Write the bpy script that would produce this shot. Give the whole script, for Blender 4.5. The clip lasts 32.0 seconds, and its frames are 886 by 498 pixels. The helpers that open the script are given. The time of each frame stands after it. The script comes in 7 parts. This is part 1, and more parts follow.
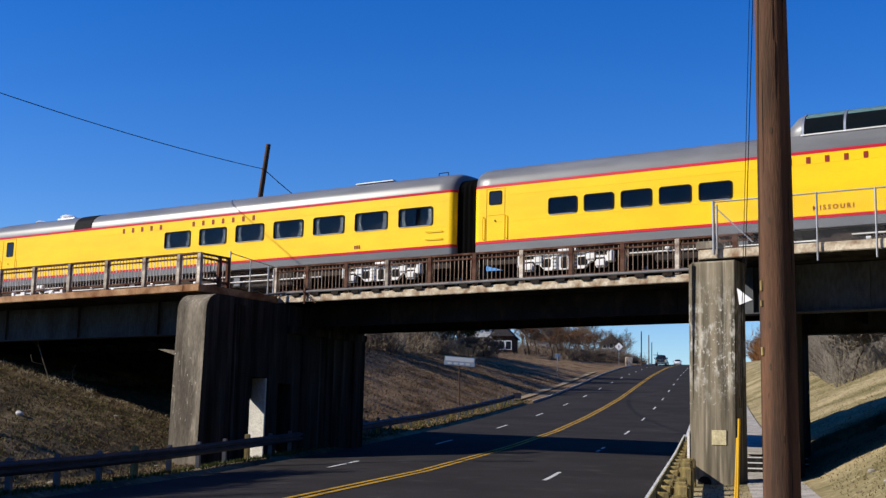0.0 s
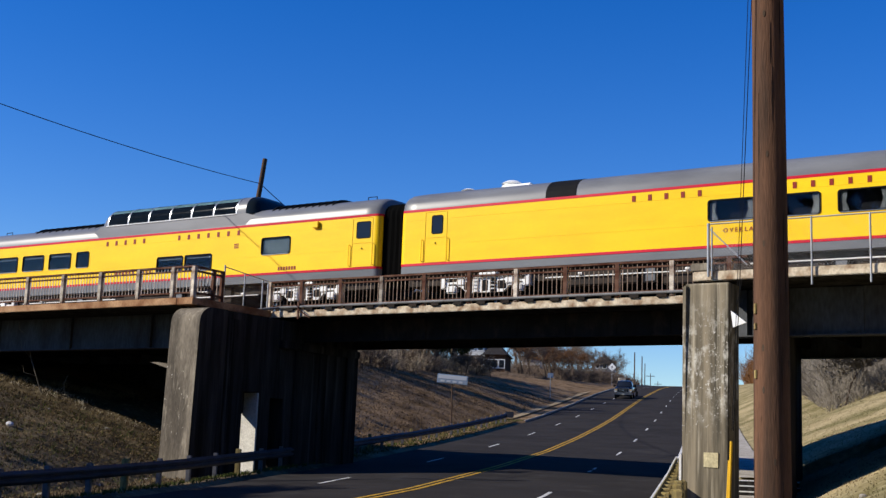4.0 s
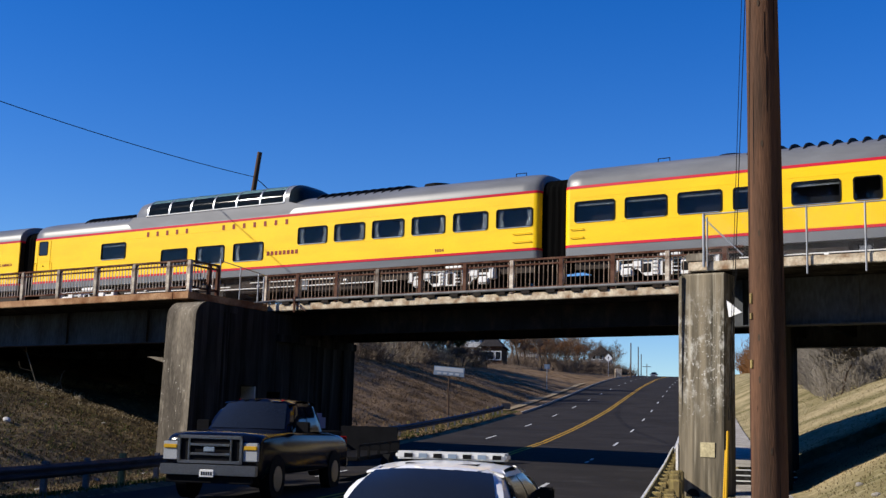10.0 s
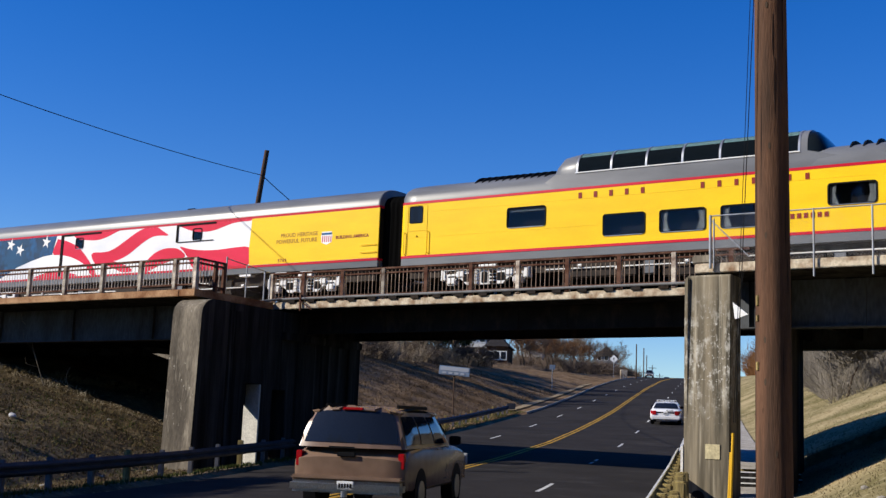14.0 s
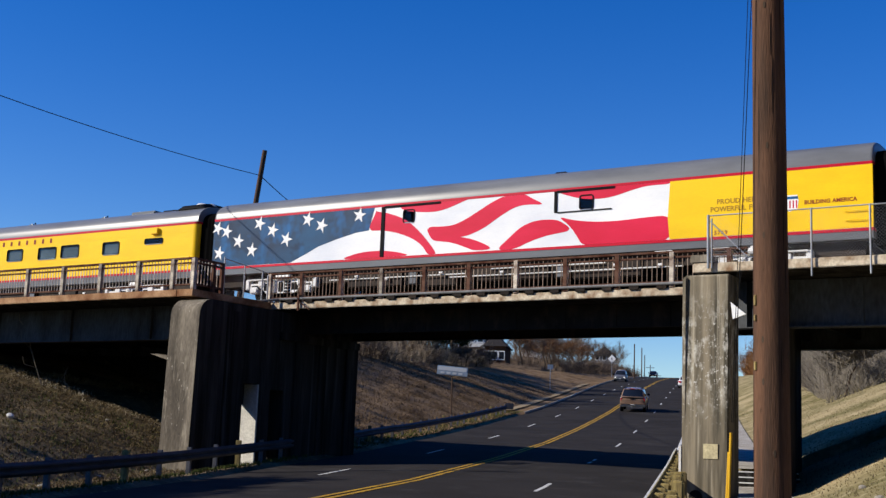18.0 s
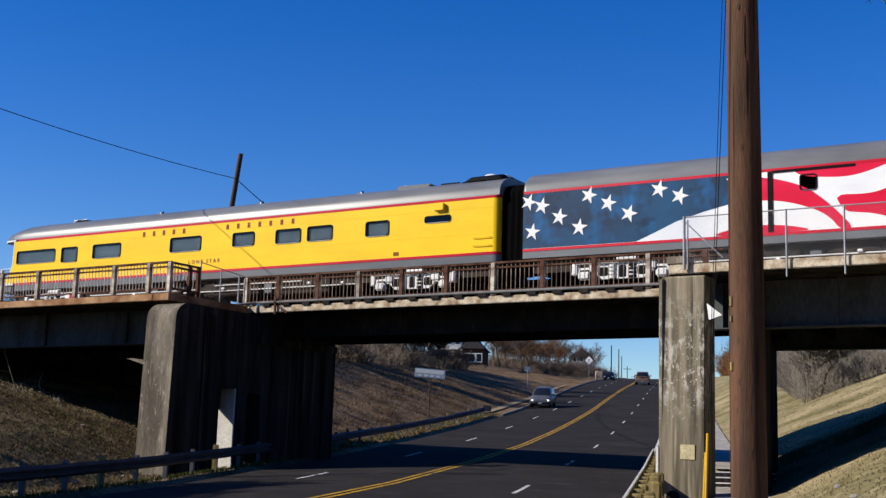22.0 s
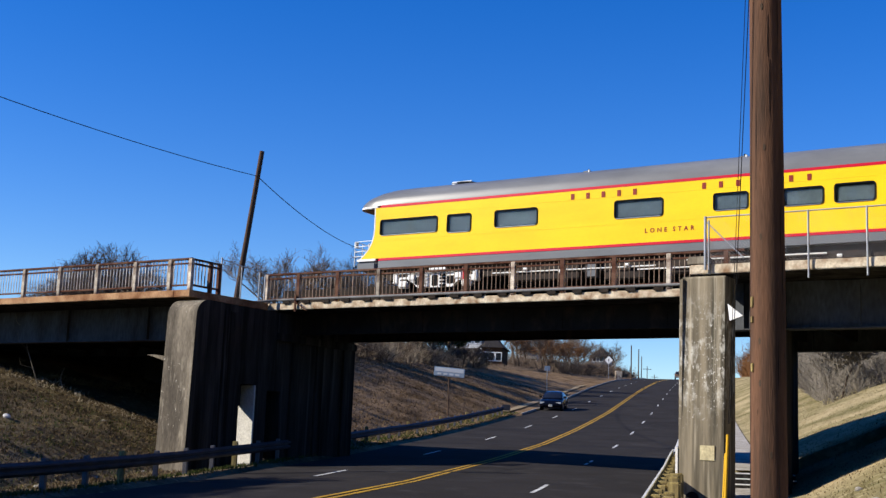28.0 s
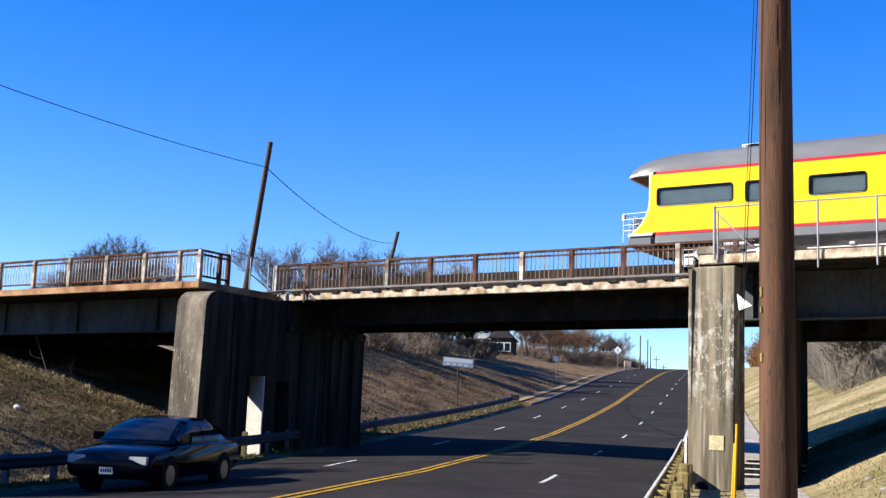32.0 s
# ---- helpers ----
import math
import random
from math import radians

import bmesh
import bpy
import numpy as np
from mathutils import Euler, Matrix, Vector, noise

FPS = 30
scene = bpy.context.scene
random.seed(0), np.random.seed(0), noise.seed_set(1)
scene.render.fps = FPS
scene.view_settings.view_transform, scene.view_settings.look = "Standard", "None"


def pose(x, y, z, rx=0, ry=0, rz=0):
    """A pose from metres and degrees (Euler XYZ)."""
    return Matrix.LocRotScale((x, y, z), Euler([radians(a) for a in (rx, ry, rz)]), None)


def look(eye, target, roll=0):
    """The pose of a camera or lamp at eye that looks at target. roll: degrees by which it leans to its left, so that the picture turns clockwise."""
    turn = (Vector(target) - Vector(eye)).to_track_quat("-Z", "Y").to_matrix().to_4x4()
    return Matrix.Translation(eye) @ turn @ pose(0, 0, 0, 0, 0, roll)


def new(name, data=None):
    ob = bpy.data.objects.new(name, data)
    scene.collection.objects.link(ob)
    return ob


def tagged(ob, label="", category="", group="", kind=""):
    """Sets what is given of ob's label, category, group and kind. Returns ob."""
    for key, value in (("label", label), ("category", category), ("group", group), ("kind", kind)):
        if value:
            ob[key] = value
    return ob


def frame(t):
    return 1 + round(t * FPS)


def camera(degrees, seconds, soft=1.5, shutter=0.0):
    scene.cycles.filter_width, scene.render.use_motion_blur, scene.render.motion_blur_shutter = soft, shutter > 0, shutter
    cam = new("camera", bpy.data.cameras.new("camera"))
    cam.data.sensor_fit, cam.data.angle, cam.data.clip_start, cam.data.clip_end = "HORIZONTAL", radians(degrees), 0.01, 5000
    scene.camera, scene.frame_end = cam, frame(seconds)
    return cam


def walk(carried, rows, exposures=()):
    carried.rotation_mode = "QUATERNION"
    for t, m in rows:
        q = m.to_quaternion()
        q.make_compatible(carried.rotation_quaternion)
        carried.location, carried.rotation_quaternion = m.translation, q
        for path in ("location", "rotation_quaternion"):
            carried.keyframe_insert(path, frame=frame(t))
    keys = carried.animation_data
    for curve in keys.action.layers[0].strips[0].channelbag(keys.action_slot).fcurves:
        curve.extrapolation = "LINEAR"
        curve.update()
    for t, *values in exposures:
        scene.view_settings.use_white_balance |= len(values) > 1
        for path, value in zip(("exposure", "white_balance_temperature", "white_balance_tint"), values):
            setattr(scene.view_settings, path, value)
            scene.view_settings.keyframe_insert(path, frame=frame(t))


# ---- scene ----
# ---- camera: held in the hand, turning only (seconds, yaw, pitch, roll) ----
EYE = (0.0, 0.0, 1.6)
PATH = [
    (0, -0.16, 8.73, -1.25),
    (0.5, -0.48, 8.76, -1.28),
    (1, -0.60, 8.83, -1.51),
    (1.5, -0.66, 8.90, -1.66),
    (2, -0.53, 9.11, -1.92),
    (2.5, -0.59, 9.35, -2.15),
    (3, -0.73, 9.59, -2.29),
    (3.5, -0.55, 9.57, -2.22),
    (5.5, -0.78, 9.61, -1.91),
    (6, -0.97, 9.53, -1.92),
    (6.5, -0.95, 9.58, -2.07),
    (7, -0.84, 9.62, -2.08),
    (7.5, -0.79, 9.62, -2.26),
    (8, -0.72, 9.56, -2.24),
    (8.5, -0.79, 9.43, -2.14),
    (9, -0.69, 9.35, -1.86),
    (9.5, -0.71, 9.33, -1.75),
    (10, -0.69, 9.21, -1.72),
    (10.5, -0.61, 9.19, -1.70),
    (11, -0.59, 9.24, -1.77),
    (11.5, -0.66, 9.20, -1.84),
    (12, -0.61, 9.18, -1.89),
    (12.5, -0.77, 9.16, -1.88),
    (13, -0.81, 9.31, -1.98),
    (13.5, -0.62, 9.28, -2.24),
    (14, -0.47, 9.18, -2.22),
    (14.5, -0.42, 9.13, -2.21),
    (16.5, -0.45, 9.16, -2.05),
    (17, -0.37, 9.19, -2.11),
    (17.5, -0.34, 9.15, -2.14),
    (18, -0.56, 9.18, -2.17),
    (18.5, -0.45, 9.24, -2.21),
    (19, 0.36, 9.12, -1.90),
    (19.5, -0.55, 9.50, -1.84),
    (20, -2.05, 10.04, -1.02),
    (20.5, -2.23, 10.08, -1.24),
    (21, -1.43, 9.52, -1.63),
    (21.5, -1.54, 9.51, -1.51),
    (22, -1.60, 9.34, -1.72),
    (22.5, -1.22, 9.33, -2.00),
    (23, -0.48, 9.20, -1.95),
    (23.5, -0.42, 9.05, -2.08),
    (24, -0.38, 9.06, -2.07),
    (24.5, -0.35, 9.07, -2.12),
    (25, -0.46, 9.22, -2.13),
    (25.5, -0.45, 9.20, -2.28),
    (27.5, -0.55, 9.26, -2.35),
    (28, -0.71, 9.24, -2.25),
    (28.5, -0.63, 9.27, -2.20),
    (29, -0.63, 9.12, -2.26),
    (29.5, -0.77, 8.97, -2.29),
    (30, -0.73, 8.96, -2.39),
    (30.5, -0.44, 8.97, -2.48),
    (31, -0.11, 8.91, -2.39),
    (31.5, -0.23, 8.81, -2.32),
    (32, -0.28, 8.77, -2.19),
]
cam = camera(40.5, 32.0, soft=1.4)
walk(cam, [(t, pose(*EYE, 90 + p, r, y)) for t, y, p, r in PATH], [(0.0, 0.80), (13.0, 0.74), (20.0, 0.68), (25.0, 0.76), (29.0, 1.12), (32.0, 1.50)])

# ---- light: low winter sun from the side of the bridge, clear sky ----
TRACK = 33.0                                # degrees the bridge is turned from the picture plane
SUN = (-1.715, -0.241, 1.0)                   # towards the sun
sun = new("sun", bpy.data.lights.new("sun", "SUN"))
sun.data.energy, sun.data.angle, sun.data.color = 4.1, radians(0.53), (1.0, 0.93, 0.82)
sun.matrix_world = look((-60, 5, 60), (-60 - SUN[0], 5 - SUN[1], 60 - SUN[2]))
world = bpy.data.worlds.new("sky")
scene.world = world
world.use_nodes = True
wn, wl = world.node_tree.nodes, world.node_tree.links
sky = wn.new("ShaderNodeTexSky")
sky.sky_type, sky.sun_disc = "NISHITA", False
sky.sun_elevation = math.atan2(SUN[2], math.hypot(SUN[0], SUN[1]))
sky.sun_rotation = math.atan2(SUN[0], SUN[1])
sky.air_density, sky.dust_density, sky.ozone_density = 1.0, 0.0, 5.0
hue = wn.new("ShaderNodeHueSaturation")
hue.inputs["Saturation"].default_value = 1.33
hue.inputs["Hue"].default_value = 0.5185
wl.new(sky.outputs[0], hue.inputs["Color"])
wl.new(hue.outputs[0], wn["Background"].inputs["Color"])
wn["Background"].inputs["Strength"].default_value = 0.085

# ---- materials ----
def mat(name, col, rough=0.7, metal=0.0, spot=None, scale=4.0, amount=0.5, grain=60.0, bump=0.0, stretch=(1, 1, 1), random_tone=0.0, spec=0.03, coat=0.0, grain_mix=0.5):
    """A surface in two scales: blotches of a second colour, and a fine grain that also raises the relief."""
    m = bpy.data.materials.new(name)
    m.use_nodes = True
    n, l = m.node_tree.nodes, m.node_tree.links
    b = n["Principled BSDF"]
    b.inputs["Roughness"].default_value, b.inputs["Metallic"].default_value = rough, metal
    b.inputs["Specular IOR Level"].default_value, b.inputs["Coat Weight"].default_value = spec, coat
    co = n.new("ShaderNodeTexCoord")
    mp = n.new("ShaderNodeMapping")
    mp.inputs["Scale"].default_value = stretch
    l.new(co.outputs["Object"], mp.inputs["Vector"])
    big, fine = n.new("ShaderNodeTexNoise"), n.new("ShaderNodeTexNoise")
    for tex, s, d in ((big, scale, 6.0), (fine, grain, 3.0)):
        tex.inputs["Scale"].default_value, tex.inputs["Detail"].default_value = s, d
        l.new(mp.outputs[0], tex.inputs["Vector"])
    ramp = n.new("ShaderNodeMapRange")
    ramp.inputs["From Min"].default_value, ramp.inputs["From Max"].default_value = 0.38, 0.66
    ramp.inputs["To Max"].default_value = amount
    l.new(big.outputs[0], ramp.inputs["Value"])
    mix = n.new("ShaderNodeMix")
    mix.data_type = "RGBA"
    mix.inputs["A"].default_value = (*col, 1)
    mix.inputs["B"].default_value = (*(spot or [c * 0.6 for c in col]), 1)
    l.new(ramp.outputs[0], mix.inputs["Factor"])
    mul = n.new("ShaderNodeMix")
    mul.data_type, mul.blend_type = "RGBA", "MULTIPLY"
    mul.inputs["Factor"].default_value = grain_mix
    l.new(mix.outputs["Result"], mul.inputs["A"])
    grey = n.new("ShaderNodeMapRange")
    grey.inputs["From Min"].default_value, grey.inputs["From Max"].default_value = 0.3, 0.7
    grey.inputs["To Min"].default_value, grey.inputs["To Max"].default_value = 0.45, 1.25
    l.new(fine.outputs[0], grey.inputs["Value"])
    l.new(grey.outputs[0], mul.inputs["B"])
    last = mul.outputs["Result"]
    if random_tone:
        info, tone, m2 = n.new("ShaderNodeObjectInfo"), n.new("ShaderNodeMapRange"), n.new("ShaderNodeMix")
        tone.inputs["To Min"].default_value, tone.inputs["To Max"].default_value = 1 - random_tone, 1 + random_tone
        l.new(info.outputs["Random"], tone.inputs["Value"])
        m2.data_type, m2.blend_type = "RGBA", "MULTIPLY"
        m2.inputs["Factor"].default_value = 1.0
        l.new(last, m2.inputs["A"])
        l.new(tone.outputs[0], m2.inputs["B"])
        last = m2.outputs["Result"]
    l.new(last, b.inputs["Base Color"])
    if bump:
        bm_ = n.new("ShaderNodeBump")
        bm_.inputs["Strength"].default_value, bm_.inputs["Distance"].default_value = 0.6, bump
        l.new(fine.outputs[0], bm_.inputs["Height"])
        l.new(bm_.outputs[0], b.inputs["Normal"])
    return m


def stain(m, col, scale, lo, hi, stretch=(1, 1, 1), band=None, amount=1.0, detail=8.0):
    """Patches of another colour over a material, between two levels of a noise; band: only between two heights."""
    n, l = m.node_tree.nodes, m.node_tree.links
    base = n["Principled BSDF"].inputs["Base Color"]
    last = base.links[0].from_socket
    co, mp, tex, cut, mix = n.new("ShaderNodeTexCoord"), n.new("ShaderNodeMapping"), n.new("ShaderNodeTexNoise"), n.new("ShaderNodeMapRange"), n.new("ShaderNodeMix")
    mp.inputs["Scale"].default_value, mp.inputs["Location"].default_value = stretch, (scale * 3.1, 7.7, lo * 20)
    tex.inputs["Scale"].default_value, tex.inputs["Detail"].default_value, tex.inputs["Roughness"].default_value = scale, detail, 0.65
    cut.inputs["From Min"].default_value, cut.inputs["From Max"].default_value, cut.inputs["To Max"].default_value = lo, hi, amount
    l.new(co.outputs["Object"], mp.inputs["Vector"])
    l.new(mp.outputs[0], tex.inputs["Vector"])
    l.new(tex.outputs[0], cut.inputs["Value"])
    fac = cut.outputs[0]
    if band:
        xyz = n.new("ShaderNodeSeparateXYZ")
        l.new(co.outputs["Object"], xyz.inputs[0])
        for a, b in ((band[0] - 0.5, band[0] + 0.5), (band[1] + 0.5, band[1] - 0.5)):
            edge, mul = n.new("ShaderNodeMapRange"), n.new("ShaderNodeMath")
            mul.operation = "MULTIPLY"
            edge.inputs["From Min"].default_value, edge.inputs["From Max"].default_value = a, b
            l.new(xyz.outputs["Z"], edge.inputs["Value"])
            l.new(edge.outputs[0], mul.inputs[0])
            l.new(fac, mul.inputs[1])
            fac = mul.outputs[0]
    mix.data_type = "RGBA"
    mix.inputs["B"].default_value = (*col, 1)
    l.new(fac, mix.inputs["Factor"])
    l.new(last, mix.inputs["A"])
    l.new(mix.outputs["Result"], base)
    return m


def paint(name, col, rough=0.36, dirt=0.12, coat=0.0):
    return mat(name, col, rough, 0.0, [c * 0.72 for c in col], 1.2, dirt * 3, 25.0, 0.0, (0.4, 1, 1.6), coat=coat, grain_mix=0.08, spec=0.22)


YELLOW = paint("armour_yellow", (0.84, 0.53, 0.004))
RED = paint("signal_red", (0.50, 0.005, 0.024))
GREY = paint("harbour_grey", (0.14, 0.148, 0.158), 0.35, 0.2)
ROOF = paint("roof_grey", (0.15, 0.155, 0.165), 0.34, 0.3)
UNDERFLOOR = mat("dark_underfloor_steel", (0.020, 0.016, 0.014), 0.8, spot=(0.045, 0.032, 0.024), scale=2.5, amount=1.0, grain=12, spec=0.2)
SILVER = paint("truck_silver", (0.72, 0.72, 0.70), 0.35, 0.25)
RIB = mat("bright_dome_metal", (0.40, 0.41, 0.42), 0.32, 0.7, amount=0.3, scale=2, grain_mix=0.1, spec=0.5)
WHITE = paint("white_enamel", (0.80, 0.80, 0.78), 0.3)
BLUE = mat("mural_blue", (0.018, 0.036, 0.07), 0.36, spot=(0.012, 0.085, 0.19), scale=0.55, amount=0.75, grain=25, grain_mix=0.08, spec=0.22, stretch=(0.6, 1, 1.1))
DARK = mat("under_frame_black", (0.012, 0.012, 0.013), 0.6)
RUBBER = mat("diaphragm_rubber", (0.004, 0.004, 0.004), 0.95, grain=12, bump=0.004, stretch=(1, 1, 0.1), spec=0.0)
GLASS = mat("tinted_glass", (0.012, 0.015, 0.02), 0.07, scale=1, amount=0.2, spec=0.35)
CURTAIN = mat("curtain_cloth", (0.30, 0.31, 0.33), 0.9, grain=30, stretch=(1, 1, 0.1))
LETTER = paint("letter_red_brown", (0.22, 0.02, 0.01), 0.4)
CHROME = mat("polished_metal", (0.45, 0.45, 0.46), 0.3, 1.0, amount=0.1)
CONCRETE = mat("weathered_concrete", (0.20, 0.172, 0.132), 0.92, spot=(0.07, 0.06, 0.048), scale=1.4, amount=0.9, grain=22, bump=0.015, stretch=(1, 1, 0.25))
# Darker concrete: shade is put into the colour, under pale upright streaks.
CONCRETE_SHADED = mat("shaded_concrete", (0.044, 0.04, 0.036), 0.92, spot=(0.011, 0.010, 0.009), scale=2.4, amount=1.0, grain=18, bump=0.015, stretch=(1, 1, 0.08))
PIER = mat("rain_streaked_concrete", (0.255, 0.215, 0.15), 0.92, spot=(0.07, 0.062, 0.046), scale=2.8, amount=0.95, grain=9, bump=0.015, stretch=(1.4, 1.4, 0.10))
LIME = mat("lime_washed_concrete", (0.66, 0.64, 0.60), 0.9, scale=2, amount=0.4, grain=20)
CHIP = mat("spalled_pale_concrete", (0.33, 0.305, 0.25), 0.95, grain=20)
FASCIA_RUST = mat("rust_stained_edge", (0.42, 0.255, 0.14), 0.9, spot=(0.14, 0.05, 0.02), scale=1.4, amount=0.9, grain=16, bump=0.012)
# Lighter than the pier: sunlight through the doorway is put into this colour.
JAMB = mat("sunlit_door_reveal", (0.56, 0.54, 0.48), 0.9, scale=2, amount=0.4, grain=20)
PIPE = mat("dull_grey_pipe", (0.20, 0.20, 0.20), 0.7, spot=(0.10, 0.09, 0.08), scale=3)
FASCIA = mat("stained_concrete_edge", (0.60, 0.52, 0.39), 0.9, spot=(0.20, 0.11, 0.055), scale=3.2, amount=0.9, grain=16, bump=0.012)
RUSTY = mat("rusty_rail_steel", (0.13, 0.072, 0.05), 0.85, spot=(0.06, 0.022, 0.014), scale=3.0, amount=1.0, grain=30, bump=0.004)
# pale rust-spotted balusters, lightened further for the sun and bright sky behind
BALUSTER = mat("weathered_baluster_steel", (0.58, 0.54, 0.49), 0.8, spot=(0.12, 0.06, 0.04), scale=2.0, amount=1.0, grain=20, random_tone=0.35)
RUSTBAR = mat("rusty_baluster_steel", (0.30, 0.235, 0.185), 0.85, spot=(0.07, 0.03, 0.02), scale=2.0, amount=1.0, grain=20, random_tone=0.5)
PALE = mat("flaking_cream_paint", (0.56, 0.50, 0.41), 0.8, spot=(0.10, 0.045, 0.03), scale=2.8, amount=1.0, grain=26, bump=0.004, random_tone=0.45)
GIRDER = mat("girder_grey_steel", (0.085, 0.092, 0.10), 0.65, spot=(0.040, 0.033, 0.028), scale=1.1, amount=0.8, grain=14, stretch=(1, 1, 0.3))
GIRDER_DARK = mat("dark_steel", (0.030, 0.026, 0.023), 0.8, spot=(0.02, 0.015, 0.012), scale=1.0, amount=0.8)
GALV = mat("galvanised_steel", (0.42, 0.43, 0.44), 0.45, 0.7, scale=3, amount=0.5)
GUARD = mat("guardrail_steel", (0.065, 0.07, 0.082), 0.6, 0.3, scale=2, amount=0.7)
WOODPOLE = mat("creosoted_pole_wood", (0.145, 0.076, 0.046), 0.85, spot=(0.05, 0.034, 0.026), scale=1.6, amount=0.9, grain=26, bump=0.012, stretch=(4, 4, 0.3), grain_mix=0.4)
stain(WOODPOLE, (0.02, 0.013, 0.01), 2.2, 0.64, 0.72, (3, 3, 0.7), None, 0.85)
POLE_GREY = mat("grey_pole_wood", (0.10, 0.065, 0.045), 0.9, scale=2.0, amount=0.8, grain=20, stretch=(5, 5, 0.3))
POST_WOOD = mat("yellowed_post_wood", (0.42, 0.33, 0.13), 0.85, spot=(0.16, 0.12, 0.06), scale=3, amount=0.9, grain=20, bump=0.01, stretch=(3, 3, 0.4))
ASPHALT = mat("asphalt", (0.034, 0.031, 0.030), 0.95, spot=(0.024, 0.022, 0.021), scale=0.35, amount=0.9, grain=40, bump=0.006, stretch=(1, 1, 1))
LINE_Y = mat("yellow_road_paint", (0.46, 0.27, 0.035), 0.75, spot=(0.22, 0.14, 0.04), scale=3, amount=0.8, grain=30)
LINE_W = mat("white_road_paint", (0.62, 0.62, 0.60), 0.75, spot=(0.3, 0.3, 0.3), scale=4, amount=0.7, grain=30)
KERB = mat("kerb_concrete", (0.42, 0.39, 0.34), 0.9, spot=(0.22, 0.2, 0.17), scale=2, amount=0.8, grain=20, bump=0.01)
# Far bank's dead turf, lightened in colour because the sun only grazes it.
MEADOW = mat("lightened_dead_turf", (0.24, 0.16, 0.09), 0.95, spot=(0.085, 0.052, 0.024), scale=0.5, amount=0.9, grain=6.0, bump=0.06)
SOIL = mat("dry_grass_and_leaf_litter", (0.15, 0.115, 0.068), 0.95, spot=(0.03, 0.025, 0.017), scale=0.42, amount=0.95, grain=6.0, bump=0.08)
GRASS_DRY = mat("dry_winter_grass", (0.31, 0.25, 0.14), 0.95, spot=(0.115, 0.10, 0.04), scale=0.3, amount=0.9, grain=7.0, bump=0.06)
BARK = mat("bare_bark", (0.075, 0.055, 0.04), 0.9, grain=20)
BRUSH = mat("tan_brush_stems", (0.32, 0.26, 0.19), 0.9, spot=(0.09, 0.06, 0.04), scale=0.4, amount=1.0, grain=6)
GREYTWIG = mat("grey_brush_stems", (0.21, 0.185, 0.15), 0.9, spot=(0.10, 0.085, 0.065), scale=0.5, amount=1.0, grain=6)
TWIG = mat("bare_twigs", (0.15, 0.112, 0.085), 0.9, grain=10)
LEAF_DRY = mat("dead_brown_leaves", (0.16, 0.075, 0.03), 0.9, spot=(0.10, 0.05, 0.025), scale=1)
LEAF = mat("dark_evergreen_leaves", (0.035, 0.05, 0.018), 0.8, spot=(0.05, 0.05, 0.02), scale=1)
TIE = mat("tie_timber", (0.06, 0.04, 0.03), 0.9, grain=20)
WIRE = mat("black_cable", (0.012, 0.012, 0.012), 0.6)
YPLASTIC = paint("yellow_guy_guard", (0.62, 0.36, 0.02), 0.5)

stain(PIER, (0.60, 0.58, 0.51), 4.5, 0.50, 0.66, (1.3, 1.3, 0.55), (2.9, 5.1), 0.75)
stain(PIER, (0.62, 0.60, 0.55), 16.0, 0.60, 0.68, (1, 1, 0.8), (2.5, 5.2), 0.85, 4.0)
stain(PIER, (0.46, 0.41, 0.31), 3.0, 0.56, 0.72, (3.0, 3.0, 0.05), None, 0.7)
stain(CONCRETE, (0.34, 0.30, 0.23), 3.5, 0.55, 0.70, (1.5, 1.5, 0.3), None, 0.6)
stain(CONCRETE, (0.58, 0.54, 0.45), 9.0, 0.66, 0.72, (1, 1, 0.6), None, 0.8, 4.0)
stain(CONCRETE_SHADED, (0.10, 0.095, 0.088), 2.2, 0.56, 0.74, (1.6, 1.6, 0.06), None, 0.8)
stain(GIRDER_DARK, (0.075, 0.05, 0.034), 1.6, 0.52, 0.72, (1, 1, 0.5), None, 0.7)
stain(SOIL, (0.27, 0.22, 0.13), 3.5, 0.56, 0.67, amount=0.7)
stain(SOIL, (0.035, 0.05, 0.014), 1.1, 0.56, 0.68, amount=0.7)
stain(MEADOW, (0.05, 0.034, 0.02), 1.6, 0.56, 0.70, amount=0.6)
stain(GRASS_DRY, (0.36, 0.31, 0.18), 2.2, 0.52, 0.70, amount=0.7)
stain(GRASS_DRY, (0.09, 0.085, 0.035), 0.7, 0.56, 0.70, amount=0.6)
stain(ASPHALT, (0.050, 0.047, 0.046), 0.9, 0.54, 0.72, amount=0.8)
stain(ASPHALT, (0.018, 0.017, 0.017), 2.6, 0.62, 0.68, amount=0.6)

# ---- building tools ----
def box(bm, x0, x1, y0, y1, z0, z1, bevel=0.0):
    v = [bm.verts.new((x, y, z)) for x in (x0, x1) for y in (y0, y1) for z in (z0, z1)]
    for q in ((0, 1, 3, 2), (4, 6, 7, 5), (0, 4, 5, 1), (2, 3, 7, 6), (0, 2, 6, 4), (1, 5, 7, 3)):
        bm.faces.new([v[i] for i in q])
    if bevel:
        es = {e for a in v for e in a.link_edges}
        bmesh.ops.bevel(bm, geom=list(es), offset=bevel, segments=2, affect="EDGES", clamp_overlap=True)
    return bm


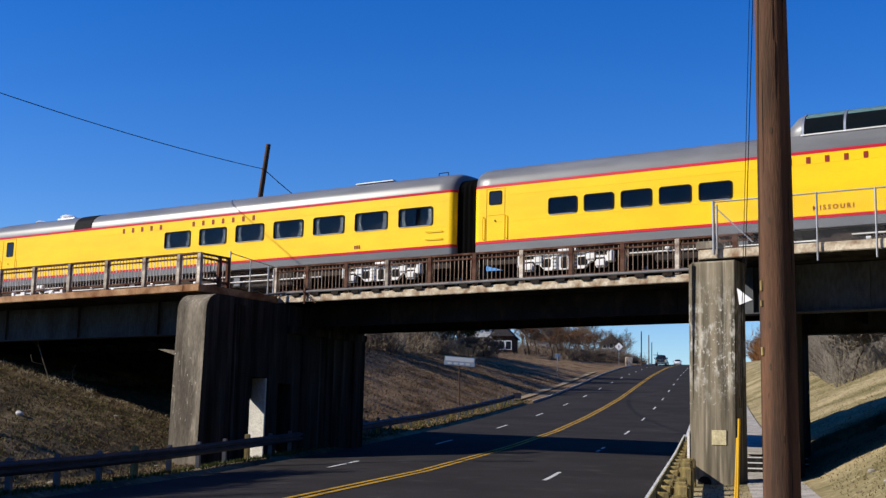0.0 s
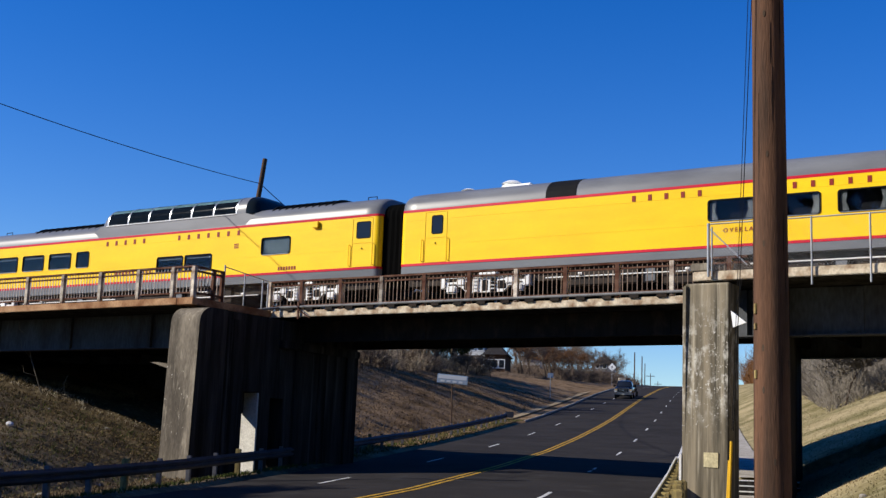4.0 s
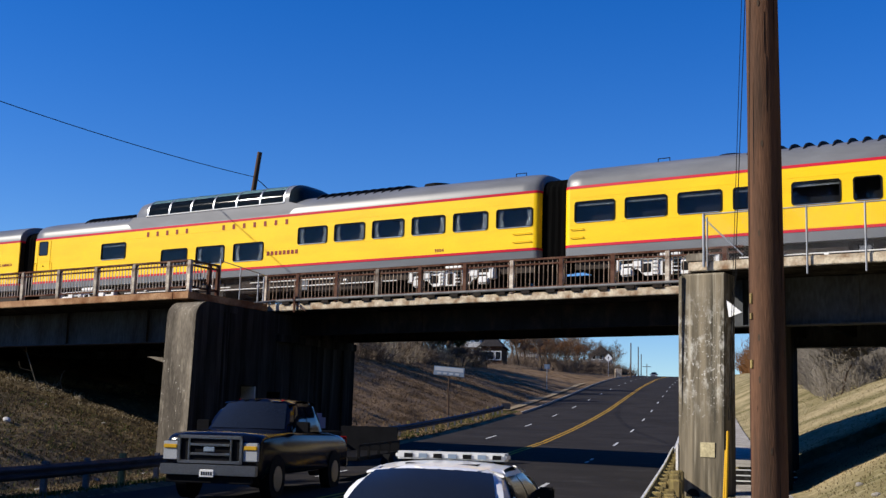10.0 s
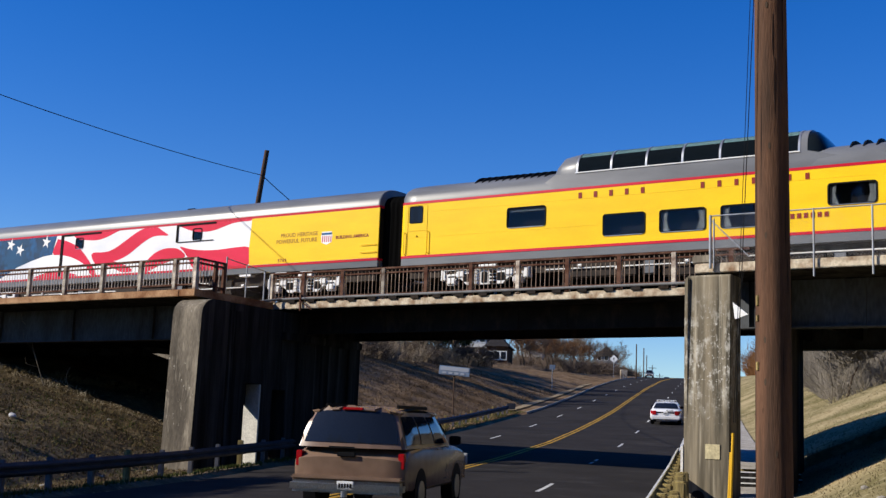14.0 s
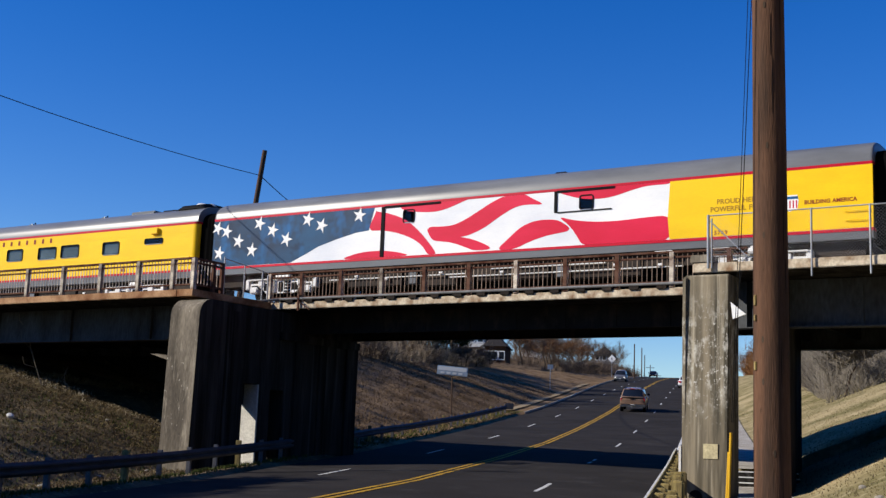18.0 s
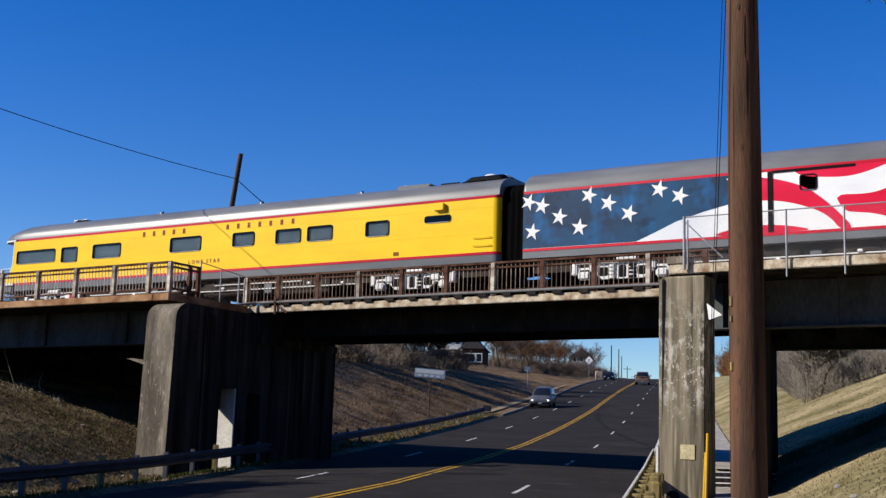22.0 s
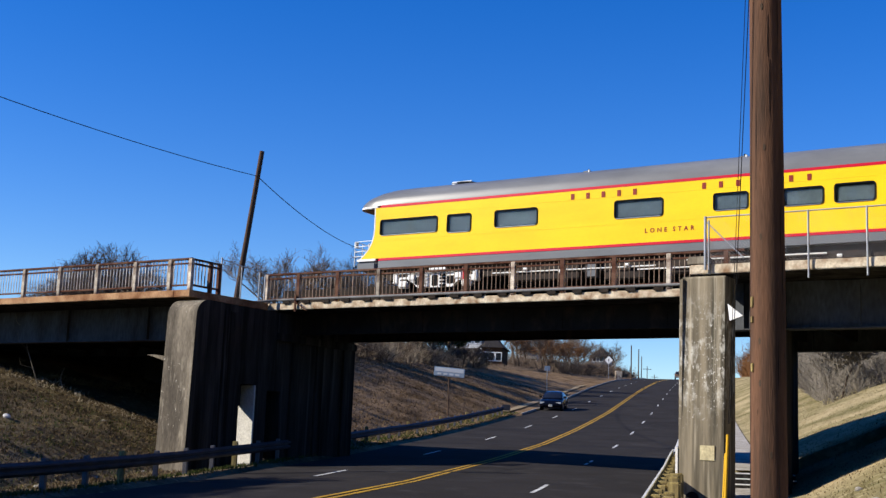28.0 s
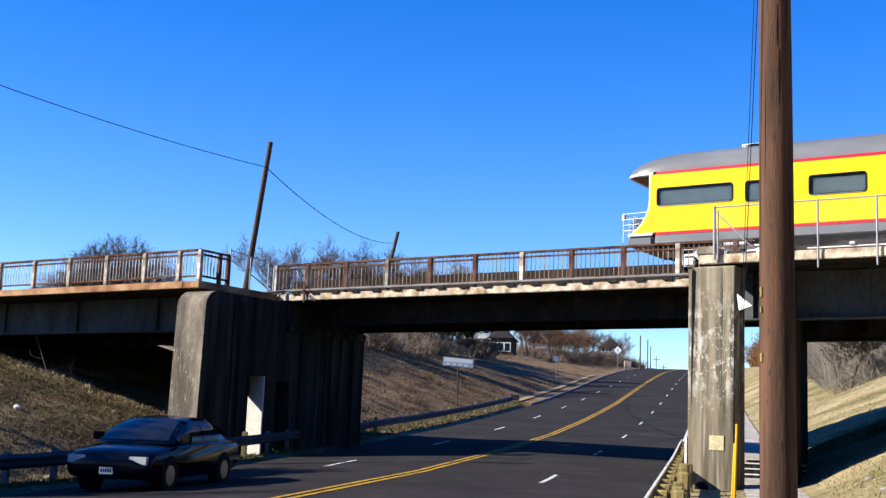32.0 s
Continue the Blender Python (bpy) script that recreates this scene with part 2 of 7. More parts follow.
def prism(bm, pts, a, b, axis="x", close=True):
    """The outline pts, swept along an axis from a to b. For x the outline is (y, z), for y (x, z), for z (x, y)."""
    def at(p, q):
        return {"x": (q, p[0], p[1]), "y": (p[0], q, p[1]), "z": (p[0], p[1], q)}[axis]
    r0, r1 = [bm.verts.new(at(p, a)) for p in pts], [bm.verts.new(at(p, b)) for p in pts]
    n = len(pts)
    for i in range(n if close else n - 1):
        j = (i + 1) % n
        bm.faces.new((r0[i], r0[j], r1[j], r1[i]))
    if close:
        bm.faces.new(r0[::-1])
        bm.faces.new(r1)
    return bm


def rod(bm, p, q, r0, r1=None, sides=8, caps=True):
    """A round bar from p to q."""
    p, q = Vector(p), Vector(q)
    r1 = r0 if r1 is None else r1
    w = (q - p).normalized()
    s = w.orthogonal().normalized()
    t = w.cross(s)
    rings = []
    for c, r in ((p, r0), (q, r1)):
        rings.append([bm.verts.new(c + r * (math.cos(2 * math.pi * i / sides) * s + math.sin(2 * math.pi * i / sides) * t)) for i in range(sides)])
    for i in range(sides):
        j = (i + 1) % sides
        bm.faces.new((rings[0][i], rings[0][j], rings[1][j], rings[1][i]))
    if caps:
        bm.faces.new(rings[0][::-1])
        bm.faces.new(rings[1])
    return bm


def round_rect(x0, x1, z0, z1, r, n=4):
    pts = []
    for cx, cz, a0 in ((x1 - r, z1 - r, 0), (x0 + r, z1 - r, 90), (x0 + r, z0 + r, 180), (x1 - r, z0 + r, 270)):
        for i in range(n + 1):
            a = radians(a0 + 90 * i / n)
            pts.append((cx + r * math.cos(a), cz + r * math.sin(a)))
    return pts


def mesh_of(bm, name, material, smooth=None):
    bmesh.ops.recalc_face_normals(bm, faces=bm.faces)
    me = bpy.data.meshes.new(name)
    bm.to_mesh(me)
    bm.free()
    me.materials.append(material)
    if smooth:
        me.shade_smooth()
        me.set_sharp_from_angle(angle=radians(smooth))
    return me


def part(name, bm, material, parent=None, label="", m=None, smooth=None):
    """One mesh object, under a thing or a part where there is one."""
    me = bm if isinstance(bm, bpy.types.Mesh) else mesh_of(bm, name, material, smooth)
    ob = new(name, me)
    if parent:
        ob.parent = parent
    if m is not None:
        ob.matrix_basis = m
    return tagged(ob, label)


def thing(name, label, category, m=None, group="", kind=""):
    ob = new(name)
    if m is not None:
        ob.matrix_basis = m
    return tagged(ob, label, category, group, kind)


def solid(name, bm, material, label, category, m=None, group="", kind="", smooth=None):
    return tagged(part(name, bm, material, None, "", m, smooth), label, category, group, kind)


def B():
    return bmesh.new()


BR = pose(0, 0, 0, 0, 0, -TRACK)            # the bridge's own space: x along the track, y away, z up
ZD, ZRAIL = 6.29, 6.58                      # top of the deck, top of the rails

# the road's own space: s ahead along the right lane line, l to the left of it
RS, RC = math.sin(radians(12.8)), math.cos(radians(12.8))
ORG = (2.902, 31.21)
PROFILE = [(-200, -2.5), (-66, -0.33), (-31, -0.05), (-16.5, 0.22), (0, 0.62), (13.4, 1.14), (26.8, 1.81), (40.3, 2.67), (53.7, 3.64), (67.1, 4.68),
           (80.5, 5.85), (93.9, 7.02), (107.4, 8.19), (120.8, 9.33), (165, 12.77), (220, 16.45), (264, 19.2), (297, 20.6), (350, 21.0), (700, 21.0)]


def road_z(s):
    return float(np.interp(s, [a for a, _ in PROFILE], [b for _, b in PROFILE]))


def smooth_step(a, b, x):
    t = min(1.0, max(0.0, (x - a) / (b - a)))
    return t * t * (3 - 2 * t)


def fall(s, l):
    """How far the road tilts down to both sides near the bridge."""
    if l > 3.6:
        return -0.17 * min(1.5, max(0.0, (24.0 - s) / 20.0)) * smooth_step(3.6, 9.6, l)
    a = min(1.4, max(0.0, (6.0 - s) / 18.0))
    return -0.27 * a * min(1.0, max(0.0, (3.4 - l) / 6.2)) * min(1.0, max(0.0, (l + 6.6) / 3.0))


def on_road(s, l, dz=0.0):
    return Vector((ORG[0] + s * RS - l * RC, ORG[1] + s * RC + l * RS, road_z(s) + fall(s, l) + dz))


def road_sl(x, y):
    dx, dy = x - ORG[0], y - ORG[1]
    return dx * RS + dy * RC, -dx * RC + dy * RS


def left_edge(s):
    return 9.1 + (0.0 if s < 90 else 0.9 * min(1.0, (s - 90) / 60))


LEFT_BANK = [(-200, 2.5), (-40, 3.15), (14, 3.15), (28, 4.3), (60, 4.3), (85, 3.5), (115, 2.5), (165, 1.6), (200, 1.1), (260, 0.4), (330, 0.3)]
RIGHT_BANK = [(-200, 0.5), (-34, 0.5), (-14, 3.4), (90, 3.4), (185, 1.0), (260, 0.5)]


def ramp(table, s):
    return float(np.interp(s, [a for a, _ in table], [b for _, b in table]))


def ground_z(s, l):
    """The height of the earth: road bed, verge, the cutting's banks."""
    z = road_z(s) + fall(s, l)
    le = left_edge(s)
    rough = 0.10 * noise.noise((s * 0.35, l * 0.35, 0.0)) + 0.05 * noise.noise((s * 1.3, l * 1.3, 4.0))
    if -3.4 < l < le + 0.3:
        return z - 0.12
    if l >= le + 0.3:
        z -= 0.28 * smooth_step(le + 0.4, le + 2.8, l) * smooth_step(17, 8, s) * smooth_step(30, 20, l)
        toe = 2.0 + 1.9 * smooth_step(-14, -4, s) * smooth_step(20, 12, s)
        d = l - le - toe
        z += 0.06 + ramp(LEFT_BANK, s) * min(1.0, max(0.0, d / (15.0 - toe))) ** float(np.interp(s, (14, 28), (0.8, 0.95)))
        if l > 30 and s < 40:
            z = max(z, z + (5.9 - z) * smooth_step(30, 42, l))
        rough = (rough + 0.07 * noise.noise((s * 2.1, l * 2.1, 9.0)) + 0.05 * noise.noise((s * 4.3, l * 4.3, 2.0))) * min(1.0, max(0.15, d / 2))
    else:
        d = -6.3 - l
        z += 0.03 + (0.30 if s > 7.5 else 0.0) * smooth_step(0, -4.6, l) + ramp(RIGHT_BANK, s) * min(1.0, max(0.0, d / 8.0)) ** 0.9
        rough *= min(1.0, max(0.1, d / 2))
    return z + rough


def earth(s, l, dz=0.0):
    p = on_road(s, l)
    p.z = ground_z(s, l) + dz
    return p

# ---- ground and road ----
def grid_mesh(name, ss, ls, material, height):
    verts = [tuple(on_road(s, l)[:2]) + (height(s, l),) for s in ss for l in ls]
    n = len(ls)
    faces = [(i * n + j, (i + 1) * n + j, (i + 1) * n + j + 1, i * n + j + 1) for i in range(len(ss) - 1) for j in range(n - 1)]
    me = bpy.data.meshes.new(name)
    me.from_pydata(verts, [], faces)
    me.materials.append(material)
    me.shade_smooth()
    return me


def steps_of(*spans):
    out = []
    for a, b, d in spans:
        out += list(np.arange(a, b, d))
    return out + [spans[-1][1]]


GS = steps_of((-200, -40, 8), (-40, -16, 0.6), (-16, 16, 0.28), (16, 70, 0.6), (70, 160, 1.5), (160, 400, 6), (400, 3000, 200))
GL = steps_of((-1500, -80, 120), (-80, -30, 4), (-30, 10, 0.5), (10, 25, 0.28), (25, 34, 0.5), (34, 80, 4), (80, 1500, 120))
ground = solid("ground", grid_mesh("ground", GS, GL, SOIL, ground_z), SOIL, "dry winter grass banks with leaf litter", "ground", kind="structure")

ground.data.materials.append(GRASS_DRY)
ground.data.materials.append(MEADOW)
# grass on the right bank, the lightened turf on the far left bank
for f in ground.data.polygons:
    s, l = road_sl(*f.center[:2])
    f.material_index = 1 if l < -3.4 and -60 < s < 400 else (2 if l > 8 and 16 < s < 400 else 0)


def strip(ss, l0, l1, dz, n=1):
    bm = B()
    last = None
    for s in ss:
        a, b = (q(s) if callable(q) else q for q in (l0, l1))
        row = [bm.verts.new(on_road(s, a + (b - a) * i / n, dz)) for i in range(n + 1)]
        if last:
            for i in range(n):
                bm.faces.new((last[i], row[i], row[i + 1], last[i + 1]))
        last = row
    return bm


RSS = steps_of((-198, 130, 3.0), (130, 420, 10))
road = solid("road", strip(RSS, -3.1, left_edge, 0.0, 12), ASPHALT, "dark grey asphalt four-lane road climbing a hill", "road", kind="structure", smooth=60)
for l in (3.28, 3.52):
    part("centre_line", strip(RSS, l - 0.06, l + 0.06, 0.006), LINE_Y, road, "worn double yellow centre line")
part("edge_line", strip(RSS, -2.86, -2.74, 0.006), LINE_W, road, "white edge line")
for l, s0 in ((0.0, 0.0), (6.5, 3.0)):
    for k in range(-3, 22):
        s = s0 + 13.42 * k
        if l > 6 and s < -5:
            continue
        part("lane_dash", strip([s - 1.5, s, s + 1.5], l - 0.055, l + 0.055, 0.006), LINE_W, road)


# ---- the bridge ----
def pier(x0, x1, front, back, base, top, material, holes=()):
    """A wall pier with a rounded shoulder over its front, cut by doorways (y0, y1, head)."""
    bm = B()
    r = 0.55
    nose = [(front + r - r * math.cos(a), top - r + r * math.sin(a)) for a in np.linspace(0, math.pi / 2, 8)]
    spans, y = [], front
    for a, b, head in holes:
        spans.append((y, a))
        y = b
    spans.append((y, back))
    for i, (a, b) in enumerate(spans):
        if i == 0:
            prism(bm, [(front - 0.12, base)] + nose + [(b, top), (b, base)], x0, x1, "x")
        else:
            box(bm, x0, x1, a, b, base, top)
    for a, b, head in holes:
        box(bm, x0, x1, a, b, head, top)
    return bm


left_pier = thing("bridge_pier", "weathered concrete wall pier with rounded shoulder and doorways", "pier", BR, "bridge piers")
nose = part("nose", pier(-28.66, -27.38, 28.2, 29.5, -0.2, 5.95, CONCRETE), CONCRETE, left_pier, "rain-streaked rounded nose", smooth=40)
# +x faces carry their shade in the colour, like the wall behind
nose.data.materials.append(CONCRETE_SHADED)
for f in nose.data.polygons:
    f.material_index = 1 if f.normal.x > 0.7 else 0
part("bracket", prism(B(), [(-28.66, 3.80), (-28.66, 3.98), (-29.9, 4.20), (-30.2, 4.20), (-29.8, 4.10)], 28.9, 29.3, "y"), CONCRETE, left_pier, "pale concrete bracket")
# wall and lintels are coloured dark for the shade on this side
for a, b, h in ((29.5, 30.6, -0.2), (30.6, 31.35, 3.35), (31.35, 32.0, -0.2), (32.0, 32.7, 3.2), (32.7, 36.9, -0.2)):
    part("lintel" if h > 0 else "wall", box(B(), -28.2, -27.5, a, b, h, 5.95), CONCRETE_SHADED, left_pier, "streaked concrete with the shade in its colour")
# unseen outer lintels, added low to shape the sun patches on the jambs
part("lintel", box(B(), -28.2, -28.1, 30.6, 31.35, 2.65, 3.35), CONCRETE_SHADED, left_pier)
part("lintel", box(B(), -28.2, -28.1, 32.0, 32.7, 0.98, 3.2), CONCRETE_SHADED, left_pier)
# first jamb is coloured sunlit, the second as dark as the shaded wall
for b, h in ((31.35, 3.33), (32.7, 3.18)):
    part("door_jamb", box(B(), -28.2, -27.49, b - 0.012, b + 0.05, -0.1, h), JAMB if b < 32 else CONCRETE_SHADED, left_pier, "doorway jamb coloured for the light it gets")
# the pier on the far side of the road
right_pier = thing("bridge_pier", "streaked concrete pier with a patched base", "pier", BR, "bridge piers")
part("shaft", prism(B(), [(28.08, 0.2), (28.2, 5.9), (28.23, 5.95), (28.95, 5.95), (28.95, 0.2)], -10.95, -9.85, "x"), PIER, right_pier)
part("corner_strip", box(B(), -11.0, -10.88, 28.12, 28.5, 0.2, 5.9, 0.03), PIER, right_pier, "rounded corner strip")
part("edge_strip", box(B(), -11.06, -11.0, 28.1, 28.2, 0.3, 1.75), LIME, right_pier, "pale upright strip")
part("drain_hole", rod(B(), (-10.62, 28.07, 0.55), (-10.62, 28.3, 0.55), 0.17, sides=14), DARK, right_pier, "dark hole at the base")
# unseen walls added behind the pole to keep the sun off the right bank
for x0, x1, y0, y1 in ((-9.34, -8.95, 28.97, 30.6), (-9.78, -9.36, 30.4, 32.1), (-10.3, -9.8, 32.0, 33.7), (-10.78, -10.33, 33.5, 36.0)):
    part("sun_block_wall", box(B(), x0, x1, y0, y1, 0.2, 6.03), CONCRETE_SHADED, right_pier, "unseen stepped wall added to stop the sun")
rp = random.Random(77)
for k in range(14):
    x, z, w = rp.uniform(-10.75, -9.95), rp.choice((rp.uniform(3.9, 4.9), rp.uniform(2.6, 5.2))), rp.uniform(0.008, 0.022)
    part("spall", prism(B(), [(x + w * rp.uniform(0.6, 1.2) * math.cos(a), z + 1.3 * w * rp.uniform(0.5, 1.2) * math.sin(a)) for a in np.linspace(0, 2 * math.pi, 8)[:-1]], 28.19 - 0.12 * (5.4 - z) / 5.2, 28.3, "y"), CHIP, right_pier)
rear_pier = thing("bridge_pier", "dark concrete rear pier under the girders", "pier", BR, "bridge piers")
part("shaft", box(B(), -11.6, -10.75, 35.9, 36.7, 0.2, 5.0, 0.04), CONCRETE_SHADED, rear_pier)
part("cap", box(B(), -11.7, -10.65, 35.8, 36.8, 5.0, 5.26, 0.03), CONCRETE_SHADED, rear_pier)


def span(name, x0, x1, y0, y1, zb, label, setback, edge, web, lip=0.22):
    t = thing(name, label, "bridge span", BR)
    bm = B()
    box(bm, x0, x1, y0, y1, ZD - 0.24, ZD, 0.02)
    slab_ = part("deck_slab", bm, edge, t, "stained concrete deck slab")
    # underside faces take the darker concrete: the slab's shade put into colour
    slab_.data.materials.append(CONCRETE_SHADED)
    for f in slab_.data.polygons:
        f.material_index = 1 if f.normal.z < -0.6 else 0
    yg = y0 + setback
    for y in (yg, 36.65):
        bm = B()
        box(bm, x0 + 0.05, x1 - 0.05, y - 0.02, y + 0.02, zb, ZD - 0.26)
        box(bm, x0 + 0.05, x1 - 0.05, y - lip, y + lip, zb - 0.03, zb)
        x = x0 + 0.8
        while x < x1 - 0.4:
            box(bm, x - 0.05, x + 0.05, y - lip * 0.55, y + lip * 0.55, zb, ZD - 0.26)
            x += 1.75 if x0 > -30 and x1 < 0 else 4.2
        part("girder", bm, web, t, "riveted steel plate girder")
    x = x0 + 0.6
    while x < x1 - 0.3:
        # steel under the deck is coloured dark to hold the shade there
        part("cross_beam", box(B(), x - 0.06, x + 0.06, yg + 0.03, 36.6, zb + 0.25, ZD - 0.26), GIRDER_DARK, t, "cross beam darkened for the shade under the deck")
        x += 1.5
    if zb > 5:
        part("far_parapet", box(B(), x0 - 4.3, x1, 38.72, 38.8, ZD, ZD + 1.42), GIRDER_DARK, t, "dark far parapet plate")
    part("ballast", box(B(), x0, x1, 34.0, 37.4, ZD, ZD + 0.12), GIRDER_DARK, t, "dark ballast bed")
    return t


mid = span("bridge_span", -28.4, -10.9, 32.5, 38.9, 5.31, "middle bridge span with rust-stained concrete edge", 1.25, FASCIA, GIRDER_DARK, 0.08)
lft = span("bridge_span", -62.0, -28.78, 28.5, 38.9, 4.84, "wide approach span with rust-stained concrete edge", 1.9, FASCIA_RUST, GIRDER)
rgt = span("bridge_span", -10.88, 30.0, 28.5, 38.9, 4.83, "wide approach span with concrete edge", 1.75, FASCIA, GIRDER)


def railing(x0, x1, y, posts):
    t = thing("bridge_railing", "rusty steel bridge railing with flaking cream posts", "railing", BR, "bridge railings")
    bm = B()
    box(bm, x0, x1, y - 0.05, y + 0.05, ZD + 1.0, ZD + 1.07, 0.01)
    part("top_rail", bm, RUSTY, t, "rusty top rail")
    for z in (0.14, 0.86):
        bm = B()
        box(bm, x0, x1, y - 0.03, y + 0.03, ZD + z, ZD + z + 0.05)
        part("rail", bm, RUSTY, t)
    post = mesh_of(box(B(), -0.075, 0.075, -0.07, 0.07, 0, 1.04, 0.012), "post", PALE)
    worn = mesh_of(box(B(), -0.075, 0.075, -0.07, 0.07, 0, 1.04, 0.012), "post", PALE)
    worn.materials.append(RUSTY)
    # rust on the fronts only; the cream sides also paint the sun there
    for f in worn.polygons:
        f.material_index = 1 if f.normal.y < -0.6 else 0
    bar = mesh_of(box(B(), -0.010, 0.010, -0.010, 0.010, 0.16, 1.0), "baluster", BALUSTER if y < 30 else RUSTBAR)
    for i, x in enumerate(posts):
        part("post", worn if y > 30 and i % 3 else post, PALE, t, m=pose(x, y, ZD))
        if i + 1 < len(posts):
            gap = posts[i + 1] - x
            n = max(3, round(gap / 0.155))
            for k in range(1, n):
                part("baluster", bar, BALUSTER, t, m=pose(x + gap * k / n, y, ZD))
    return t


MIDPOSTS = [-28.25] + [-26.8 + 1.72 * i for i in range(10)]
railing(-28.3, -10.8, 32.55, MIDPOSTS)
LPOSTS = [-28.15, -29.09, -30.72] + [-32.6 - 1.94 * i for i in range(11)]
part("deck_corner", box(B(), -28.78, -28.06, 28.5, 32.44, ZD - 0.24, ZD, 0.015), FASCIA_RUST, lft, "stained slab corner over the pier")
railing(LPOSTS[-1] - 0.05, -28.1, 28.6, LPOSTS[::-1])

# track
track = thing("railway_track", "steel rails on dark timber ties", "railway track", BR)
for y in (35.7 - 0.75, 35.7 + 0.75):
    bm = B()
    box(bm, -200, 200, y - 0.035, y + 0.035, ZRAIL - 0.04, ZRAIL)
    box(bm, -200, 200, y - 0.01, y + 0.01, ZRAIL - 0.15, ZRAIL - 0.04)
    box(bm, -200, 200, y - 0.07, y + 0.07, ZRAIL - 0.17, ZRAIL - 0.15)
    part("steel_rail", bm, RUSTY, track)
tie = mesh_of(box(B(), -0.11, 0.11, -1.3, 1.3, -0.12, 0.0, 0.01), "tie", TIE)
for i in range(120):
    part("tie", tie, TIE, track, m=pose(-62 + i * 0.62, 35.7, ZRAIL - 0.17))

# near utility pole
def pole_at(x, y, z0, h, r0, r1, lean, material, label):
    bm = B()
    last = None
    for k in range(13):
        f = k / 12
        c = Vector((x + lean[0] * f * h, y + lean[1] * f * h, z0 + f * h))
        r = r0 + (r1 - r0) * f
        ring = [bm.verts.new(c + Vector((r * math.cos(a), r * math.sin(a), 0)) * (1 + 0.03 * noise.noise((math.cos(a) * 2, math.sin(a) * 2, f * 9)))) for a in np.linspace(0, 2 * math.pi, 21)[:-1]]
        if last:
            for i in range(20):
                bm.faces.new((last[i], last[(i + 1) % 20], ring[(i + 1) % 20], ring[i]))
        last = ring
    bm.faces.new(last)
    return solid("utility_pole", bm, material, label, "utility pole", smooth=60)


pole_at(3.24, 11.5, -0.3, 13.0, 0.178, 0.135, (-0.004, 0), WOODPOLE, "brown weathered wooden utility pole")

# Assumed wall closing off the dark under the wide span; shade in its colour.
abutment = solid("abutment", box(B(), -60.0, -31.6, 38.0, 38.6, -0.5, 6.03), CONCRETE_SHADED, "assumed dark concrete abutment wall under the wide span", "abutment", BR, kind="structure")

# ---- bridge fittings ----
# railing return and fence between the wide and the narrow deck
ret = thing("bridge_railing", "short rusty railing return at the deck corner", "railing", BR, "bridge railings")
for z in (0.14, 0.86, 1.0):
    part("rail", box(B(), -28.19, -28.11, 28.66, 29.95, ZD + z, ZD + z + 0.06), RUSTY, ret)
for y in (29.52, 29.92):
    part("post", box(B(), -28.21, -28.09, y - 0.06, y + 0.06, ZD, ZD + 1.06, 0.01), RUSTY, ret)
for k in range(1, 8):
    part("baluster", box(B(), -28.165, -28.135, 28.65 + k * 0.15 - 0.013, 28.65 + k * 0.15 + 0.013, ZD + 0.16, ZD + 1.0), BALUSTER, ret)


def wire_mesh(bm, p, q, z0, z1, cell=0.08, r=0.0016):
    """Woven diamond wire between two upright lines."""
    p, q = Vector((*p, 0)), Vector((*q, 0))
    n = (q - p).length
    w = (q - p) / n
    h = z1 - z0
    for sgn in (1, -1):
        k = -h
        while k < n:
            a, b = max(0.0, k), min(n, k + h)
            if b - a > 0.02:
                za, zb = (a - k, b - k) if sgn > 0 else (h - (a - k), h - (b - k))
                rod(bm, p + w * a + Vector((0, 0, z0 + za)), p + w * b + Vector((0, 0, z0 + zb)), r, sides=3, caps=False)
            k += cell
    return bm


def chain_fence(name, label, pts, z0, z1, posts, brace=None):
    t = thing(name, label, "fence", BR)
    for x, y, a, b, r in posts:
        part("post", rod(B(), (x, y, a), (x, y, b), r, sides=10), GALV, t, "galvanised fence post")
    for p, q, za, zb in pts:
        part("top_rail", rod(B(), (*p, za), (*q, zb), 0.017), GALV, t)
        tagged(part("wire_mesh", wire_mesh(B(), p, q, z0, min(za, zb)), GALV, t, "woven wire mesh"), kind="stuff")
    for p, q in brace or ():
        part("brace", rod(B(), p, q, 0.016), GALV, t)
    return t


chain_fence("chain_link_fence", "chain-link fence closing the deck corner", [((-28.2, 30.08), (-28.2, 32.35), ZD + 1.24, ZD + 1.05)], ZD, ZD + 1.2,
            [(-28.2, 30.08, ZD - 0.1, ZD + 1.3, 0.028), (-28.2, 31.1, ZD, ZD + 1.16, 0.022), (-28.2, 32.05, ZD, ZD + 1.09, 0.028), (-28.2, 32.35, ZD, ZD + 0.98, 0.03)])
FX = [-10.44, -7.88, -6.52, -3.9, -1.3]
chain_fence("chain_link_fence", "galvanised chain-link fence along the deck edge", [((a, 28.42), (b, 28.42), ZD + 1.18, ZD + 1.18) for a, b in zip(FX, FX[1:])], ZD, ZD + 1.18,
            [(FX[0], 28.42, ZD - 0.15, ZD + 1.2, 0.036), (FX[0] + 0.09, 28.42, ZD - 0.15, ZD + 1.1, 0.022)] + [(x, 28.42, ZD - 0.45, ZD + 1.2, 0.024) for x in FX[1:]],
            [((-10.4, 28.42, ZD + 1.05), (-9.45, 28.42, ZD + 0.1))])
solid("deck_stub", box(B(), -10.95, -10.45, 28.5, 29.2, ZD, ZD + 0.22, 0.03), CONCRETE, "short concrete stub on the deck corner", "concrete stub", BR)

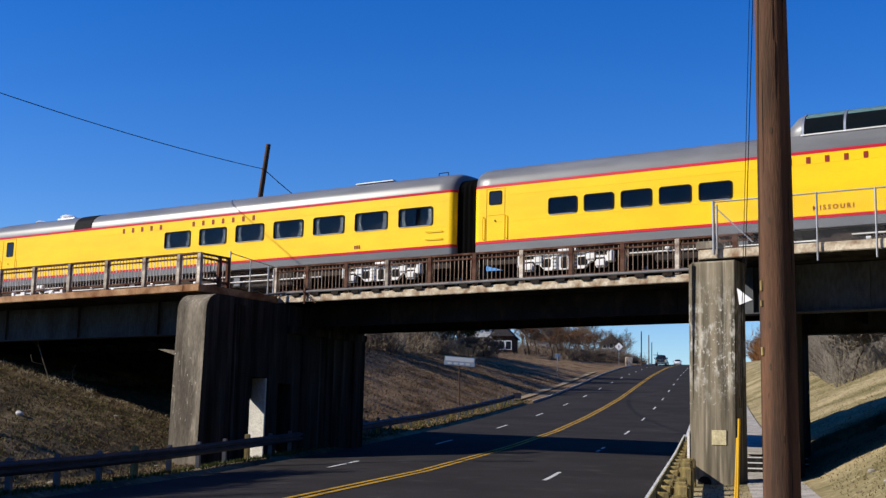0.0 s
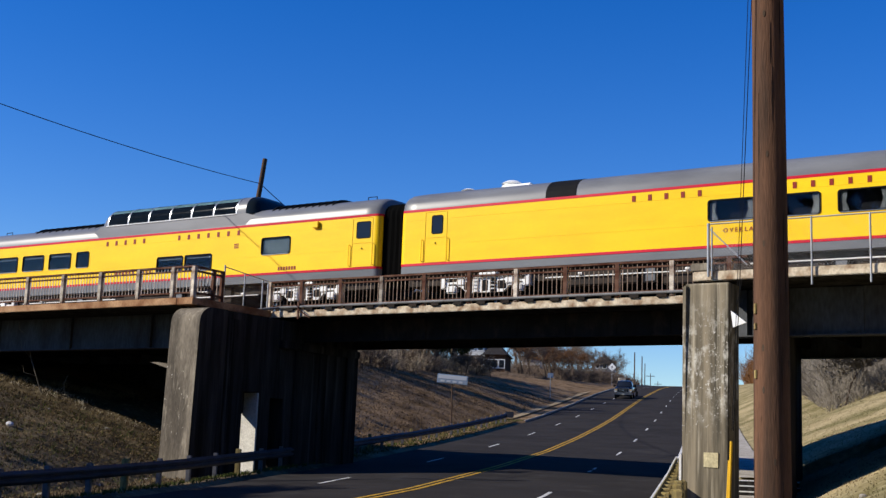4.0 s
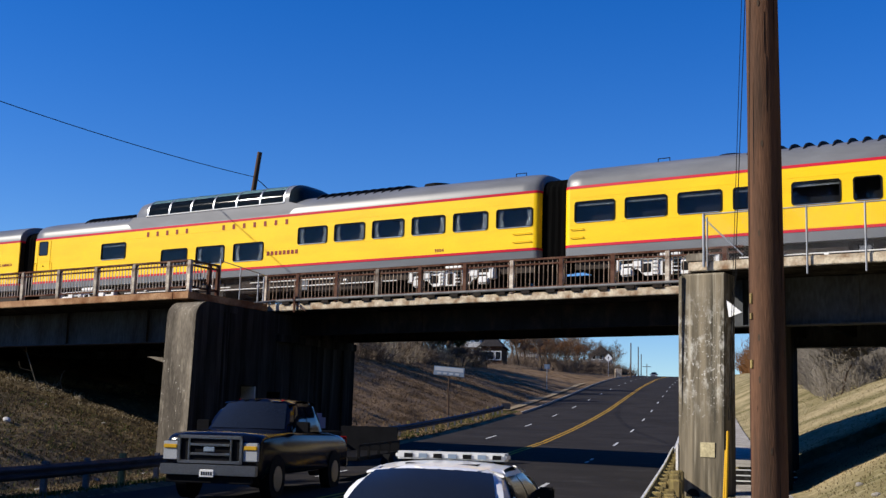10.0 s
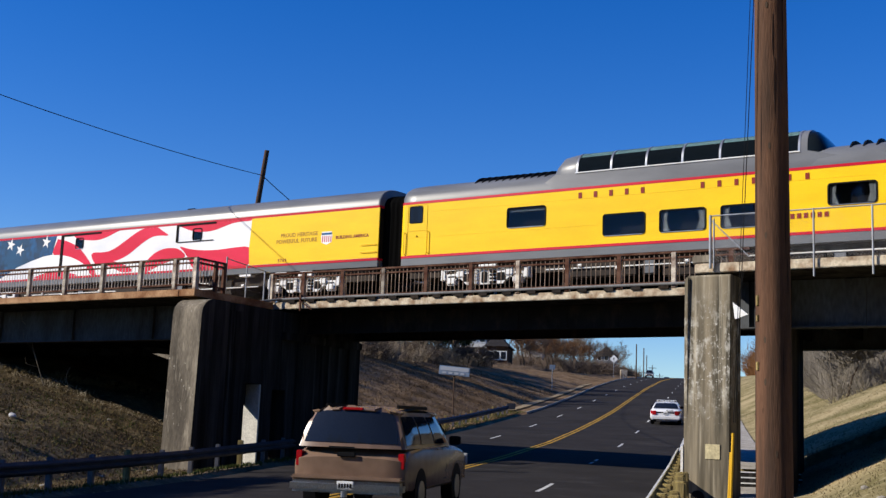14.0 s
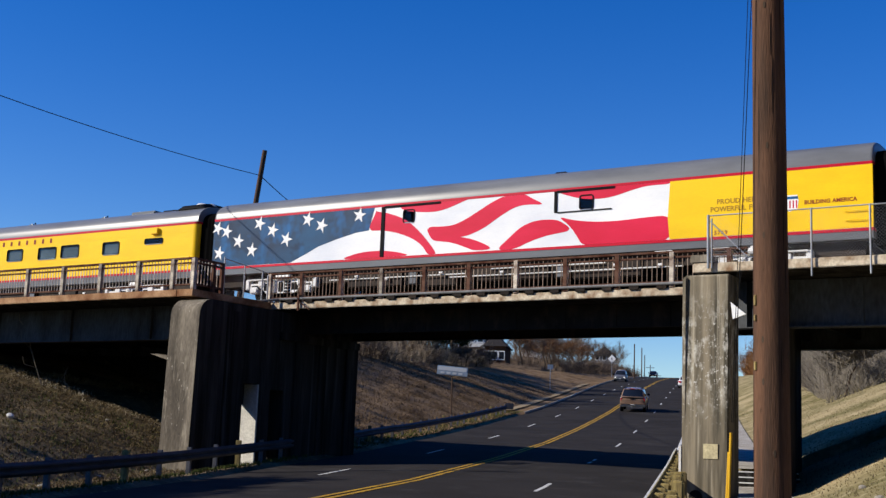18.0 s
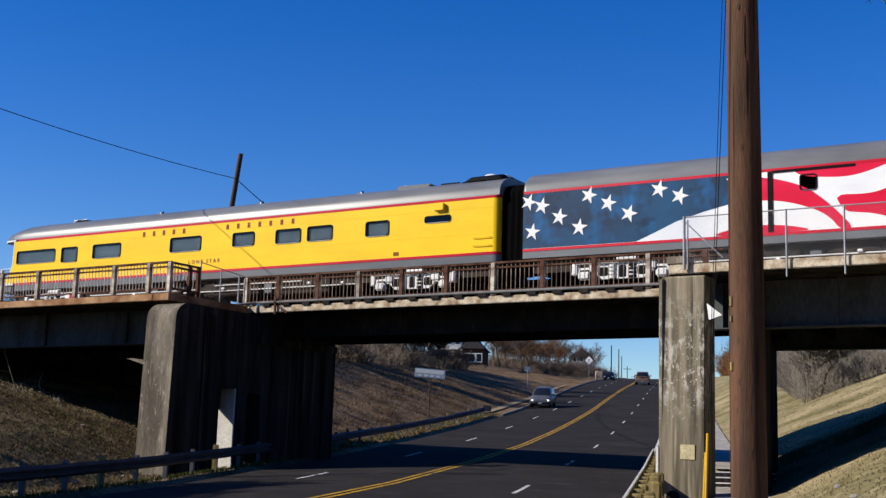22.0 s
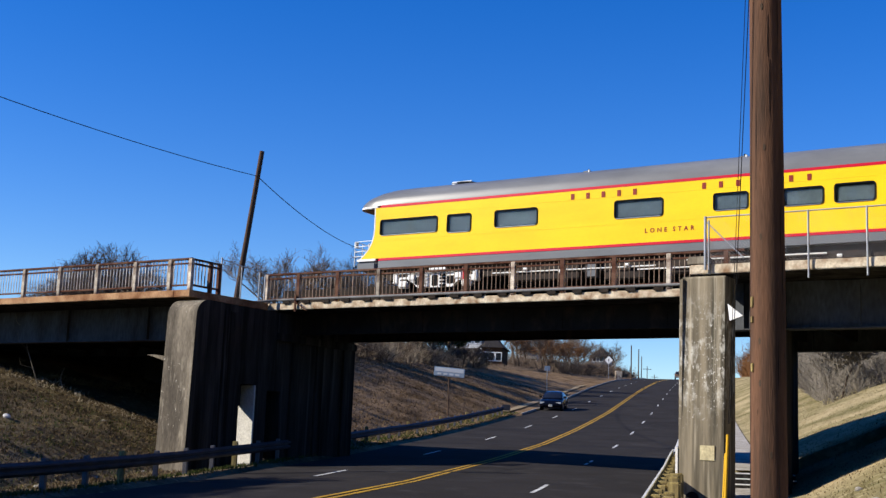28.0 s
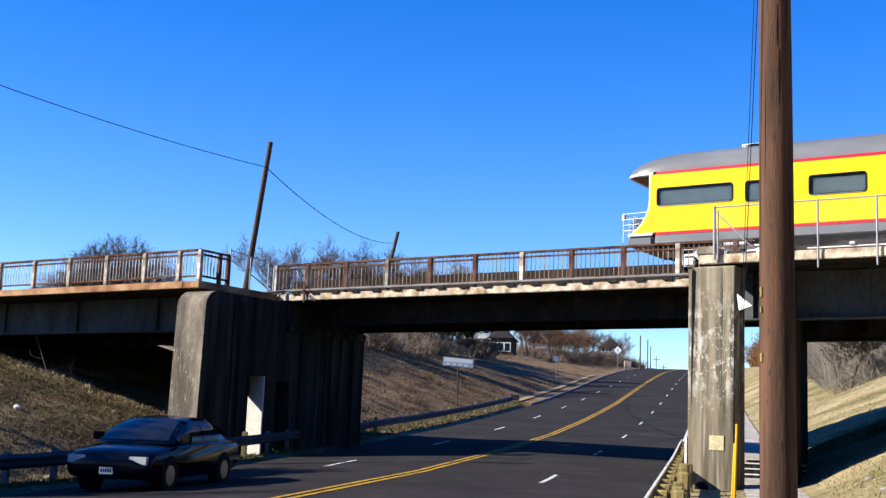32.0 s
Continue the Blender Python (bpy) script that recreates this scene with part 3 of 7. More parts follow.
# conduit along the narrow deck, and the brackets under its walkway
pipe = thing("conduit", "grey steel conduit bracketed along the deck edge", "pipe", BR)
part("pipe", rod(B(), (-27.7, 32.46, ZD + 0.11), (-10.9, 32.46, ZD + 0.11), 0.045, sides=10), PIPE, pipe)
part("pipe_bend", rod(B(), (-27.7, 32.46, ZD + 0.11), (-28.6, 31.6, ZD - 0.08), 0.045, sides=10), PIPE, pipe)
for k in range(20):
    part("bracket", box(B(), -27.4 + k * 0.87, -27.1 + k * 0.87, 32.44, 32.50, ZD - 0.03, ZD + 0.07), GIRDER_DARK, pipe)
down = thing("downpipe", "thin rusty bracket hanging from the deck edge", "bracket", BR)
part("strap", box(B(), -26.85, -26.79, 32.40, 32.46, ZD - 0.32, ZD + 0.25), RUSTY, down)
part("strut", rod(B(), (-26.8, 32.43, ZD + 0.0), (-26.3, 32.43, ZD - 0.3), 0.02), RUSTY, down)
for x in (-7.02, -6.80):
    for k in range(8):
        z = 4.92 + k * 0.15
        part("rivet", rod(B(), (x - 0.45, 30.21, z), (x - 0.45, 30.16, z), 0.034, sides=6), GIRDER, rgt)
part("splice_plate", box(B(), -7.6, -7.12, 30.19, 30.225, 4.86, 6.0), GIRDER, rgt)
# White triangle taken as a plate; where it hangs and its hanger are assumed.
plate = solid("white_triangle", prism(B(), [(-9.69, 4.82), (-9.74, 5.23), (-9.36, 4.93)], 28.06, 28.10, "y"), WHITE, "white triangular plate beside the pier", "marker plate", BR)
part("hanger", rod(B(), (-9.68, 28.11, 5.0), (-9.6, 28.52, 6.1), 0.007, sides=6), DARK, plate)
patch = solid("pier_patch", box(B(), -10.43, -10.07, 28.085, 28.125, 1.47, 1.82), mat("cream_patch", (0.52, 0.45, 0.27), 0.85, grain=20), "cream painted square on the concrete pier", "painted patch", BR)
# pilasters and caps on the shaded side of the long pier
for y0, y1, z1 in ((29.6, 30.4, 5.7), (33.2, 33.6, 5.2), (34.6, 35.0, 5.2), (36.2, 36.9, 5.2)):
    part("pilaster", box(B(), -27.52, -27.42, y0, y1, -0.2, z1, 0.02), CONCRETE_SHADED, left_pier)
part("bearing_shelf", box(B(), -28.2, -27.35, 32.3, 36.9, 4.95, 5.22, 0.02), CONCRETE_SHADED, left_pier)


# ---- roadside ----
def w_beam(s0, s1, l, face, z=0.52):
    """A corrugated guard rail along the road; face +1: the waves show to the right."""
    prof = [(0.0, -0.155), (0.035, -0.12), (0.075, -0.09), (0.075, -0.05), (0.02, -0.02), (0.02, 0.02), (0.075, 0.05), (0.075, 0.09), (0.035, 0.12), (0.0, 0.155), (-0.006, 0.155), (-0.006, -0.155)]
    bm = B()
    last = None
    for s in np.arange(s0, s1 + 0.01, 1.9):
        r = [bm.verts.new(on_road(s, l - face * a, z + b)) for a, b in prof]
        if last:
            for i in range(len(r)):
                j = (i + 1) % len(r)
                bm.faces.new((last[i], last[j], r[j], r[i]))
        last = r
    return bm


gr = thing("guard_rail", "dull steel corrugated guard rail on posts", "guard rail")
part("rail_beam", w_beam(-20.0, 56.0, 10.2, 1), GUARD, gr)
gpost = mesh_of(box(B(), -0.06, 0.06, -0.09, 0.09, -0.4, 0.73, 0.01), "post", mat("dull_post_steel", (0.17, 0.17, 0.18), 0.7, 0.2))
wpost = mesh_of(box(B(), -0.08, 0.08, -0.1, 0.1, -0.4, 0.78, 0.015), "post", POST_WOOD)
for k in range(41):
    s = -19.5 + 1.9 * k
    wood = k % 4 == 1
    part("post", wpost if wood else gpost, None, gr, "", Matrix.Translation(on_road(s, 10.36 if not wood else 10.4, 0.0)))
part("end_wing", box(B(), -0.1, 0.5, -0.05, 0.05, 0.38, 0.82, 0.04), GUARD, gr, m=Matrix.Translation(on_road(56.2, 10.2)))
br = thing("guard_rail", "guard rail seen from behind on weathered yellowed timber posts", "guard rail")
RAILBACK = mat("cream_rail_back", (0.30, 0.27, 0.15), 0.7, 0.1, spot=(0.10, 0.085, 0.05), scale=2, amount=0.9)
part("rail_beam", w_beam(-24.0, 9.0, -3.15, -1, 0.60), RAILBACK, br, "dull rail back")
part("rail_lip", strip(steps_of((-24, 9, 1.5)), -3.135, -3.095, 0.765), LINE_W, br, "pale rail edge")
bpost = mesh_of(box(B(), -0.13, 0.13, -0.12, 0.12, -0.3, 0.78, 0.03), "post", POST_WOOD)
blk = mesh_of(box(B(), -0.10, 0.10, -0.11, 0.11, 0.42, 0.74, 0.025), "spacer_block", POST_WOOD)
rb = random.Random(9)
for k in range(26):
    s = -23.6 + 1.27 * k
    q = pose(0, 0, 0, rb.uniform(-3, 3), rb.uniform(-3, 3), -12.8 + rb.uniform(-8, 8))
    part("post", bpost, None, br, "", Matrix.Translation(on_road(s, -3.50 + rb.uniform(-0.04, 0.04), rb.uniform(-0.08, 0.02))) @ q)
    part("spacer_block", blk, None, br, "", Matrix.Translation(on_road(s, -3.29)) @ q)
kerb = solid("kerb", strip(steps_of((58, 130, 2.0), (130, 330, 8)), lambda s: left_edge(s), lambda s: left_edge(s) + 0.15, 0.13), KERB, "pale concrete kerb along the road", "kerb", kind="structure")
bm = strip(steps_of((58, 130, 2.0), (130, 330, 8)), lambda s: left_edge(s) - 0.001, lambda s: left_edge(s), 0.15)
for v in list(bm.verts)[::2]:
    v.co.z -= 0.15
part("kerb_face", bm, KERB, kerb)
SANDY = mat("dusty_footway", (0.30, 0.235, 0.15), 0.95, spot=(0.16, 0.12, 0.07), scale=0.8, amount=0.8, grain=12)
walkway = solid("pavement", strip(steps_of((60, 128, 2.0)), lambda s: left_edge(s) + 1.3, lambda s: left_edge(s) + 2.0 + 0.5 * noise.noise((s * 0.12, 0, 0)), 0.15), SANDY, "pale concrete footway above the kerb", "pavement", kind="structure")
solid("pavement", strip(steps_of((-40, 2.6, 1.0)), -6.1, -4.8, 0.06), KERB, "pale concrete footpath beside the pier", "pavement", kind="structure")
solid("pavement", strip(steps_of((4.6, 240, 2.0)), -6.1, -4.8, 0.42), KERB, "pale concrete footpath up the hill", "pavement", kind="structure")
st = thing("steps", "three concrete steps with pale nosings", "steps")
rot = pose(0, 0, 0, 0, 0, -12.8)
for k in range(3):
    m = Matrix.Translation(on_road(2.8 + 0.5 * k, -5.6)) @ rot
    m.translation.z = earth(2.8, -5.6).z - 0.02
    # shade is put into the steps' colour, their lit edges into white nosings
    part("step", box(B(), -0.95, 0.95, 0, 0.9, 0.12 * k - 0.3, 0.14 * (k + 1), 0.01), CONCRETE_SHADED, st, m=m)
    part("nosing", box(B(), -0.95, 0.95, -0.015, 0.02, 0.14 * (k + 1) - 0.03, 0.14 * (k + 1) + 0.004), WHITE, st, "white nosing for the lit step edge", m=m)

# ---- poles and wires ----
def bp(x, y, z):
    return BR @ Vector((x, y, z))


def leaning_pole(p, q, r0, r1, label):
    bm = rod(B(), p, q, r0, r1, sides=12)
    return solid("utility_pole", bm, POLE_GREY, label, "utility pole", smooth=60)


far_top, far_tie = bp(-36.42, 41, 14.65), bp(-36.63, 41, 13.49)
leaning_pole(bp(-37.95, 41, 4.0), far_top, 0.15, 0.11, "leaning grey wooden pole behind the bridge")
p3_top = Vector((-4.1, 104.0, 19.0))
leaning_pole((-6.3, 103.5, 8.0), p3_top, 0.2, 0.15, "short leaning wooden pole behind the bridge")
west = Vector((-19.5, 33.6, 13.30))
leaning_pole((-19.5, 33.6, 2.0), (-19.5, 33.6, 13.9), 0.17, 0.12, "wooden utility pole on the bank")


def cable(name, p, q, sag, r, label, n=16):
    bm = B()
    p, q = Vector(p), Vector(q)
    w = (q - p).normalized()
    a = w.orthogonal().normalized()
    b = w.cross(a)
    if not sag:
        n = 1
    last = None
    for k in range(n + 1):
        f = k / n
        c = p.lerp(q, f) - Vector((0, 0, sag * 4 * f * (1 - f)))
        row = [bm.verts.new(c + r * (math.cos(g) * a + math.sin(g) * b)) for g in np.linspace(0, 2 * math.pi, 6)[:-1]]
        if last:
            for i in range(5):
                bm.faces.new((last[i], last[(i + 1) % 5], row[(i + 1) % 5], row[i]))
        last = row
    return solid(name, bm, WIRE, label, "cable")


cable("overhead_cable", west, far_tie, 0.35, 0.017, "black overhead cable slung between the poles")
cable("overhead_cable", far_tie, p3_top - Vector((0.2, 0, 1.0)), 1.0, 0.022, "black overhead cable falling behind the bridge")
cable("guy_wire", (3.15, 11.36, 9.2), (2.86, 11.50, 1.9), 0.0, 0.0045, "steel guy wire beside the pole")
cable("guy_wire", (3.10, 11.36, 9.2), (2.85, 11.52, 1.9), 0.0, 0.0035, "steel guy wire beside the pole")
guard = thing("guy_guard", "yellow plastic guard on the guy wires", "guy guard")
part("tube", rod(B(), (2.84, 11.50, 1.80), (2.785, 11.54, -0.1), 0.014, sides=10), YPLASTIC, guard)
part("tube", rod(B(), (2.825, 11.52, 1.62), (2.75, 11.56, -0.1), 0.013, sides=10), YPLASTIC, guard)
tag = thing("pole_tags", "pale metal tags nailed to the pole", "metal tag")
for z, h in ((3.02, 0.10), (2.87, 0.06), (2.40, 0.08)):
    part("plate", box(B(), -0.008, 0.008, -0.025, 0.025, z, z + h, 0.003), POST_WOOD, tag, m=pose(3.062, 11.46, 0))

near = bpy.data.objects["utility_pole"]
rk = random.Random(4)
for k in range(9):
    z, a = rk.uniform(1.2, 7.5), radians(rk.uniform(215, 330))
    rad = 0.176 - 0.0033 * (z + 0.3)
    x, y = 3.24 - 0.004 * (z + 0.3) + rad * math.cos(a), 11.5 + rad * math.sin(a)
    part("knot", prism(B(), [(0.012 * math.cos(g), 0.035 * math.sin(g)) for g in np.linspace(0, 2 * math.pi, 9)[:-1]], -0.004, 0.02, "y"), BARK, near, m=pose(x, y, z, 0, 0, math.degrees(a) + 90))
for k in range(16):
    z, a, h = rk.uniform(0.8, 9.0), radians(rk.uniform(205, 335)), rk.uniform(0.3, 1.1)
    rad = 0.176 - 0.0033 * (z + 0.3)
    x, y = 3.24 - 0.004 * (z + 0.3) + rad * math.cos(a), 11.5 + rad * math.sin(a)
    part("crack", prism(B(), [(-0.004, 0), (0, -h / 2), (0.004, 0), (0.001, h / 2)], -0.004, 0.02, "y"), DARK, near, m=pose(x, y, z, 0, 0, math.degrees(a) + 90))

# ---- the train ----
LEN = 25.9
HW = 1.5                                    # half a car's width; the side that shows is at y = -HW
CLEAR = bpy.data.materials.new("window_glass")
CLEAR.use_nodes = True
cb = CLEAR.node_tree.nodes["Principled BSDF"]
cb.inputs["Base Color"].default_value = (0.30, 0.33, 0.35, 1)
cb.inputs["Roughness"].default_value, cb.inputs["IOR"].default_value, cb.inputs["Transmission Weight"].default_value = 0.02, 1.3, 1.0
DOMEGLASS = CLEAR.copy()
DOMEGLASS.name = "dome_glass"
db = DOMEGLASS.node_tree.nodes["Principled BSDF"]
db.inputs["Base Color"].default_value, db.inputs["Transmission Weight"].default_value = (0.010, 0.014, 0.015, 1), 0.0
db.inputs["Specular IOR Level"].default_value, db.inputs["Roughness"].default_value = 0.35, 0.05
# Opaque strip: the sky seen through the dome's curved top, put into colour.
DOMETOP = mat("sky_in_dome_glass", (0.22, 0.36, 0.34), 0.15, spec=0.4, grain_mix=0.1, amount=0.3)
INSIDE = mat("dim_interior", (0.03, 0.03, 0.035), 0.9)
BLIND = mat("pale_blue_blind", (0.20, 0.25, 0.28), 0.8, scale=1.0, amount=0.5, grain=14)


def words(text, size, material, parent, x, z, y, name="lettering", label="", spread=1.0):
    """Writing on the near side, its left end at x, its foot at z; one mesh a word."""
    for word in text.split(" "):
        cu = bpy.data.curves.new("letters", "FONT")
        cu.body, cu.size, cu.extrude, cu.space_character, cu.resolution_u, cu.offset = word, size, 0.003, spread, 2, 0.004
        tmp = bpy.data.objects.new("letters", cu)
        scene.collection.objects.link(tmp)
        me = bpy.data.meshes.new_from_object(tmp.evaluated_get(bpy.context.evaluated_depsgraph_get()))
        bpy.data.objects.remove(tmp)
        me.materials.clear()
        me.materials.append(material)
        ob = part(name, me, material, parent, label, pose(x, y, z, 90, 0, 0))
        x += max(v.co.x for v in me.vertices) + 0.36 * size * (2 * spread - 1)
    return ob


def bars(n, x0, x1, z, h, parent, material=None, wide=0.5, gaps=(), name="letter_bar"):
    """Plain bars in the place of letters, n of them from x0 to x1; those in gaps stay empty."""
    step = (x1 - x0) / n
    me = mesh_of(box(B(), 0, step * wide, -0.004, 0.004, 0, h), "letter_bar", material or LETTER)
    for i in range(n):
        if i not in gaps:
            part(name, me, material or LETTER, parent, m=pose(x0 + step * (i + 0.5 - wide / 2), -HW - 0.010, z))


def pierced(bm, x0, x1, z0, z1, holes, y0, y1):
    """A wall from x0 to x1 with rectangular holes (x0, x1, z0, z1) that don't overlap in x, or share their x."""
    xs = sorted({x0, x1, *(h[0] for h in holes), *(h[1] for h in holes)})
    zs = sorted({z0, z1, *(h[2] for h in holes), *(h[3] for h in holes)})
    grid = [[[bm.verts.new((x, y, z)) for z in zs] for x in xs] for y in (y0, y1)]

    def full(i, j):
        if not (0 <= i < len(xs) - 1 and 0 <= j < len(zs) - 1):
            return False
        cx, cz = (xs[i] + xs[i + 1]) / 2, (zs[j] + zs[j + 1]) / 2
        return not any(a < cx < b and c < cz < d for a, b, c, d in holes)
    for i in range(len(xs) - 1):
        for j in range(len(zs) - 1):
            if not full(i, j):
                continue
            q = ((i, j), (i + 1, j), (i + 1, j + 1), (i, j + 1))
            for side in grid:
                bm.faces.new([side[a][b] for a, b in q])
            for k, (di, dj) in enumerate(((0, -1), (1, 0), (0, 1), (-1, 0))):
                if not full(i + di, j + dj):
                    (a, b), (c, d) = q[k], q[(k + 1) % 4]
                    bm.faces.new((grid[0][a][b], grid[0][c][d], grid[1][c][d], grid[1][a][b]))
    bmesh.ops.delete(bm, geom=[v for v in bm.verts if not v.link_faces], context="VERTS")
    return bm


def ring(bm, outer, inner, y0, y1):
    """A flat frame between two outlines of equal count, from depth y0 (front) to y1."""
    rows = [[bm.verts.new((p[0], y, p[1])) for p in o] for o, y in ((outer, y1), (outer, y0), (inner, y0), (inner, y1))]
    n = len(outer)
    for a, b in zip(rows, rows[1:] + rows[:1]):
        for i in range(n):
            j = (i + 1) % n
            bm.faces.new((a[i], a[j], b[j], b[i]))
    return bm


def side_window(t, x0, x1, z0, z1, look_in="curtain", blind=INSIDE):
    y = -HW
    bm = ring(B(), round_rect(x0 - 0.028, x1 + 0.028, z0 - 0.028, z1 + 0.028, 0.10), round_rect(x0 + 0.012, x1 - 0.012, z0 + 0.012, z1 - 0.012, 0.07), y - 0.022, y + 0.03)
    w = part("window", bm, DARK, t, "dark rubber window frame")
    part("pane", prism(B(), round_rect(x0 + 0.004, x1 - 0.004, z0 + 0.004, z1 - 0.004, 0.06), y + 0.008, y + 0.014, "y"), CLEAR, w, "tinted glass").visible_shadow = False
    part("sill_strip", box(B(), x0 + 0.06, x1 - 0.06, y - 0.026, y - 0.004, z0 - 0.03, z0 - 0.014), CHROME, w, "bright sill strip")
    if look_in == "curtain":
        for s, a in ((1, x0 + 0.02), (-1, x1 - 0.02)):
            bm = B()
            k = 0.13 * (x1 - x0)
            prism(bm, [(a, z0), (a + s * k * 1.5, z0), (a + s * k * 0.9, (z0 + z1) / 2), (a + s * k * 1.2, z1), (a, z1)], y + 0.05, y + 0.06, "y")
            part("curtain", bm, CURTAIN, w, "grey gathered curtain")
    elif look_in == "shade":
        part("blind", box(B(), x0, x1, y + 0.05, y + 0.06, z1 - 0.12, z1), CURTAIN, w, "pale rolled blind")
    elif look_in == "blind":
        part("blind", box(B(), x0, x1, y + 0.05, y + 0.06, z0, z1), BLIND, w, "pale blue drawn blind")
    return w


def end_door(t, x0, x1, glass):
    """A vestibule door: a proud leaf with seams, a glazed light, grab irons."""
    y = -HW
    d = part("door", ring(B(), round_rect(x0, x1, 1.44, 3.22, 0.03), round_rect(x0 + 0.014, x1 - 0.014, 1.454, 3.206, 0.025), y - 0.012, y + 0.01), YELLOW, t, "yellow vestibule door with glazed light")
    part("door_seam", box(B(), x0, x1, y - 0.011, y, 2.30, 2.315), YELLOW, d)
    part("door_knob", box(B(), (x0 + x1) / 2 - 0.02, (x0 + x1) / 2 + 0.02, y - 0.04, y, 2.08, 2.13, 0.008), DARK, d)
    gx0, gx1, gz0, gz1 = glass
    part("door_light", prism(B(), round_rect(gx0, gx1, gz0, gz1, 0.05), y - 0.006, y + 0.01, "y"), GLASS, d, "dark door glazing")
    part("light_frame", ring(B(), round_rect(gx0 - 0.03, gx1 + 0.03, gz0 - 0.03, gz1 + 0.03, 0.07), round_rect(gx0, gx1, gz0, gz1, 0.05), y - 0.014, y), DARK, d)
    for x in (x0 - 0.10, x1 + 0.06):
        bm = B()
        rod(bm, (x, y - 0.06, 1.5), (x, y - 0.06, 2.25), 0.014)
        for z in (1.5, 2.25):
            rod(bm, (x, y - 0.06, z), (x, y, z), 0.014)
        part("grab_iron", bm, YELLOW, t)


def grabs(t, x0, x1):
    for z in (1.66, 1.93):
        bm = B()
        rod(bm, (x0, -HW - 0.06, z), (x1, -HW - 0.06, z), 0.013)
        for x in (x0, x1):
            rod(bm, (x, -HW - 0.06, z), (x, -HW, z), 0.013)
        part("grab_iron", bm, YELLOW, t)


def bogie(t, x):
    """A four-wheel truck with silver cast frame, coil springs and dark wheels."""
    k = part("truck", box(B(), x - 1.1, x + 1.1, -0.9, 0.9, 0.55, 0.75), DARK, t, "silver-painted wheel truck")
    for y in (-1.27, 1.27):
        bm = B()
        prism(bm, [(x - 1.75, 0.52), (x - 1.72, 0.72), (x - 0.9, 0.74), (x - 0.7, 0.86), (x + 0.7, 0.86), (x + 0.9, 0.74), (x + 1.72, 0.72), (x + 1.75, 0.52), (x + 0.95, 0.56), (x + 0.7, 0.34), (x - 0.7, 0.34), (x - 0.95, 0.56)], y - 0.08, y + 0.08, "y")
        part("side_frame", bm, SILVER, k, "silver-painted cast side frame")
        for dx, w, z0, z1 in ((-0.66, 0.17, 0.44, 0.72), (0.0, 0.12, 0.38, 0.76), (0.66, 0.17, 0.44, 0.72), (-1.25, 0.2, 0.5, 0.66), (1.25, 0.2, 0.5, 0.66)):
            part("frame_window", prism(B(), round_rect(x + dx - w, x + dx + w, z0, z1, 0.05), y - 0.085, y + 0.085, "y"), DARK, k, "dark gap in the truck frame")
        for dx, w, z0, z1 in ((-0.95, 0.16, 0.60, 0.84), (0.95, 0.16, 0.60, 0.84), (-1.62, 0.10, 0.5, 0.9), (1.62, 0.10, 0.5, 0.9), (0.32, 0.1, 0.40, 0.62)):
            part("bracket", box(B(), x + dx - w, x + dx + w, y - 0.13, y + 0.13, z0, z1, 0.03), SILVER, k, "silver-painted bracket")
        for dx in (-1.3, 1.3):
            part("axle_box", box(B(), x + dx - 0.2, x + dx + 0.2, y - 0.16 if y < 0 else y - 0.1, y + 0.1 if y < 0 else y + 0.16, 0.34, 0.60, 0.05), SILVER, k)
        for dx in (-0.33, 0.33):
            bm = B()
            for i in range(4):
                rod(bm, (x + dx, y, 0.36 + i * 0.12), (x + dx, y, 0.43 + i * 0.12), 0.16, sides=10)
            part("coil_spring", bm, SILVER if dx < 0 else DARK, k)
        part("brake_cylinder", rod(B(), (x - 0.15, y * 1.1, 0.95), (x + 0.5, y * 1.1, 0.95), 0.11, sides=10), SILVER, k)
        part("brake_rod", rod(B(), (x - 1.6, y * 1.12, 0.86), (x + 1.6, y * 1.12, 0.88), 0.03, sides=6), SILVER, k)
    for dx in (-1.3, 1.3):
        bm = B()
        for y in (-0.72, 0.72):
            rod(bm, (x + dx, y - 0.065, 0.457), (x + dx, y + 0.065, 0.457), 0.457, sides=24)
        rod(bm, (x + dx, -1.0, 0.457), (x + dx, 1.0, 0.457), 0.08)
        part("wheelset", bm, DARK, k, "dark steel wheelset")


def roof_profile(w=HW, z0=3.34, h=0.76, n=15):
    return [(w * math.copysign(abs(math.cos(q)) ** 0.75, math.cos(q)), z0 + h * math.sin(q) ** 0.85 if 0 < q < math.pi else z0) for q in np.linspace(0, math.pi, n)]


def lofted(bm, rings):
    rows = [[bm.verts.new(p) for p in r] for r in rings]
    n = len(rows[0])
    for a, b in zip(rows, rows[1:]):
        for i in range(n - 1):
            bm.faces.new((a[i], a[i + 1], b[i + 1], b[i]))
    for r in (rows[0][::-1], rows[-1]):
        bm.faces.new(r)
    return bm


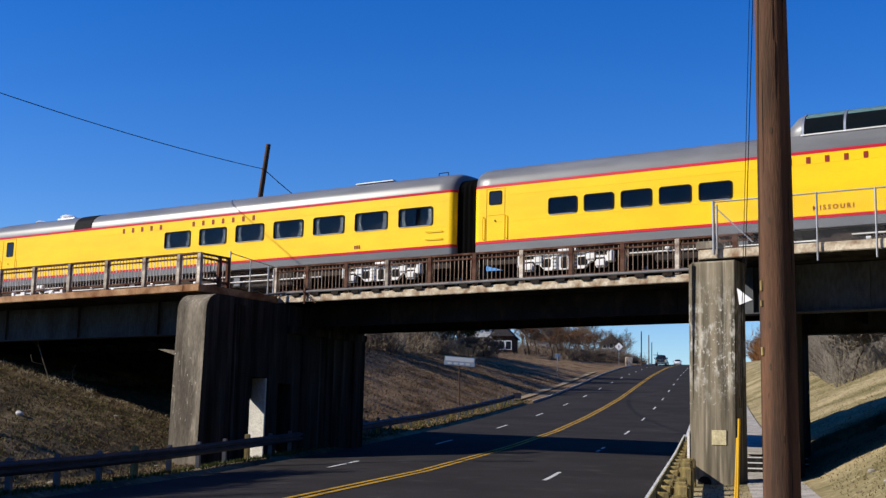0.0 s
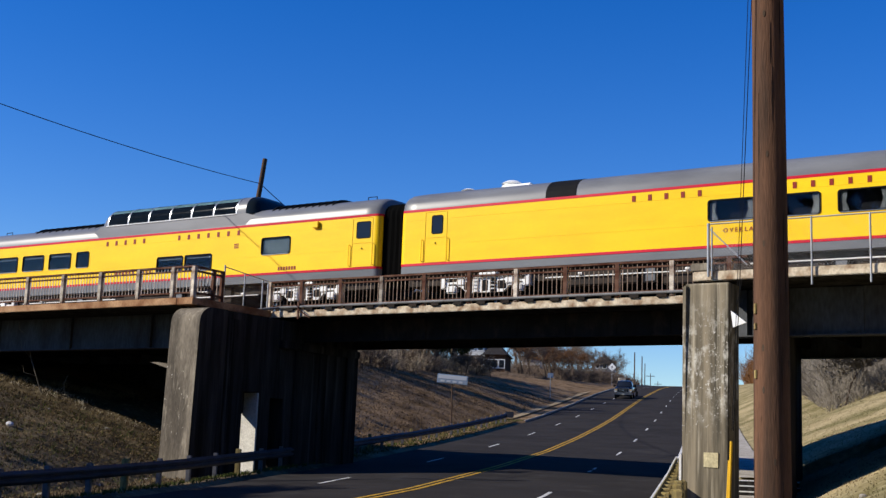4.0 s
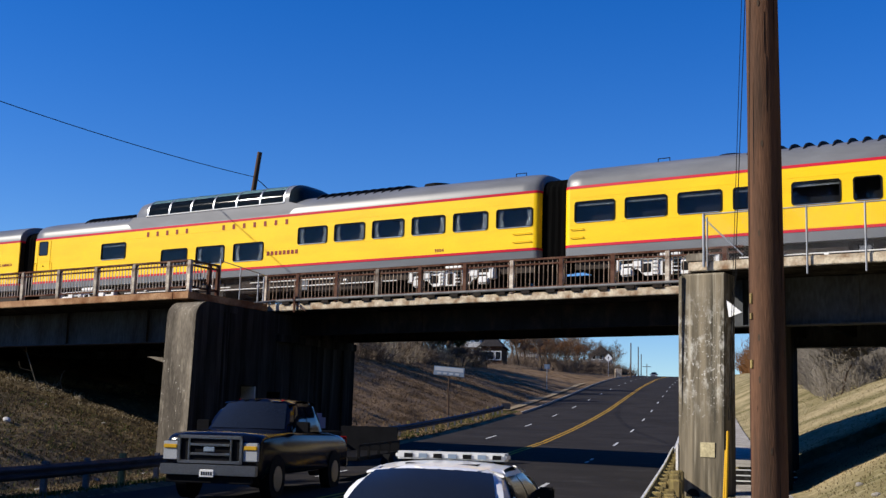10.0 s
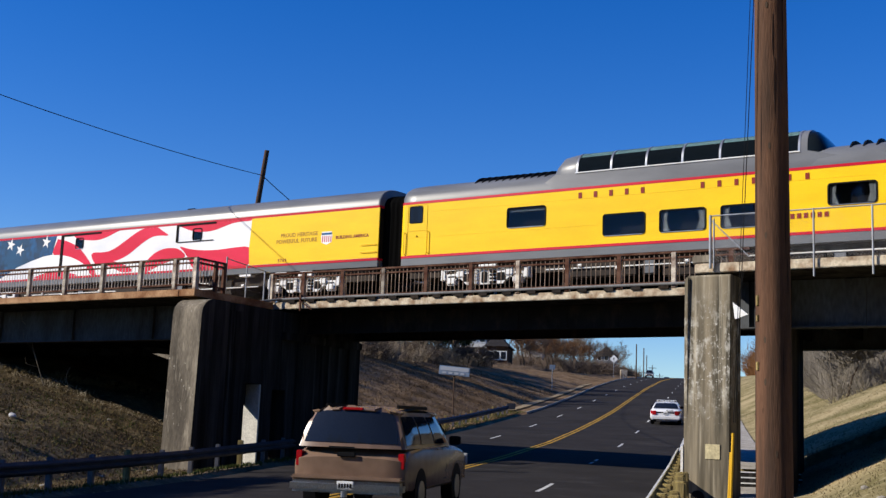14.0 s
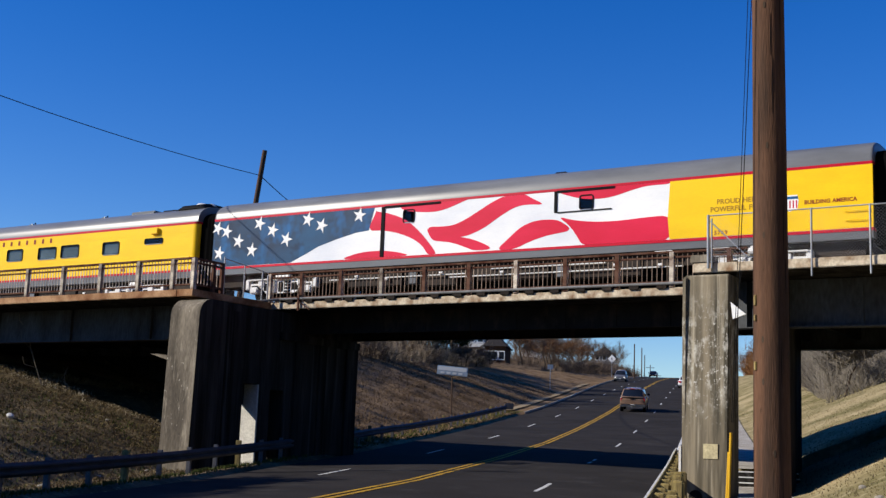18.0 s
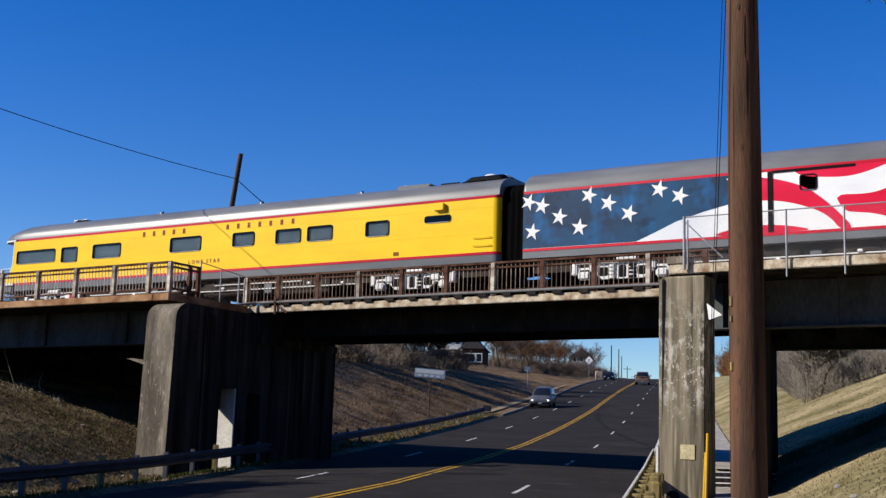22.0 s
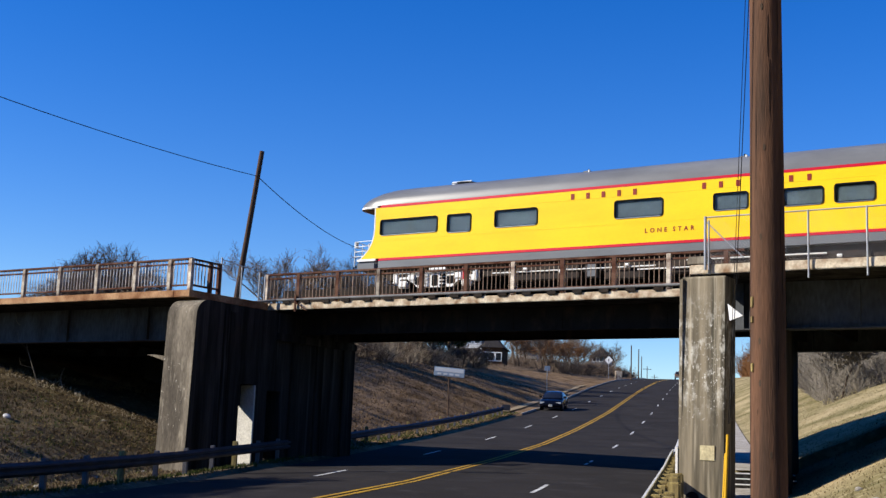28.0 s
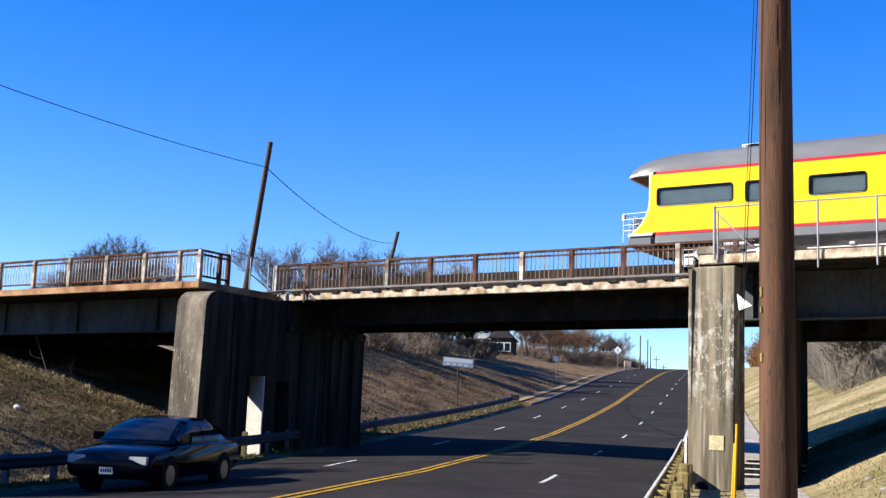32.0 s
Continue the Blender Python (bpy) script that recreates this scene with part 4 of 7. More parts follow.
def dome(t, x0, x1, first, count, step):
    """The raised viewing dome: grey coaming, bowed panes between bright ribs, a glazed forward end."""
    low = [(-HW, 3.36), (-1.47, 3.83), (1.47, 3.83), (HW, 3.36)]
    bm = B()
    # coaming with a sloped tail
    lofted(bm, [[(x0 - 0.55, y * 0.98, 3.35 + (z - 3.36) * 0.35) for y, z in low], [(x0, y, z) for y, z in low], [(x1, y, z) for y, z in low], [(x1 + 1.0, y * 0.97, 3.35 + (z - 3.36) * 0.5) for y, z in low]])
    part("dome_coaming", bm, ROOF, t, "grey dome coaming", smooth=40)
    arc = [(1.42 * math.copysign(abs(math.cos(q)) ** 0.6, math.cos(q)), 3.83 + 0.83 * math.sin(q) ** 0.75 if 0 < q < math.pi else 3.83) for q in np.linspace(0, math.pi, 37)]
    def shrink(f, k=1.0):
        return [(y * (1 - (1 - f) * 0.25), 3.83 + (z - 3.83) * f * k) for y, z in arc]
    # solid tail end and roof strip
    bm = B()
    lofted(bm, [[(x0 - 0.25, *p) for p in shrink(0.12)], [(x0 - 0.05, *p) for p in shrink(0.6)], [(x0 + 0.18, *p) for p in shrink(0.9)], [(first - 0.04, *p) for p in shrink(1.0)]])
    part("dome_end", bm, ROOF, t, "grey rounded dome end", smooth=50)
    last = first + count * step
    bm = B()
    lofted(bm, [[(last - 0.02, *p) for p in shrink(1.0)], [(x1 - 0.05, *p) for p in shrink(1.0)]])
    part("dome_end", bm, ROOF, t, "grey dome end band", smooth=50)
    bm = B()
    lofted(bm, [[(x1 + d, *p) for p in shrink(f)] for d, f in ((-0.05, 0.97), (0.12, 0.9), (0.28, 0.66), (0.4, 0.36), (0.46, 0.08))])
    part("dome_windshield", bm, DOMEGLASS, t, "dark forward dome glazing", smooth=60)
    # panes and ribs
    crown = 7                                 # panes run up to this index on each side of the crown
    for i in range(count):
        a, b = first + i * step + 0.05, first + (i + 1) * step - 0.05
        for sl, glass in ((arc[:crown + 1], DOMEGLASS), (arc[crown:crown + 7], DOMETOP), (arc[-crown - 7:-crown], DOMETOP), (arc[-crown - 1:], DOMEGLASS)):
            bm = B()
            rows = [[bm.verts.new((x, y, z)) for y, z in sl] for x in (a, b)]
            for j in range(len(sl) - 1):
                bm.faces.new((rows[0][j], rows[0][j + 1], rows[1][j + 1], rows[1][j]))
            bmesh.ops.solidify(bm, geom=bm.faces[:], thickness=0.012)
            part("dome_pane", bm, glass, t, "bowed green-tinted dome pane", smooth=60)
    rib = B()
    big = [(y * 1.008, 3.825 + (z - 3.825) * 1.012) for y, z in arc]
    lofted(rib, [[(-0.032, *p) for p in big], [(0.032, *p) for p in big]])
    rib = mesh_of(rib, "dome_rib", RIB, 40)
    for i in range(count + 1):
        part("dome_rib", rib, RIB, t, m=pose(first + i * step, 0, 0))
    part("dome_roof_strip", lofted(B(), [[(x, *p) for p in arc[13:24]] for x in (first, last)]), ROOF, t)
    part("dome_sill", box(B(), first - 0.05, last + 0.05, -1.50, -1.42, 3.805, 3.85, 0.01), SILVER, t, "bright dome sill")
    part("dome_interior", box(B(), first, last, -1.3, 1.3, 3.4, 4.13), INSIDE, t)


def louvres(t, x0, x1, n):
    fin = B()
    pr = roof_profile(HW * 0.9, 3.42, 0.80)
    lofted(fin, [[(-0.05, y, z - 0.13) for y, z in pr[1:-1]], [(0.0, y, z + 0.02) for y, z in pr[1:-1]], [(0.05, y, z + 0.02) for y, z in pr[1:-1]]])
    fin = mesh_of(fin, "roof_louvre", DARK)
    for i in range(n):
        part("roof_louvre", fin, DARK, t, m=pose(x0 + (x1 - x0) * i / max(1, n - 1), 0, 0))


def vent(t, x, y, h=0.18, r=0.22, material=None, name="roof_vent"):
    bm = B()
    z = 4.02 - abs(y) * 0.12
    rod(bm, (x, y, z - 0.1), (x, y, z + h * 0.6), r * 0.8, sides=14)
    rod(bm, (x, y, z + h * 0.6), (x, y, z + h * 0.75), r * 0.8, r, sides=14)
    rod(bm, (x, y, z + h * 0.75), (x, y, z + h), r, r * 0.6, sides=14)
    part(name, bm, material or WHITE, t, smooth=40)


def hatch(t, x0, x1, y=-1.12, z=3.80, material=None):
    bm = box(B(), x0, x1, -0.28, 0.28, -0.04, 0.05, 0.03)
    part("roof_hatch", bm, material or ROOF, t, m=pose(0, y, z, 32, 0, 0))


def antenna(t, x):
    bm = B()
    rod(bm, (x, -0.3, 4.0), (x, -0.3, 4.28), 0.015)
    rod(bm, (x + 0.4, -0.3, 4.0), (x + 0.4, -0.3, 4.28), 0.015)
    rod(bm, (x, -0.3, 4.27), (x + 0.4, -0.3, 4.27), 0.015)
    part("roof_antenna", bm, DARK, t)


def car(label, wins, side=YELLOW, a=0.45, b=LEN - 0.45, skirt=1.09, roof=True, rounded=0.22, trucks=(3.9, 22.0)):
    """A streamlined passenger car; x ahead (0 is the rear coupling), y away, z up from the rail. rounded: the radius of the body's corners."""
    t = thing("passenger_car", label, "railway car", None, "train cars")
    zb, zt, r = 1.43, 3.255, rounded
    a2 = a + r if roof else a
    part("side_wall", pierced(B(), a2, b - r, zb, zt, [w[:4] for w in wins], -HW, -HW + 0.05), side, t, "glossy yellow side wall" if side is YELLOW else "white side wall under the flag mural")
    part("far_wall", box(B(), a2, b - r, HW - 0.05, HW, zb, zt), YELLOW, t)
    part("interior", box(B(), a2, b - r, -HW + 0.35, HW - 0.06, 1.2, zt), INSIDE, t)
    for x, e in (((a, 1), (b, -1)) if roof else ((b, -1),)):
        for w in (-1, 1):
            arc = [(x + e * (r - q * math.cos(g)), w * (HW - r + q * math.sin(g))) for q, gs in ((r, np.linspace(0, math.pi / 2, 7)), (r - 0.025, np.linspace(math.pi / 2, 0, 7))) for g in gs]
            part("body_corner", prism(B(), arc, zb, zt, "z"), YELLOW if side is YELLOW or e < 0 else BLUE, t, "rounded body corner", smooth=40)
    for n, z0, z1, m, w in (("skirt", skirt, 1.345, GREY, HW - 0.004), ("lower_stripe", 1.345, 1.43, RED, HW + 0.008), ("upper_stripe", 3.255, 3.34, RED, HW + 0.008)):
        part(n, prism(B(), round_rect(a, b, -w, w, r), z0, z1, "z"), m, t, "grey lower skirt" if n == "skirt" else "red stripe", smooth=40)
    if roof:
        rp = roof_profile()
        ends = ((0.0, r * 0.85, 0.80), (0.3 * r, 0.4 * r, 0.90), (r, 0.0, 0.97), (3 * r, 0.0, 1.0))
        rows = [(a + d, c, h) for d, c, h in ends] + [(b - d, c, h) for d, c, h in ends[::-1]]
        part("roof", lofted(B(), [[(x, y * (HW - c) / HW, 3.34 + (z - 3.34) * h) for y, z in rp] for x, c, h in rows]), ROOF, t, "grey rounded roof", smooth=40)
    if side is YELLOW:
        for z in (2.06, 2.95):
            cuts = [a2] + [q for w in sorted(wins) if w[2] - 0.06 < z < w[3] + 0.06 for q in (w[0] - 0.05, w[1] + 0.05)] + [b - r]
            for i in range(0, len(cuts), 2):
                part("belt_bead", box(B(), cuts[i], cuts[i + 1], -HW - 0.005, -HW, z, z + 0.014), side, t)
    for w in wins:
        side_window(t, *w)
    hull = [(-HW + r, 1.0)] + [(y * (HW - r) / HW, 3.34 + (z - 3.34) * 0.72) for y, z in roof_profile()[::-1]] + [(HW - r, 1.0)]
    for x in (a + 0.004, b - 0.034):
        part("end_wall", prism(B(), hull, x, x + 0.03, "x"), DARK, t, "dark end bulkhead")
    for x in trucks:
        bogie(t, x)
    for x0, x1, z0, d in ((7.0, 9.4, 0.42, -1.3), (10.2, 11.6, 0.35, -1.25), (12.4, 15.2, 0.45, -1.3), (16.0, 18.4, 0.38, -1.28)):
        part("equipment_box", box(B(), x0, x1, d, 1.2, z0, 0.97, 0.04), UNDERFLOOR, t, "dark underfloor equipment box")
    for x in (9.8, 15.6):
        part("equipment_panel", box(B(), x - 0.16, x + 0.2, -1.34, -1.0, 0.45, 0.9, 0.02), GREY, t)
        part("panel_frame", ring(B(), round_rect(x - 0.2, x + 0.24, 0.42, 0.93, 0.03), round_rect(x - 0.15, x + 0.19, 0.47, 0.88, 0.02), -1.36, -1.3), DARK, t)
    for x0, x1, z in ((6.2, 12.0, 0.72), (11.4, 19.8, 0.62), (13.0, 17.2, 0.84)):
        part("air_pipe", rod(B(), (x0, -1.36, z), (x1, -1.36, z), 0.022, sides=6), SILVER, t, "silver-painted air pipe")
    for x, z in ((7.4, 0.8), (8.7, 0.66), (11.0, 0.78), (13.4, 0.7), (17.5, 0.74), (19.0, 0.68)):
        part("valve", rod(B(), (x, -1.4, z), (x + 0.13, -1.4, z), 0.05, sides=8), SILVER, t, "small bright valve")
    part("underframe", box(B(), a + 0.3, b - 0.3, -1.2, 1.2, 0.66, 1.15), UNDERFLOOR, t)
    part("coupler", box(B(), b, LEN + 0.05, -0.15, 0.15, 0.75, 1.0), DARK, t)
    return t


def diaphragm(t, x0=-0.46, x1=0.452):
    n = 8
    rings = []
    for i in range(n + 1):
        w = 1.22 + 0.03 * (i % 2)
        o = [(-w, 0.95), (-w, 3.3)] + [(y * w / HW, 3.3 + (z - 3.34) * 0.72) for y, z in roof_profile()[::-1][1:-1]] + [(w, 3.3), (w, 0.95), (-w, 0.95)]
        rings.append([(x0 + (x1 - x0) * i / n, y, z) for y, z in o])
    bm = lofted(B(), rings)
    bmesh.ops.remove_doubles(bm, verts=bm.verts[:], dist=0.0005)
    part("diaphragm", bm, RUBBER, t, "black rubber gangway diaphragm")


def row(x, step, n, w, z0, z1, kind="curtain"):
    return [(x + i * step, x + i * step + w, z0, z1, kind) for i in range(n)]


def heralds(t, u, p):
    bars(5, u - 0.05, u + 2.65, 2.97, 0.19, t, wide=0.22)
    bars(7, p - 0.05, p + 3.65, 2.97, 0.19, t, wide=0.22)


# the leading dome coach
c0 = car("yellow dome coach with grey roof and red stripes", row(3.41, 1.287, 5, 1.0, 2.17, 2.68, "none"), a=0.52, skirt=1.07)
end_door(c0, 1.02, 1.74, (1.16, 1.60, 2.68, 3.10))
heralds(c0, 11.1, 15.2)
words("MISSOURI", 0.20, LETTER, c0, 11.95, 1.58, -HW - 0.006, spread=1.45)
dome(c0, 11.3, 19.3, 11.7, 6, 1.2)
hatch(c0, 0.9, 1.7, material=DARK)
bars(3, 10.55, 10.8, 2.78, 0.2, c0, wide=0.25)

# the diner with seven windows
c1 = car("yellow dining car with seven curtained windows and white roof vents", row(11.76, 1.93, 7, 1.40, 2.18, 2.80), b=LEN - 0.26, trucks=(3.9, 22.5))
end_door(c1, 1.5, 2.4, (1.80, 2.20, 2.46, 3.06))
heralds(c1, 9.1, 13.1)
words("OVERLAND", 0.185, LETTER, c1, 12.22, 1.80, -HW - 0.006, spread=1.5)
bars(3, 21.37, 21.67, 1.52, 0.13, c1, wide=0.6)
vent(c1, 2.5, -0.3, 0.22, 0.28)
vent(c1, 2.15, 0.1, 0.15, 0.22)
vent(c1, 4.2, -0.2, 0.36, 0.38)
part("roof_duct", box(B(), 4.0, 5.2, -0.7, -0.1, 3.95, 4.14, 0.05), WHITE, c1, "white roof duct")
part("roof_panel", prism(B(), [(y * 1.01, z + 0.01) for y, z in roof_profile()][7:], 6.2, 7.3, "x"), DARK, c1, "dark roof panel")
part("roof_walk", box(B(), 20.9, 22.6, -0.9, -0.4, 4.05, 4.09, 0.01), WHITE, c1, "white roof walk")
part("roof_grille", box(B(), 3.0, 3.9, -0.02, 0.02, -0.03, 0.03), GREY, c1, m=pose(0, -1.28, 3.72, 30, 0, 0))
hatch(c1, 22.9, 23.9, material=DARK)
antenna(c1, 24.2)
grabs(c1, 24.5, 25.15)

# the dome diner
c2 = car("yellow dome dining car with upper and lower windows", row(0.86, 1.745, 5, 1.36, 2.16, 2.80, "shade") + [(9.59, 10.33, 2.16, 2.80, "none"), (14.43, 15.84, 1.70, 2.31, "shade"), (15.98, 17.39, 1.70, 2.31, "shade"), (19.96, 21.34, 2.14, 2.76, "blind")], skirt=1.05)
end_door(c2, 24.25, 25.15, (24.46, 25.03, 2.50, 3.06))
heralds(c2, 11.2, 15.35)
bars(11, 12.0, 14.15, 1.73, 0.15, c2, wide=0.55, gaps=(6,))
bars(7, 20.8, 21.7, 1.49, 0.13, c2, wide=0.6, gaps=())
for k in range(3):
    part("emblem_bar", box(B(), 18.55, 18.78, -HW - 0.008, -HW, 2.46 + k * 0.07, 2.50 + k * 0.07), LETTER, c2)
part("exhaust_box", box(B(), 22.45, 22.72, -HW - 0.12, -HW, 2.98, 3.22, 0.02), YELLOW, c2, "small yellow exhaust box")
dome(c2, 10.9, 19.0, 11.27, 6, 1.2)
louvres(c2, 6.4, 10.2, 10)
louvres(c2, 20.1, 23.0, 10)
antenna(c2, 3.2)
grabs(c2, 0.72, 1.15)
antenna(c2, 24.0)
hatch(c2, 24.3, 25.1)
part("roof_fan", rod(B(), (5.6, 0, 4.08), (5.6, 0, 4.16), 0.5, sides=18), DARK, c2)

# the dome lounge
c3 = car("yellow dome lounge car with many curtained windows", [(4.81, 6.22, 2.18, 2.82, "shade"), (8.32, 9.71, 1.70, 2.36, "none"), (10.23, 11.68, 1.70, 2.36, "curtain"), (12.19, 13.66, 1.70, 2.36, "curtain")] + row(15.36, 1.70, 6, 1.33, 2.17, 2.77))
end_door(c3, 0.78, 1.6, (0.88, 1.38, 2.60, 3.15))
heralds(c3, 7.26, 11.38)
bars(8, 13.83, 15.4, 1.83, 0.15, c3, wide=0.6)
words("9004", 0.16, LETTER, c3, 21.42, 1.50, -HW - 0.006, spread=1.2)
dome(c3, 6.55, 14.8, 7.31, 6, 1.2)
louvres(c3, 3.3, 6.0, 11)
louvres(c3, 15.9, 19.6, 11)
part("roof_fan", rod(B(), (20.7, -0.2, 4.06), (20.7, -0.2, 4.16), 0.55, sides=18), DARK, c3)
antenna(c3, 23.9)
hatch(c3, 1.2, 2.0)
grabs(c3, 24.5, 25.15)

# the baggage car with the flag
FLAGRED = mat("mural_red", (0.56, 0.004, 0.032), 0.36, spot=(0.68, 0.014, 0.06), scale=0.7, amount=0.8, grain=25, grain_mix=0.08, spec=0.22, stretch=(0.5, 1, 1.6))
FLAGWHITE = mat("mural_white", (0.80, 0.80, 0.78), 0.34, spot=(0.55, 0.59, 0.66), scale=0.6, amount=0.7, grain=25, grain_mix=0.06, spec=0.22, stretch=(0.5, 1, 1.3))
stain(BLUE, (0.012, 0.115, 0.30), 0.8, 0.50, 0.66, (1.0, 1, 0.8), None, 0.85, 3.0)
stain(BLUE, (0.008, 0.012, 0.028), 1.3, 0.56, 0.72, (0.7, 1, 1.0), None, 0.7, 3.0)
c4 = car("baggage car painted with a waving flag mural", [(9.47, 9.92, 2.63, 3.06, "none"), (16.34, 16.80, 2.60, 3.04, "none")], FLAGWHITE, skirt=1.12, rounded=0.03)


def painted(name, pts, d, material, label="", curved=2):
    """A flat area of the mural, its corners rounded off as often as curved says."""
    for _ in range(curved):
        pts = [((3 * p[0] + q[0]) / 4, (3 * p[1] + q[1]) / 4) if k == 0 else ((p[0] + 3 * q[0]) / 4, (p[1] + 3 * q[1]) / 4) for p, q in zip(pts, pts[1:] + pts[:1]) for k in (0, 1)]
    part(name, prism(B(), [(min(25.44, max(0.46, x)), min(3.252, max(1.434, z))) for x, z in pts], -HW - d, -HW, "y"), material, c4, label)


painted("flag_field", [(0.46, 1.44), (0.46, 3.25), (8.20, 3.25), (7.98, 2.44), (7.41, 2.39), (6.57, 2.21), (5.71, 1.98), (5.13, 1.73), (4.4, 1.44)], 0.004, BLUE, "dark blue flag field with brushed lighter folds", 0)
wave = "waving red flag stripe"
painted("flag_stripe", [(8.3, 3.14), (8.2, 3.12), (8.84, 3.01), (9.61, 2.72), (10.17, 2.27), (10.6, 1.82), (10.95, 1.40), (10.55, 1.40), (10.34, 1.73), (9.92, 2.02), (9.23, 2.28), (8.54, 2.41), (7.9, 2.42)], 0.0045, FLAGRED, wave)
painted("flag_stripe", [(6.6, 1.40), (7.47, 1.64), (8.31, 1.69), (9.14, 1.62), (10.0, 1.40)], 0.0048, FLAGRED, wave)
painted("flag_stripe", [(9.2, 3.36), (10.6, 3.40), (12.6, 3.40), (11.82, 3.17), (11.31, 3.0), (10.79, 2.91), (10.13, 2.95), (9.40, 3.06)], 0.0051, FLAGRED, wave)
painted("flag_stripe", [(10.4, 2.42), (11.35, 2.36), (11.86, 2.48), (12.48, 2.78), (13.08, 3.10), (13.69, 3.31), (14.17, 3.36), (14.54, 3.12), (15.1, 2.84), (14.43, 2.91), (13.95, 2.86), (13.36, 2.57), (12.76, 2.20), (12.01, 1.95), (11.37, 1.99), (10.84, 2.11)], 0.0054, FLAGRED, wave)
painted("flag_stripe", [(10.4, 2.44), (10.98, 2.08), (12.02, 1.95), (12.59, 1.78), (13.2, 1.48), (12.42, 1.46), (12.1, 1.59), (11.51, 1.80), (11.05, 1.86), (10.68, 1.92)], 0.0057, FLAGRED, wave)
painted("flag_stripe", [(13.25, 1.42), (13.76, 1.82), (14.17, 2.16), (14.7, 2.34), (15.29, 2.35), (15.68, 2.26), (16.1, 1.93), (15.42, 1.85), (15.08, 1.80), (14.49, 1.64), (13.95, 1.42)], 0.0060, FLAGRED, wave)
painted("flag_stripe", [(15.3, 3.30), (16.23, 2.97), (16.79, 2.89), (17.46, 2.91), (18.17, 3.10), (18.7, 3.19), (19.5, 3.17), (19.5, 3.42), (17.45, 3.42), (15.3, 3.42)], 0.0063, FLAGRED, wave)
painted("flag_stripe", [(15.55, 2.42), (16.14, 2.25), (16.88, 2.15), (17.73, 2.13), (18.55, 2.18), (19.5, 2.20), (19.5, 1.38), (18.22, 1.38), (17.03, 1.38), (16.45, 1.40), (16.21, 1.80), (15.95, 2.12)], 0.0066, FLAGRED, wave)
star = B()
pts = [((0.30 if k % 2 == 0 else 0.115) * math.sin(math.pi * k / 5), (0.30 if k % 2 == 0 else 0.115) * math.cos(math.pi * k / 5)) for k in range(10)]
prism(star, pts, -0.003, 0.003, "y")
star = mesh_of(star, "star", WHITE)
for x, z, r in ((0.66, 2.98, 22), (1.14, 2.82, 14), (1.77, 2.41, 12), (2.8, 3.03, 18), (3.47, 2.73, 16), (2.48, 2.02, 8), (4.17, 2.34, 20), (5.16, 3.03, 14), (5.82, 2.76, 20), (7.54, 3.02, 10), (0.81, 1.98, 10)):
    part("star", star, WHITE, c4, m=pose(x, -HW - 0.0125, z, 0, r, 0))
painted("yellow_panel", [(19.40, 1.44), (19.34, 2.13), (19.41, 3.25), (25.44, 3.25), (25.44, 1.44)], 0.0075, YELLOW, "yellow front panel with lettering", 0)
for x0, x1, z0, z1 in ((8.52, 8.66, 1.46, 3.25), (8.66, 11.0, 3.20, 3.27), (15.42, 15.52, 2.55, 3.25), (15.52, 17.55, 3.20, 3.27), (15.52, 17.45, 2.53, 2.56)):
    part("door_track", box(B(), x0, x1, -HW - 0.03, -HW, z0, z1), DARK, c4, "dark sliding door track")
TAN = paint("faded_letter_brown", (0.36, 0.19, 0.01), 0.4)
words("PROUD HERITAGE", 0.215, TAN, c4, 20.9, 2.42, -HW - 0.011)
words("POWERFUL FUTURE", 0.215, TAN, c4, 20.7, 2.19, -HW - 0.011)
words("BUILDING AMERICA", 0.165, LETTER, c4, 23.52, 2.22, -HW - 0.011)
words("5769", 0.17, LETTER, c4, 20.82, 1.49, -HW - 0.011, spread=1.3)
sh = part("shield", prism(B(), [(23.1, 2.03), (23.33, 2.12), (23.36, 2.36), (23.32, 2.52), (22.88, 2.52), (22.84, 2.36), (22.87, 2.12)], -HW - 0.011, -HW, "y"), WHITE, c4, "plain white shield")
part("shield_chief", box(B(), 22.86, 23.34, -HW - 0.014, -HW, 2.40, 2.48), BLUE, sh)
for k in range(5):
    part("shield_bar", box(B(), 22.90 + k * 0.095, 22.94 + k * 0.095, -HW - 0.014, -HW, 2.13, 2.36), RED, sh)
part("roof_grille", box(B(), 13.9, 14.7, -0.02, 0.02, -0.03, 0.03), GREY, c4, m=pose(0, -1.25, 3.73, 30, 0, 0))
part("roof_cap", box(B(), 14.9, 15.3, -0.5, -0.3, 4.0, 4.16, 0.02), DARK, c4)
for x in (19.2, 21.0, 22.2):
    part("foot_step", box(B(), x - 0.28, x + 0.28, -HW + 0.02, -1.2, 1.02, 1.10), SILVER, c4)
grabs(c4, 24.7, 25.35)

# the observation car with its open rear platform
c5 = car("yellow observation car with open rear platform", [(1.62, 4.0, 2.27, 2.79, "blind"), (4.43, 5.35, 2.20, 2.79, "blind"), (6.31, 7.89, 2.26, 2.80, "blind"), (10.67, 12.26, 2.26, 2.80, "blind"), (13.91, 14.94, 2.29, 2.78, "blind"), (16.01, 17.15, 2.27, 2.76, "blind"), (17.49, 18.59, 2.27, 2.78, "blind"), (20.09, 21.05, 2.27, 2.77, "blind"), (22.56, 23.57, 2.58, 2.78, "none")], a=1.46, roof=False)
heralds(c5, 8.96, 13.38)
words("LONE STAR", 0.20, LETTER, c5, 11.68, 1.73, -HW - 0.006, spread=1.75)
bars(3, 21.28, 21.52, 1.50, 0.13, c5, wide=0.6)
rp = roof_profile()
